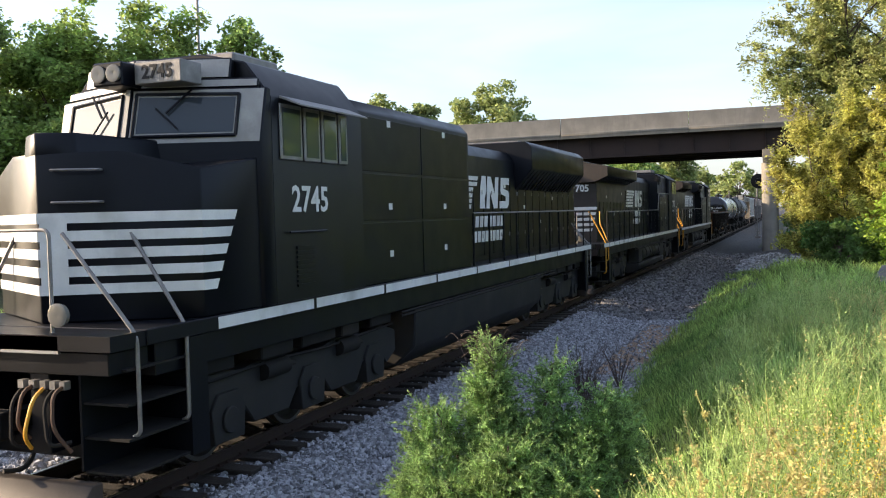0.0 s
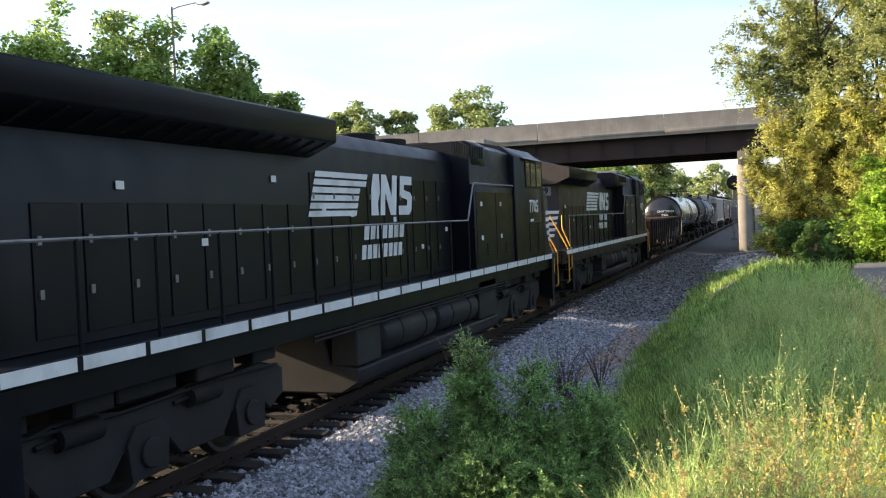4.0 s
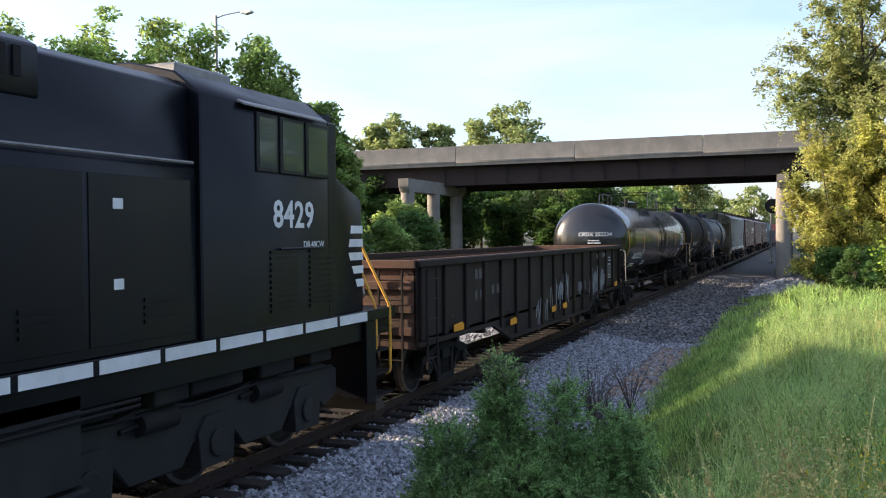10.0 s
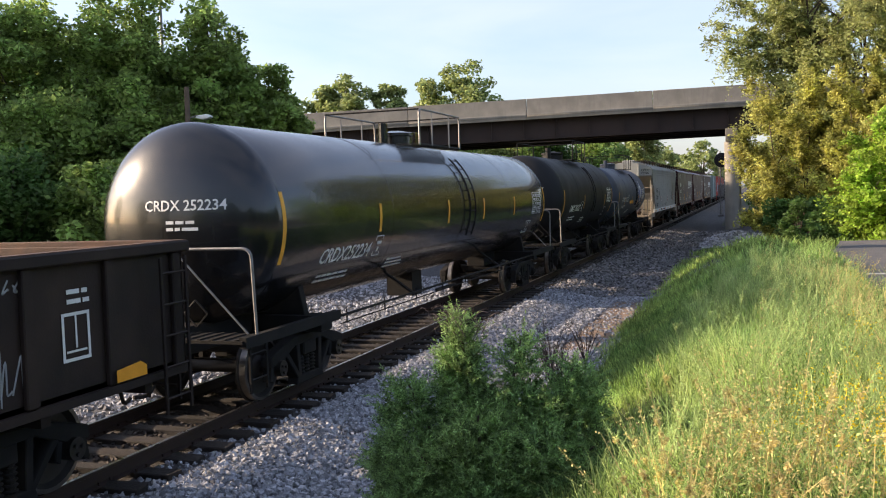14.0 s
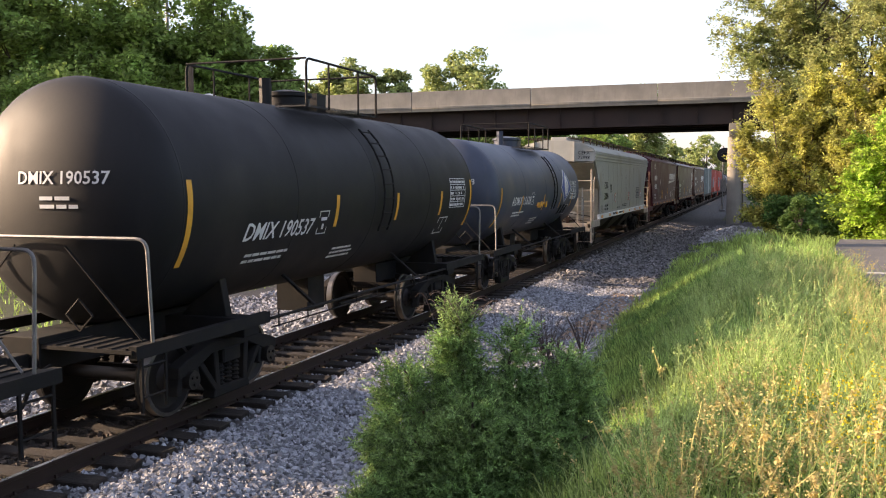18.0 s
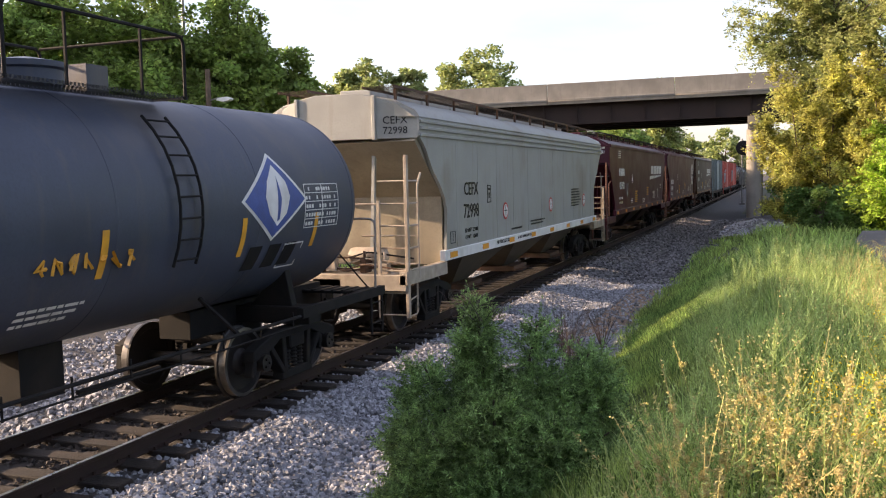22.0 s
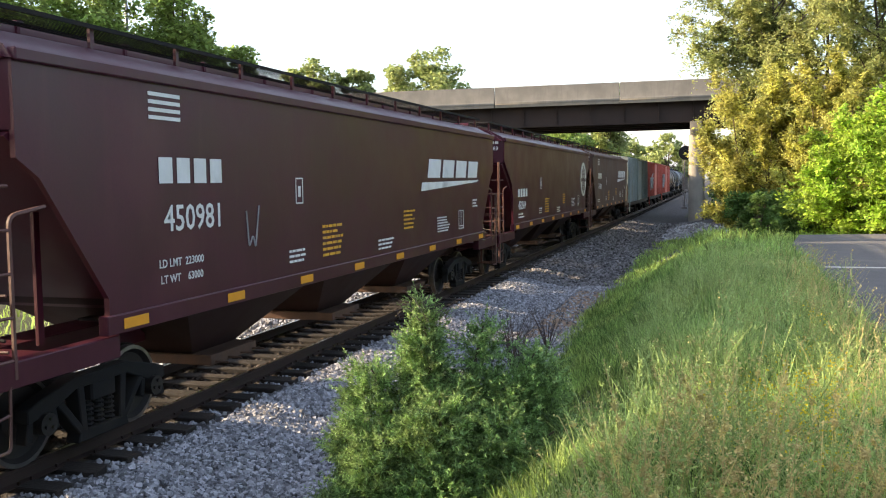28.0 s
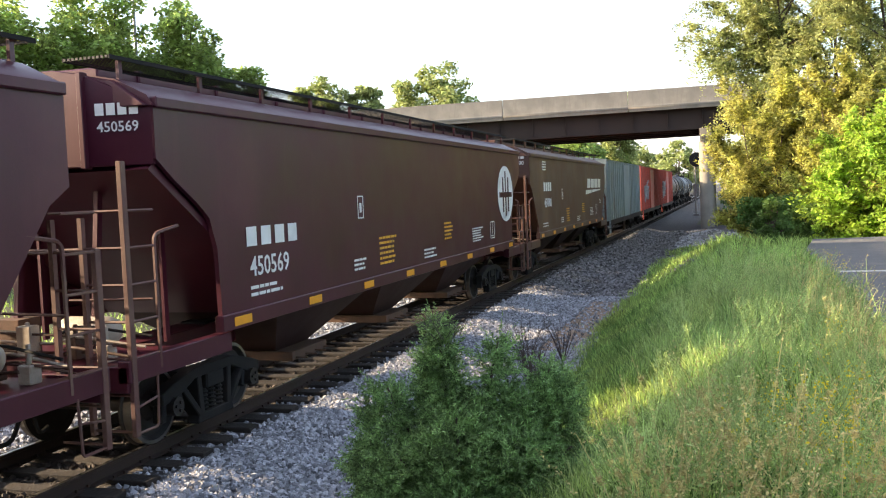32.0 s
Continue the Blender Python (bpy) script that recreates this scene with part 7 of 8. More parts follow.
            part("brake_valve", bm, (M_LADDER_PALE, M_RUST)[k % 2], c, "dusty brake valve", 0.012)
        for k in range(3):
            bm = bmesh.new()
            za = 1.24 + 0.10 * k
            tube(bm, bend([(1.45, y + d * (0.3 + 0.12 * k), za), (0.6, y + d * (0.25 + 0.1 * k), za + 0.12), (0.2, y + d * 0.5, za), (-0.7, y + d * (0.3 + 0.1 * k), za + 0.05)], 0.12), 0.017, 6)
            part("brake_pipe", bm, (M_RUST, M_LADDER_PALE, M_UNDER)[k], c, "bent brake pipe")
        for z_ in (1.55, 2.05):
            bm = bmesh.new()
            cyl(bm, (-1.5, y + d * 0.07, z_), (-0.98, y + d * 0.07, z_), 0.016, 5)
            cyl(bm, (0.55, y + d * 0.36, z_ - 0.2), (1.52, y + d * 0.50, z_ - 0.2), 0.016, 5)
            part("cross_bar", bm, lm, c)
        bm = bmesh.new()
        lathe(bm, [(0, 0.25), (0.03, 0.27), (0.06, 0.25)], (-0.55, y + d * 0.10, 1.75), (0, 1, 0), 18)
        part("brake_wheel", bm, lm, c, "round hand-brake wheel")
        coupler(c, y + d * 0.05, -d)
        freight_truck(c, y + d * 2.25)
    # three discharge bays
    for k in range(3):
        yc = L * (0.285 + 0.215 * k)
        bm = bmesh.new()
        top = [bm.verts.new(p) for p in ((-1.48, yc - 1.98, zb - 0.05), (1.48, yc - 1.98, zb - 0.05), (1.48, yc + 1.98, zb - 0.05), (-1.48, yc + 1.98, zb - 0.05))]
        low = [bm.verts.new(p) for p in ((-0.62, yc - 0.55, 0.50), (0.62, yc - 0.55, 0.50), (0.62, yc + 0.55, 0.50), (-0.62, yc + 0.55, 0.50))]
        for i in range(4):
            bm.faces.new((top[i], top[(i + 1) % 4], low[(i + 1) % 4], low[i]))
        bm.faces.new(low[::-1])
        bm.faces.new(top)
        # shade below the body is put into the bay's paint colour
        part("hopper_bay", bm, M_BAYSHADE if pale else M_DARKMAROON, c, "shade-darkened, dirt-streaked sloping discharge bay")
        bm = bmesh.new()
        box(bm, -0.95, 0.95, yc - 0.62, yc + 0.62, 0.36, 0.50)
        for q in (-0.5, -0.17, 0.17, 0.5):
            cyl(bm, (-1.15, yc + q, 0.40), (1.15, yc + q, 0.40), 0.02, 5)
        part("outlet_gate", bm, M_RUST, c, "rusty sliding outlet gate", 0.01)
    bm = bmesh.new()
    box(bm, -0.2, 0.2, 3.5, L - 3.5, 0.95, 1.15)
    part("center_sill", bm, M_UNDER, c)
    xs = 1.566
    rg = random.Random(int(start))
    n_ref = 8
    for k in range(n_ref):
        y = e0 + 1.35 + k * (e1 - e0 - 3.1) / (n_ref - 1)
        mark("reflector", [rect(0, 0, 0.42, 0.11)], M_ORANGE, c, 1.603, y, zb - 0.16, label="orange reflector strip")
    if pale:
        letters("CEFX", 0.38, M_BLACK, c, xs, 3.46, 2.61, name="owner_code", thick=0.01)
        letters(number, 0.40, M_BLACK, c, xs, 3.46, 2.16, name="number", thick=0.01)
        turn = math.degrees(math.atan2(0.16, 0.77))
        letters("CEFX", 0.19, M_BLACK, c, 1.14, e0 - 0.086, 3.88, (90, 0, turn), "end_owner_code", thick=0.0)
        letters(number, 0.18, M_BLACK, c, 1.14, e0 - 0.086, 3.70, (90, 0, turn), "end_number", thick=0.0)
        for yy in (5.92, 10.36, 14.9):
            for rr, mm, off in ((0.20, M_REDPAINT, 0), (0.155, M_WHITE, 0.004)):
                mark("round_notice", [[(rr * math.cos(a * math.pi / 12), rr * math.sin(a * math.pi / 12)) for a in range(24)]], mm, c, xs + off, yy, 2.07, label="round red-rimmed notice")
            mark("round_notice_bars", [rect(-0.012, -0.13, 0.012, 0.13), rect(-0.12, 0.0, 0.12, 0.02)], M_BLACK, c, xs + 0.008, yy, 2.07)
        letters("LD LMT  223400", 0.12, M_BLACK, c, xs, 3.45, 1.78, name="load_limit", thick=0.005)
        letters("LT WT    62600", 0.12, M_BLACK, c, xs, 3.45, 1.64, name="light_weight", thick=0.005)
        mark("small_print", small_print(rg, 1.5, 7, 0.055), M_BLACK, c, xs, 13.0, 2.42)
        mark("small_print", small_print(rg, 1.0, 1, 0.06), M_BLACK, c, xs, 6.4, 1.60)
        mark("small_print", small_print(rg, 1.6, 2, 0.05), M_BLACK, c, xs, 8.2, 1.70)
        mark("data_box", [rect(0, 0, 0.26, 0.02), rect(0, 0.36, 0.26, 0.38), rect(0, 0, 0.02, 0.38), rect(0.24, 0, 0.26, 0.38), rect(0.09, 0.1, 0.17, 0.22), rect(0.05, 0.27, 0.21, 0.31)], M_BLACK, c, xs, 4.55, 2.30)
        mark("plate_box", [rect(0, 0, 0.3, 0.015), rect(0, 0.22, 0.3, 0.235), rect(0, 0, 0.015, 0.235), rect(0.285, 0, 0.3, 0.235), rect(0.14, 0.05, 0.155, 0.2)], M_BLACK, c, xs, 2.15, 1.58)
        letters("ARI THROUGH SILL", 0.12, M_BLACK, c, 1.604, 5.6, zb - 0.09, name="sill_writing", thick=0.01)
        letters("DO NOT HAMMER ON CAR", 0.10, M_BLACK, c, 1.604, 7.45, zb - 0.09, name="sill_writing", thick=0.0)
    else:
        first = number != "450569"
        oy, oz, ny, nz = (2.75, 2.82, 3.45, 2.41) if first else (2.45, 2.28, 3.05, 2.00)
        mark("owner_code", [rect(k * (0.35 if first else 0.38), 0, k * (0.35 if first else 0.38) + 0.26, 0.29 if first else 0.25) for k in range(4)], M_WHITE, c, xs, oy, oz, label="white owner code bars")
        letters(number, 0.42 if first else 0.36, M_WHITE, c, xs, ny, nz, name="number", thick=0.008)
        turn = math.degrees(math.atan2(0.16, 0.77))
        letters(number, 0.16, M_WHITE, c, 1.16, e0 - 0.084, 3.72, (90, 0, turn), "end_number", thick=0.01)
        mark("owner_code", [rect(k * 0.13 - 0.25, 0, k * 0.13 - 0.15, 0.13) for k in range(4)], M_WHITE, c, 1.16, e0 - 0.084, 3.85, (90, 0, turn))
        if kind == "swoosh":
            big = [rect(k * 1.06, 0, k * 1.06 + 0.88, 0.40, 0.3) for k in range(4)] + [[(-0.45, -0.28), (-0.38, -0.10), (4.25, -0.06), (4.0, -0.11)]]
            mark("owner_emblem", big, M_WHITE, c, xs, 12.35, 2.88, label="white slanted emblem blocks over a wedge")
            mark("small_bars", [rect(0, k * 0.085, 0.6, k * 0.085 + 0.042) for k in range(4)], M_WHITE, c, xs, 2.6, 3.52, label="white stripe mark")
        else:
            circ = [[(0.86 * math.cos(a * math.pi / 16), 0.76 * math.sin(a * math.pi / 16)) for a in range(32)]]
            mark("owner_emblem", circ, M_WHITE, c, xs, 16.47, 2.80, label="white round emblem")
            cross = [rect(-0.70, -0.10, 0.70, 0.04), rect(-0.06, -0.62, 0.06, 0.62), rect(-0.36, -0.5, -0.22, 0.45), rect(0.22, -0.5, 0.36, 0.45)]
            mark("owner_emblem_cross", cross, m, c, xs + 0.006, 16.47, 2.80)
        if number == "450981":
            letters("LD LMT  223000", 0.13, M_WHITE, c, xs, 3.15, 1.92, name="load_limit", thick=0.01)
            letters("LT WT    63000", 0.13, M_WHITE, c, xs, 3.15, 1.74, name="light_weight", thick=0.01)
            bm = bmesh.new()
            tube(bm, bend([(0, 0, 0.5), (0, 0.05, 0.02), (0, 0.16, 0.18), (0, 0.22, 0.0), (0, 0.34, 0.56)], 0.05), 0.014, 4)
            part("graffiti", bm, M_GRAFFITI, c, "white chalk scrawl", at=pose(xs, 4.65, 1.95))
        else:
            mark("small_print", small_print(rg, 0.95, 2, 0.06), M_WHITE, c, xs, 2.5, 1.72)
        mark("data_box", [rect(0, 0, 0.24, 0.02), rect(0, 0.36, 0.24, 0.38), rect(0, 0, 0.02, 0.38), rect(0.22, 0, 0.24, 0.38), rect(0.08, 0.1, 0.16, 0.26)], M_WHITE, c, xs, 6.1, 2.50)
        mark("warning_print", small_print(rg, 0.85, 6, 0.06), M_YELLOW, c, xs, 7.0, 2.10, label="yellow warning lines")
        mark("warning_print", small_print(rg, 0.7, 5, 0.055), M_YELLOW, c, xs, 10.8, 2.2, label="yellow warning lines")
        mark("small_print", small_print(rg, 0.6, 3, 0.05), M_WHITE, c, xs, e0 + 5.2, 1.80)
        mark("small_print", small_print(rg, 1.0, 6, 0.04), M_WHITE, c, xs, 13.0, 1.98)
        mark("small_print", small_print(rg, 0.5, 3, 0.05), M_WHITE, c, xs, e1 - 2.2, 2.3)
        mark("small_print", small_print(rg, 0.8, 3, 0.05), M_WHITE, c, xs, 9.4, 1.72)
        mark("data_box", [rect(0, 0, 0.42, 0.02), rect(0, 0.42, 0.42, 0.44), rect(0, 0.02, 0.02, 0.42), rect(0.40, 0.02, 0.42, 0.42), rect(0.2, 0.1, 0.215, 0.42), rect(0.06, 0.06, 0.36, 0.08)], M_WHITE, c, xs, 14.7, 1.66, label="white outlined data box")
    return c


def boxcar(start, L, m, label, art):
    c = car("boxcar", label, "freight car", start, "freight cars of the train")
    bm = bmesh.new()
    box(bm, -1.5, 1.5, 0.3, L - 0.3, 1.1, 4.3)
    prism(bm, [(-1.55, 4.3), (1.55, 4.3), (0, 4.5)], "y", 0.28, L - 0.28)
    body = part("body", bm, m, c, "ribbed steel body", 0.01)
    for s in (-1, 1):
        for k in range(20):
            y = 0.4 + k * (L - 0.8) / 19
            bm = bmesh.new()
            box(bm, *sorted((s * 1.5, s * 1.555)), y - 0.07, y + 0.07, 1.15, 4.25)
            part("side_rib", bm, m, body, "", 0.01)
        bm = bmesh.new()
        box(bm, *sorted((s * 1.5, s * 1.59)), L / 2 - 1.5, L / 2 + 1.5, 1.15, 4.15)
        part("sliding_door", bm, m, body, "wide sliding door", 0.01)
        bm = bmesh.new()
        box(bm, *sorted((s * 1.4, s * 1.56)), 0.3, L - 0.3, 0.9, 1.15)
        part("side_sill", bm, M_GONDOLA, body)
        ladder(c, s * 1.58, 0.6, 0.5, 4.2, 0.42, m)
    if art:
        rg = random.Random(int(start))
        for k in range(10):
            bm = bmesh.new()
            tube(bm, bend([(0, rg.uniform(0, 4), rg.uniform(0, 1.6)) for _ in range(4)], 0.3), 0.05, 4)
            part("graffiti", bm, M_GRAFFITI, c, "pale sprayed scrawl", at=pose(1.57, 2.0, 1.7))
    coupler(c, 0.2, -1)
    coupler(c, L - 0.2, 1)
    bm = bmesh.new()
    box(bm, -0.25, 0.25, 0.1, L - 0.1, 0.76, 1.12)
    part("center_sill", bm, M_UNDER, c)
    freight_truck(c, 2.3)
    freight_truck(c, L - 2.3)
    return c


gondola(74.6, 17.1)
tank_car(92.95, 18.1, 1.15, 17.1, 1.42, M_TANKGLOSS, "glossy black tank wagon with yellow reflective stripes", "CRDX 252234", "CRDX 252234", "gloss")
tank_car(112.0, 12.6, 0.95, 11.65, 1.44, M_TANKDULL, "dull black tank wagon with yellow reflective stripes", "DMIX 190537", "DMIX 190537", "dull")
tank_car(125.3, 12.4, 0.95, 11.45, 1.37, M_TANKBLUE, "faded blue-grey tank wagon with a leaf emblem", "ADMX 15628", "ADMX 15628", "blue")
hopper(138.4, 18.7, M_PALE, "pale grey-green covered hopper wagon with a grating walk on its roof", "pale", "72998")
hopper(157.6, 18.6, M_MAROON, "maroon covered hopper wagon with a white slanted emblem", "swoosh", "450981")
hopper(176.5, 18.7, M_MAROON, "maroon covered hopper wagon with a white round emblem", "round", "450569")
hopper(195.6, 18.6, M_BROWN, "brown covered hopper wagon in faded paint", "swoosh", "451000")
boxcar(214.7, 17.8, M_GREYBOX, "grey-blue ribbed boxcar far down the train", False)
boxcar(233.2, 17.8, M_REDBOX, "faded red boxcar with pale graffiti", True)
boxcar(251.6, 17.8, M_REDBOX, "faded red boxcar with pale graffiti", True)
tank_car(270.0, 14.0, 0.95, 13.05, 1.45, M_BROWN, "brown tank wagon far down the train", "UTLX 64021", "64021", "dull")
tank_car(284.7, 14.0, 0.95, 13.05, 1.45, M_TANKDULL, "dull black tank wagon far down the train", "UTLX 64022", "64022", "dull")
tank_car(299.4, 14.0, 0.95, 13.05, 1.45, M_TANKBLUE, "blue-grey tank wagon far down the train", "UTLX 64023", "64023", "dull")
tank_car(314.1, 14.0, 0.95, 13.05, 1.45, M_TANKDULL, "dull black tank wagon far down the train", "UTLX 64024", "64024", "dull")


# ---- stones, ties, grass and weeds ----
def scatter(name, label, n, xr, yr, size, seed, material, sink=0.3):
    rng = np.random.default_rng(seed)
    x = rng.uniform(*xr, n)
    y = yr[0] + (yr[1] - yr[0]) * rng.uniform(0, 1, n) ** 1.5
    keep = ~((x > 3.55) & (y > 18) & (y < 26)) | (rng.uniform(0, 1, n) < 0.12)
    x, y = x[keep], y[keep]
    z = ground_z(x, y) + rng.uniform(-sink, 0.5, len(x)) * size[0]
    v, f = rubble(rng, np.stack([x, y, z], 1), *size)
    return tagged(new(name, raw_mesh(name, v, f, material)), label, "ballast", kind="stuff")


scatter("ballast_stones", "loose grey ballast stones between the tie ends", 5000, (0.85, 1.42), (3.5, 40), (0.035, 0.06), 6, M_STONE, 1.5)
scatter("ballast_stones", "loose grey ballast stones on the track shoulder", 62000, (1.40, 4.9), (3.5, 28), (0.036, 0.070), 1, M_STONE)
scatter("ballast_stones", "oily brown ballast stones between the rails", 8000, (-0.66, 0.66), (3.0, 34), (0.04, 0.07), 2, M_OILSTONE, 1.2)
scatter("ballast_stones", "loose grey ballast stones beyond the far rail", 16000, (-6.2, -0.9), (4, 34), (0.045, 0.085), 3, M_STONE)
# darker stones carry the shade that lies on the far ballast
scatter("ballast_stones", "cinders and ballast darkened for shade farther along the track", 26000, (1.0, 6.5), (27, 66), (0.05, 0.11), 5, M_SHADE_CINDER)
scatter("ballast_stones", "loose grey ballast stones behind the viewpoint", 9000, (1.4, 4.8), (-9, 3.5), (0.05, 0.1), 9, M_STONE)
scatter("stone_heap", "heap of grey stones by the bridge pier", 2600, (4.7, 8.0), (47, 57), (0.08, 0.2), 4, M_STONE)


def blade_field(name, label, n, xr, yr, height, width, material, seed, keep=None, power=1.0, lean=0.35):
    rng = np.random.default_rng(seed)
    x = rng.uniform(*xr, n)
    y = yr[0] + (yr[1] - yr[0]) * rng.uniform(0, 1, n) ** power
    if keep is not None:
        k = keep(x, y, rng)
        x, y = x[k], y[k]
    n = len(x)
    z = ground_z(x, y) - 0.02
    h = height * rng.uniform(0.45, 1.25, n) * (0.75 + 0.35 * wave(x, y, 1.3, 2.0).clip(-1, 1))
    a = rng.uniform(0, 2 * math.pi, n)
    w = width * rng.uniform(0.6, 1.4, n)
    bx, by = rng.normal(0, lean, n) * h, rng.normal(0, lean, n) * h
    o = np.stack([x, y, z], 1)
    dw = np.stack([np.cos(a) * w, np.sin(a) * w, 0 * a], 1)
    mid = o + np.stack([bx * 0.35, by * 0.35, h * 0.6], 1)
    tip = o + np.stack([bx, by, h * (1 - 0.3 * lean)], 1)
    v = np.stack([o - dw, o + dw, mid + dw * 0.75, mid - dw * 0.75, tip + dw * 0.1, tip - dw * 0.1], 1).reshape(-1, 3)
    k = 6 * np.arange(n)[:, None]
    f = np.concatenate([k + np.array([0, 1, 2, 3]), k + np.array([3, 2, 4, 5])], 0)
    return tagged(new(name, raw_mesh(name, v, f, material)), label, "grass", kind="stuff")


def bank(x, y, rng):
    e = 4.75 + 0.25 * wave(x * 0, y, 0.9, 0.5) + rng.normal(0, 0.12, len(x))
    return (x > e) & ~((x > 9.2) & (y < 30.5)) & ~((y > 46) & (x < 8.3))


def tufts(name, label, n, xr, yr, height, width, material, seed, power=1.4, blades=16, spread=0.07, taller=0.0):
    """Grass in tufts: arching blades that lean out from each tuft's middle."""
    rng = np.random.default_rng(seed)
    cx_, cy_ = rng.uniform(*xr, n), yr[0] + (yr[1] - yr[0]) * rng.uniform(0, 1, n) ** power
    k = bank(cx_, cy_, rng)
    cx_, cy_ = cx_[k], cy_[k]
    n = len(cx_)
    th = height * rng.uniform(0.6, 1.3, n) * (0.85 + 0.3 * wave(cx_, cy_, 0.9, 2.0).clip(-1, 1)) * (1 + taller * smooth01((cx_ - 6.0) / 1.6))
    bx = rng.normal(0, spread, (n, blades))
    by = rng.normal(0, spread, (n, blades))
    x, y = (cx_[:, None] + bx).ravel(), (cy_[:, None] + by).ravel()
    h = (th[:, None] * rng.uniform(0.5, 1.15, (n, blades))).ravel()
    ox, oy = (bx / spread * 0.22).ravel() * h + rng.normal(0, 0.16, len(x)) * h, (by / spread * 0.22).ravel() * h + rng.normal(0, 0.16, len(x)) * h
    o = np.stack([x, y, ground_z(x, y) - 0.02], 1)
    a = rng.uniform(0, 2 * math.pi, len(x))
    w = width * rng.uniform(0.6, 1.4, len(x))
    dw = np.stack([np.cos(a) * w, np.sin(a) * w, 0 * a], 1)
    rows_ = []
    for u, ww in ((0, 1.0), (0.5, 0.85), (0.82, 0.5), (1.0, 0.08)):
        p = o + np.stack([ox * u * u, oy * u * u, h * (u - 0.28 * u ** 3)], 1)
        rows_ += [p - dw * ww, p + dw * ww]
    v = np.stack(rows_, 1).reshape(-1, 3)
    k = 8 * np.arange(len(x))[:, None]
    f = np.concatenate([k + np.array(q) for q in ((0, 1, 3, 2), (2, 3, 5, 4), (4, 5, 7, 6))], 0)
    return tagged(new(name, raw_mesh(name, v, f, material)), label, "grass", kind="stuff")


def stalks(name, label, n, xr, yr, height, mats, seed, branches=10, heads=50, head_size=0.012, head_from=0.45, spray=0.16, power=1.2, keep=None):
    """Standing weed stalks with side shoots, and small leaves, buds or seeds strung along them."""
    rng = np.random.default_rng(seed)
    x, y = rng.uniform(*xr, n), yr[0] + (yr[1] - yr[0]) * rng.uniform(0, 1, n) ** power
    k = bank(x, y, rng) if keep is None else keep(x, y, rng)
    x, y = x[k], y[k]
    n = len(x)
    h = height * rng.uniform(0.55, 1.2, n)
    o = np.stack([x, y, ground_z(x, y) - 0.03], 1)
    lean = np.stack([rng.normal(0.03, 0.17, n), rng.normal(0, 0.17, n), np.ones(n)], 1)

    def along(i, u):
        c = o[i] + lean[i] * (h[i] * u)[..., None]
        c[..., :2] += (lean[i][..., :2] * (h[i] * u * u)[..., None]) * 0.7
        return c

    def strip(p, q, w0, w1):
        a = rng.uniform(0, 2 * math.pi, len(p))
        d = np.stack([np.cos(a), np.sin(a), 0 * a], 1)
        return np.stack([p - d * w0, p + d * w0, q + d * w1, q - d * w1], 1).reshape(-1, 3)

    i = np.arange(n)
    vs = [strip(along(i, np.full(n, u0)), along(i, np.full(n, u1)), 0.0042 - 0.0024 * u0, 0.0042 - 0.0024 * u1) for u0, u1 in ((0, 0.3), (0.3, 0.6), (0.6, 0.85), (0.85, 1.0))]
    tips = [(i, np.full(n, 1.0), np.zeros((n, 3)))]
    for _ in range(branches):
        u = rng.uniform(0.3, 0.95, n)
        p = along(i, u)
        a, ln = rng.uniform(0, 2 * math.pi, n), h * spray * rng.uniform(0.4, 1.3, n)
        e = np.stack([np.cos(a) * ln * 0.6, np.sin(a) * ln * 0.6, ln * 0.8], 1)
        vs.append(strip(p, p + e, 0.0018, 0.001))
        tips.append((i, u, e))
    v = np.concatenate(vs)
    ob = tagged(new(name, raw_mesh(name, v, np.arange(len(v)).reshape(-1, 4), mats[0])), label, "weeds", kind="stuff")
    pts = []
    for _ in range(heads):
        ti, tu, te = tips[rng.integers(0, len(tips))]
        if te.any():
            pts.append(along(ti, tu) + te * rng.uniform(0.2, 1.05, (n, 1)) + rng.normal(0, 0.008, (n, 3)))
        else:
            pts.append(along(ti, rng.uniform(head_from, 1.02, n)) + rng.normal(0, 0.009, (n, 3)))
    v, f = leaf_quads(rng, np.concatenate(pts), 0.6, head_size, 2.2)
    tagged(share("seed_head", raw_mesh("seed_head", v, f, mats[1]), ob), kind="stuff")
    return ob


tufts("grass", "lush green grass on the bank", 8200, (4.5, 9.4), (1.5, 25), 0.27, 0.0040, L_GRASS, 21, 1.35, 17, 0.075, 0.45)
tufts("dark_grass", "darker blue-green tufts in the grass", 1700, (4.8, 9.2), (2.5, 20), 0.30, 0.0055, L_DARK, 28, 1.3, 14, 0.06, 0.4)
tufts("tall_grass", "tall yellow-green grass near the road", 1400, (6.3, 8.9), (2.8, 18), 0.46, 0.0032, L_WEED, 23, 1.25, 14, 0.09, 0.2)
blade_field("grass", "green grass around the viewpoint", 22000, (4.5, 9.3), (-9, 1.5), 0.24, 0.006, L_GRASS, 30, bank)
tufts("grass", "lush green grass farther along the bank", 2600, (4.5, 11.5), (20, 47), 0.38, 0.012, L_GRASS, 22, 1.0, 14, 0.12, 0.3)
stalks("weeds", "dense feathery weed stalks near the road", 850, (6.7, 8.85), (3.6, 19), 0.66, (L_WEED, L_WEED), 27, 9, 60, 0.0075, 0.3, 0.17, 1.2)
stalks("flowering_weeds", "weeds with small yellow flowers", 26, (7.35, 8.2), (4.8, 6.6), 0.66, (L_WEED, L_FLOWER), 31, 7, 26, 0.010, 0.6, 0.15, 1.0)
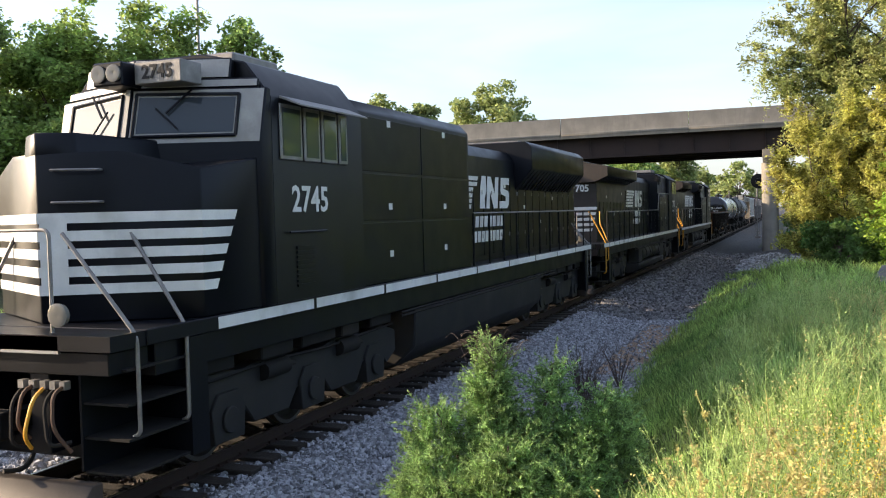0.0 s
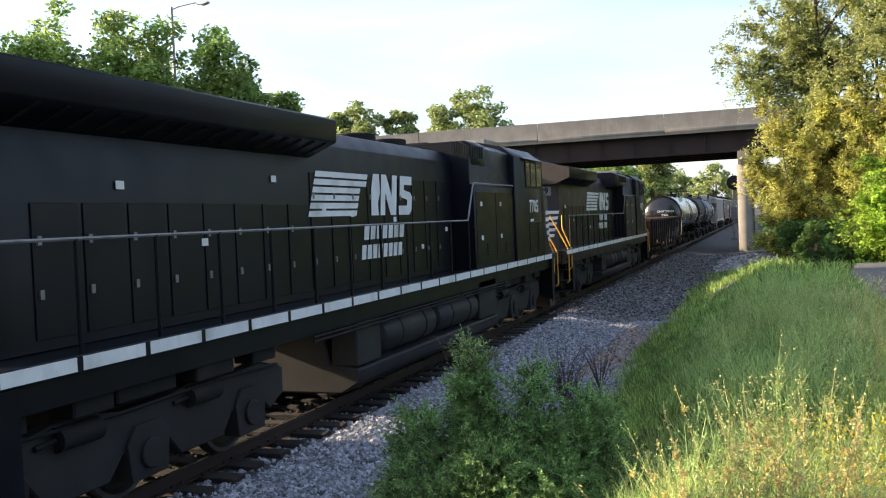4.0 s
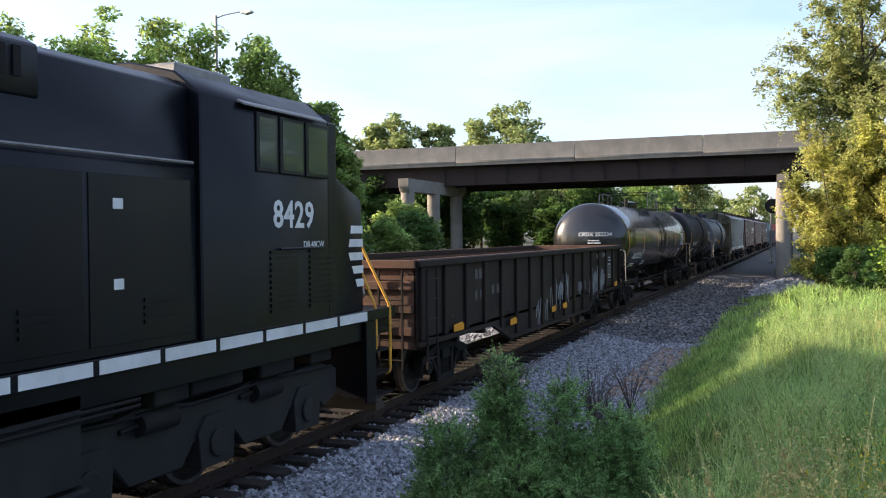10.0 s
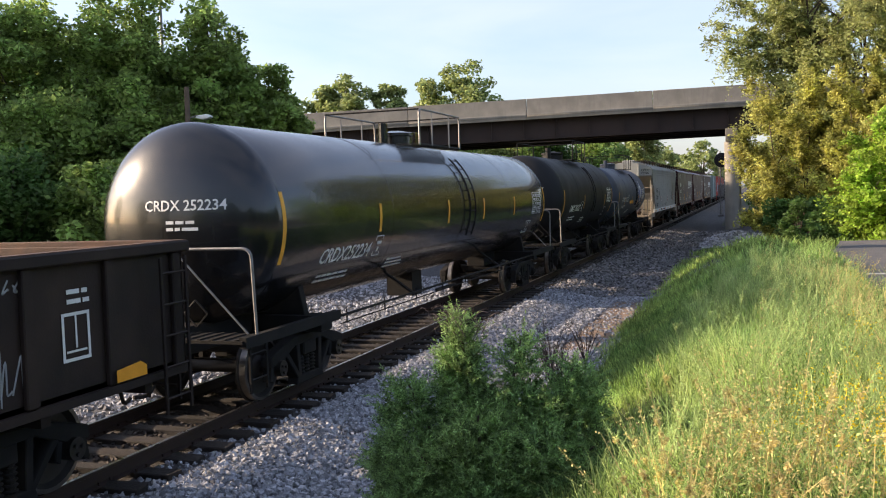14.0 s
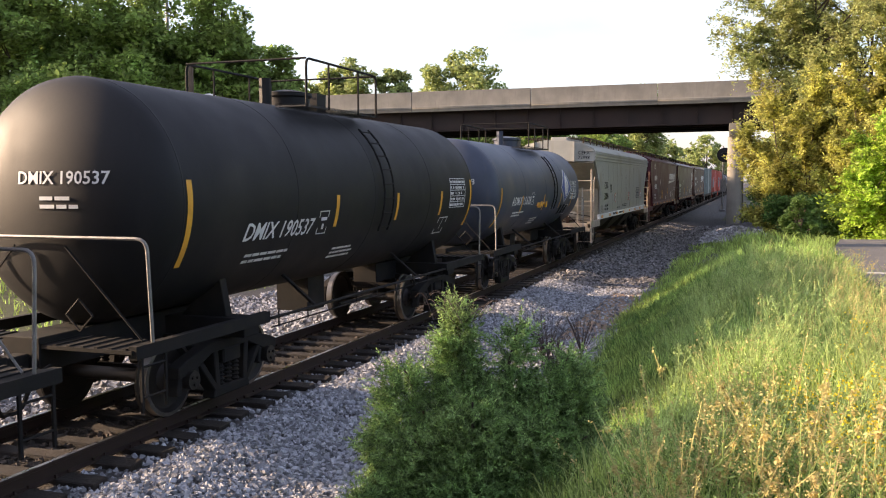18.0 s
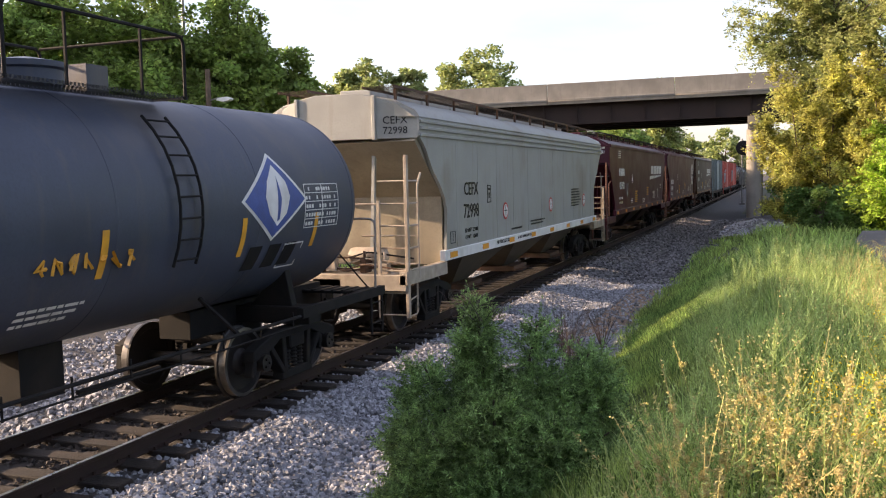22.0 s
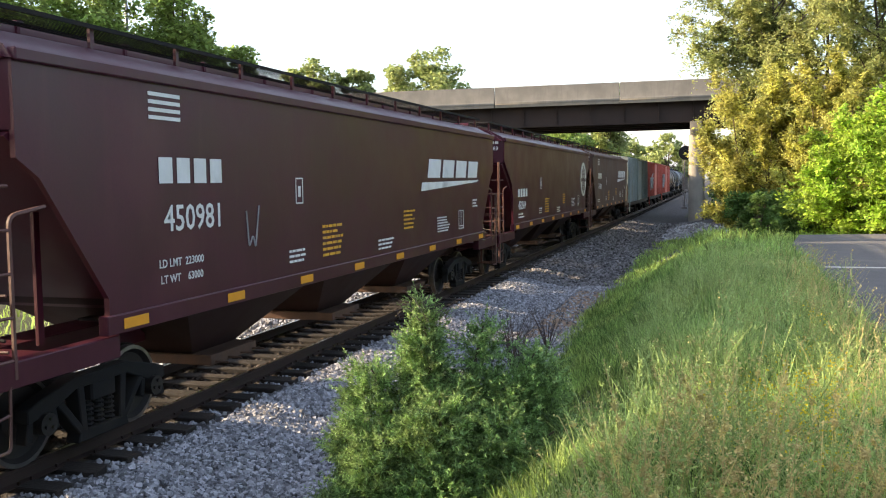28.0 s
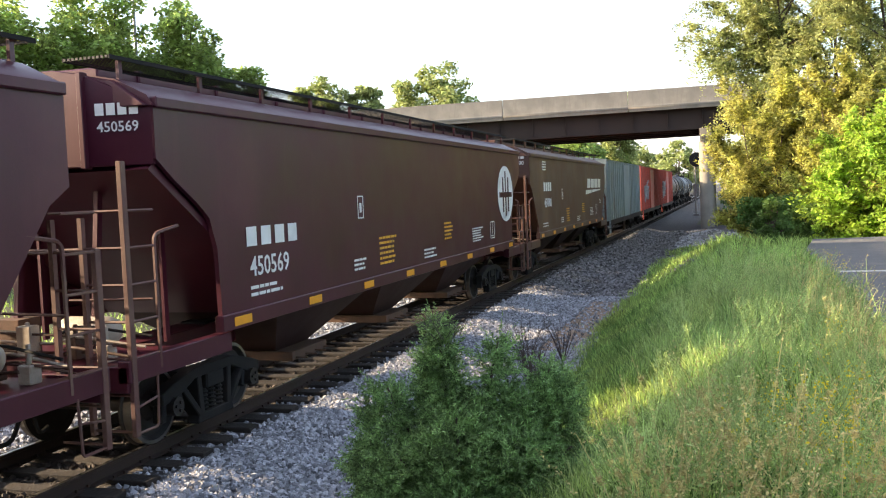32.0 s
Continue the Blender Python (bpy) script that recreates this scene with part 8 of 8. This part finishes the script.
stalks("dry_grass", "golden seeding grass stalks close by", 135, (6.9, 8.3), (3.4, 5.5), 0.82, (L_STRAW, L_STRAW), 29, 2, 150, 0.0085, 0.45, 0.05, 1.0)
stalks("dry_grass", "pale straw stalks along the road edge", 260, (8.3, 9.0), (5, 17), 0.66, (L_STRAW, L_STRAW), 24, 3, 40, 0.007, 0.5, 0.1, 1.0)
blade_field("far_grass", "rough grass beyond the track", 7000, (-15, -6.6), (8, 50), 0.4, 0.02, L_GRASS, 25)
blade_field("grass_fringe", "grass fringe beside the road", 3500, (8.8, 14.5), (30.8, 34), 0.35, 0.012, L_GRASS, 26)


def weed(x, y, h, seed, flower):
    """A tall branching weed with seed heads or yellow flowers."""
    rng = np.random.default_rng(seed)
    z0 = float(ground_z(x, y)) - 0.03
    t = thing("weed", "tall branching weed with yellow flowers" if flower else "tall pale weed stalk gone to seed", "weed", "weeds on the bank", pose(x, y, z0))
    bm = bmesh.new()
    lean = rng.normal(0, 0.12, 2)
    spine = [Vector((lean[0] * h * k ** 1.6, lean[1] * h * k ** 1.6, h * k)) for k in (0, 0.3, 0.6, 0.85, 1.0)]
    tube(bm, spine, 0.0055, 5, 0.002)
    tips = [spine[-1]]
    for k in range(12):
        s = spine[1].lerp(spine[-1], rng.uniform(0.1, 0.95))
        a = rng.uniform(0, 2 * math.pi)
        ln = rng.uniform(0.12, 0.3) * h
        e = s + Vector((math.cos(a) * ln * 0.6, math.sin(a) * ln * 0.6, ln * 0.8))
        tube(bm, [s, s.lerp(e, 0.5) + Vector((0, 0, -0.02)), e], 0.003, 4, 0.0015)
        tips.append(e)
    part("stem", bm, L_WEED, t, kind="stuff")
    pts = []
    for p in tips:
        for _ in range(8):
            pts.append((p.x + rng.normal(0, 0.022), p.y + rng.normal(0, 0.022), p.z + rng.normal(0, 0.035)))
    v, f = leaf_quads(rng, np.array(pts), 0.5, 0.010, 1.5)
    tagged(share("flower_head" if flower else "seed_head", raw_mesh("heads", v, f, L_FLOWER if flower else L_STRAW), t), kind="stuff")
    low = np.array([spine[0].lerp(spine[3], rng.uniform(0, 1)) + Vector(rng.normal(0, 0.05, 3)) for _ in range(46)])
    v, f = leaf_quads(rng, low, 0.5, 0.013, 3.5)
    tagged(share("foliage", raw_mesh("leaves", v, f, L_WEED), t), kind="stuff")


for i in range(40):
    rng = random.Random(500 + i)
    weed(rng.uniform(7.3, 9.1), 3.5 + 10 * rng.random() ** 1.4, rng.uniform(0.5, 0.95), 500 + i, i % 17 == 0)

for i, (x, y, h) in enumerate(((7.72, 5.2, 0.66), (7.9, 5.5, 0.70), (8.1, 5.0, 0.74), (7.95, 4.2, 0.86), (8.08, 4.5, 0.80), (7.88, 4.7, 0.76))):
    weed(x, y, h, 600 + i, True)

for i, (x, y, h) in enumerate(((7.45, 4.3, 0.80), (7.58, 5.0, 0.86), (7.30, 4.7, 0.74), (7.15, 5.4, 0.80), (7.5, 5.8, 0.90), (7.2, 4.1, 0.70), (6.9, 5.0, 0.66))):
    weed(x, y, h, 640 + i, False)

# ---- juniper bush on the bank ----
def juniper():
    rng = np.random.default_rng(77)
    x0, y0 = 5.15, 7.35
    z0 = float(ground_z(x0, y0)) - 0.08
    t = thing("juniper_bush", "dense blue-green juniper bush with dry grass caught in its top", "bush", at=pose(x0, y0, z0))
    top = 1.72 - z0
    lobes = [(-0.15, 0.0, top + 0.10, 0.15), (-0.14, 0.0, top - 0.10, 0.22), (0.36, 0.15, top - 0.10, 0.17), (0.80, 0.25, top - 0.36, 0.30), (-0.62, -0.1, top - 0.50, 0.36), (0.08, 0.02, top - 0.58, 0.42), (0.58, 0.10, top - 0.60, 0.42), (0.10, -0.35, top - 0.70, 0.5), (0.62, -0.3, top - 0.85, 0.48), (-0.42, -0.45, top - 1.0, 0.5), (0.2, 0.4, top - 0.8, 0.6), (-0.75, 0.1, top - 1.15, 0.4), (1.0, 0.0, top - 1.0, 0.36), (0.2, -0.6, top - 1.25, 0.5), (-0.3, 0.2, top - 1.1, 0.6)]
    bm = bmesh.new()
    for lx, ly, lz, lr in lobes:
        tube(bm, [(0, 0, 0), (lx * 0.5, ly * 0.5, lz * 0.5), (lx, ly, lz - 0.05)], 0.035, 6, 0.008)
    part("stem", bm, M_BARK, t, "brown woody stems")
    sprays = []
    for lx, ly, lz, lr in lobes:
        tall = min(lz, 0.95)
        for _ in range(int(1650 * lr)):
            k = rng.uniform(0, 1) ** 0.8
            ang = rng.uniform(0, 2 * math.pi)
            rr = lr * (0.20 + 0.88 * k ** 0.62) * (0.74 + 0.26 * math.sin(3 * ang + 11 * k + lx * 7)) * rng.uniform(0.5, 1.0)
            sprays.append((lx + math.cos(ang) * rr, ly + math.sin(ang) * rr, max(0.03, lz - 0.10 - k * tall + rng.normal(0, 0.04)), math.cos(ang), math.sin(ang), 1 - k))
    S = np.array(sprays)
    m, per = len(S), 34
    up = np.stack([S[:, 3], S[:, 4], 0.25 + 0.8 * S[:, 5] ** 2], 1) + rng.normal(0, 0.42, (m, 3))
    up /= np.linalg.norm(up, axis=1, keepdims=True)
    long = rng.uniform(0.10, 0.30, m)
    u = np.linspace(0.05, 1.0, per)[None, :] * np.ones((m, 1))
    root = S[:, None, :3] + up[:, None] * (u * long[:, None])[..., None]
    d = up[:, None] * 0.75 + rng.normal(0, 0.62, (m, per, 3))
    d /= np.linalg.norm(d, axis=2, keepdims=True)
    ln = (0.072 * (1.15 - 0.75 * u) * rng.uniform(0.6, 1.2, (m, per)))[..., None]
    side = np.cross(d, rng.normal(size=(m, per, 3)))
    side /= np.linalg.norm(side, axis=2, keepdims=True)
    w = 0.0052
    v = np.stack([root - side * w * 0.6, root + d * ln * 0.5 - side * w, root + d * ln, root + d * ln * 0.5 + side * w], 2).reshape(-1, 3)
    f = np.arange(m * per * 4).reshape(-1, 4)
    share("foliage", raw_mesh("foliage", v, f, L_JUNIPER), t, label="scaly juniper sprays")
    bm = bmesh.new()
    for k in range(40):
        a = rng.uniform(0, 2 * math.pi)
        s = Vector((-0.15 + rng.normal(0, 0.08), rng.normal(0, 0.08), top - 0.12))
        ln = rng.uniform(0.12, 0.36)
        e = s + Vector((math.cos(a) * ln * 0.8, math.sin(a) * ln * 0.5, ln * rng.uniform(0.4, 1.0)))
        tube(bm, bend([s, s.lerp(e, 0.6) + Vector((0, 0, 0.06)), e, e + Vector((math.cos(a) * 0.06, 0, -0.05))], 0.05, 3), 0.003, 4, 0.001)
    part("dead_vine", bm, L_TWIG, t, "dry curled vine ends")


juniper()


def twig_bush(x, y, h, seed, n=26):
    rng = np.random.default_rng(seed)
    t = thing("leafless_shrub", "thin leafless grey-brown shrub on the ballast edge", "shrub", "leafless shrubs", pose(x, y, float(ground_z(x, y)) - 0.03))
    bm = bmesh.new()
    for _ in range(n):
        a, s = rng.uniform(0, 2 * math.pi), rng.uniform(0.1, 0.5)
        e = Vector((math.cos(a) * s * h, math.sin(a) * s * h, h * rng.uniform(0.5, 1.0)))
        tube(bm, [(0, 0, 0), e * 0.5 + Vector((0, 0, 0.08 * h)), e], 0.006, 4, 0.002)
        for _ in range(3):
            k = rng.uniform(0.4, 0.95)
            q = e * k + Vector((0, 0, 0.02))
            tube(bm, [q, q + Vector((rng.normal(0, 0.08), rng.normal(0, 0.08), rng.uniform(0.05, 0.16))) * h], 0.003, 4, 0.001)
    part("branchwork", bm, L_TWIG, t)


twig_bush(4.25, 14.5, 1.2, 91)
twig_bush(3.9, 15.6, 1.1, 92)
twig_bush(4.4, 16.6, 1.0, 93)
twig_bush(4.6, 13.2, 0.8, 94)

# ties of the track, each a piece of its own near the camera
tie_me = []
for k in range(4):
    rng = np.random.default_rng(200 + k)
    bm = bmesh.new()
    box(bm, -1.30, 1.30, -0.115, 0.115, -0.36, -0.172)
    for v in bm.verts:
        v.co += Vector(rng.normal(0, 0.012, 3))
    tie_me.append(mesh_of("tie", bm, M_TIE, 0.012))
_b = bmesh.new()
box(_b, -0.09, 0.09, -0.14, 0.14, -0.172, -0.160)
for _sx in (-1, 1):
    for _sy in (-0.09, 0.09):
        box(_b, _sx * 0.082 - 0.012, _sx * 0.082 + 0.012, _sy - 0.012, _sy + 0.012, -0.165, -0.125)
PLATE = mesh_of("tie_plate", _b, M_RAIL)
rt = random.Random(8)
y = -3.0
count = 0
far_v, far_f = [], []
while y < 230:
    if y < 75:
        ob = share("tie", tie_me[count % 4], track, pose(rt.uniform(-0.06, 0.06), y, rt.uniform(-0.006, 0.004), 0, 0, rt.uniform(-1.2, 1.2)))
        if y < 36:
            for s in (-1, 1):
                share("tie_plate", PLATE, ob, pose(s * 0.754, 0, 0))
    else:
        b = len(far_v)
        far_v += [(sx * 1.3, y + sy * 0.115, z) for z in (-0.36, -0.172) for sx, sy in ((-1, -1), (1, -1), (1, 1), (-1, 1))]
        far_f += [[b + i for i in q] for q in ((4, 5, 6, 7), (0, 1, 5, 4), (1, 2, 6, 5), (2, 3, 7, 6), (3, 0, 4, 7))]
    y += 0.56 + rt.uniform(-0.03, 0.03)
    count += 1
share("far_ties", raw_mesh("far_ties", far_v, far_f, M_TIE), track)
track_far = [o for o in track.children if o.name.startswith("far_ties")]
tagged(track_far[0], kind="stuff")

# stray timber and a dark scrap by the ballast
bm = bmesh.new()
prism(bm, [(-0.35, -0.2), (0.2, -0.25), (0.38, 0.0), (0.1, 0.2), (-0.3, 0.16)], "z", 0, 0.05)
scrap = part("rubber_scrap", bm, M_BLACK, None, bevel=0.01)
scrap.matrix_basis = pose(3.9, 7.1, float(ground_z(3.9, 7.1)) + 0.01, 3, 4, 20)
tagged(scrap, "flat piece of black rubber lying on the ballast", "scrap")


# ---- movement ----
def motions():
    times = [k * 0.5 for k in range(65)]
    for ob, start in cars:
        walk(ob, [(t, pose(0, start - travel(t), 0)) for t in times])
    steps = [k * 0.1 for k in range(321)]
    for ob, y, r in wheelsets:
        walk(ob, [(t, pose(0, y, r, math.degrees(travel(t) / r) % 360)) for t in steps])


motions()
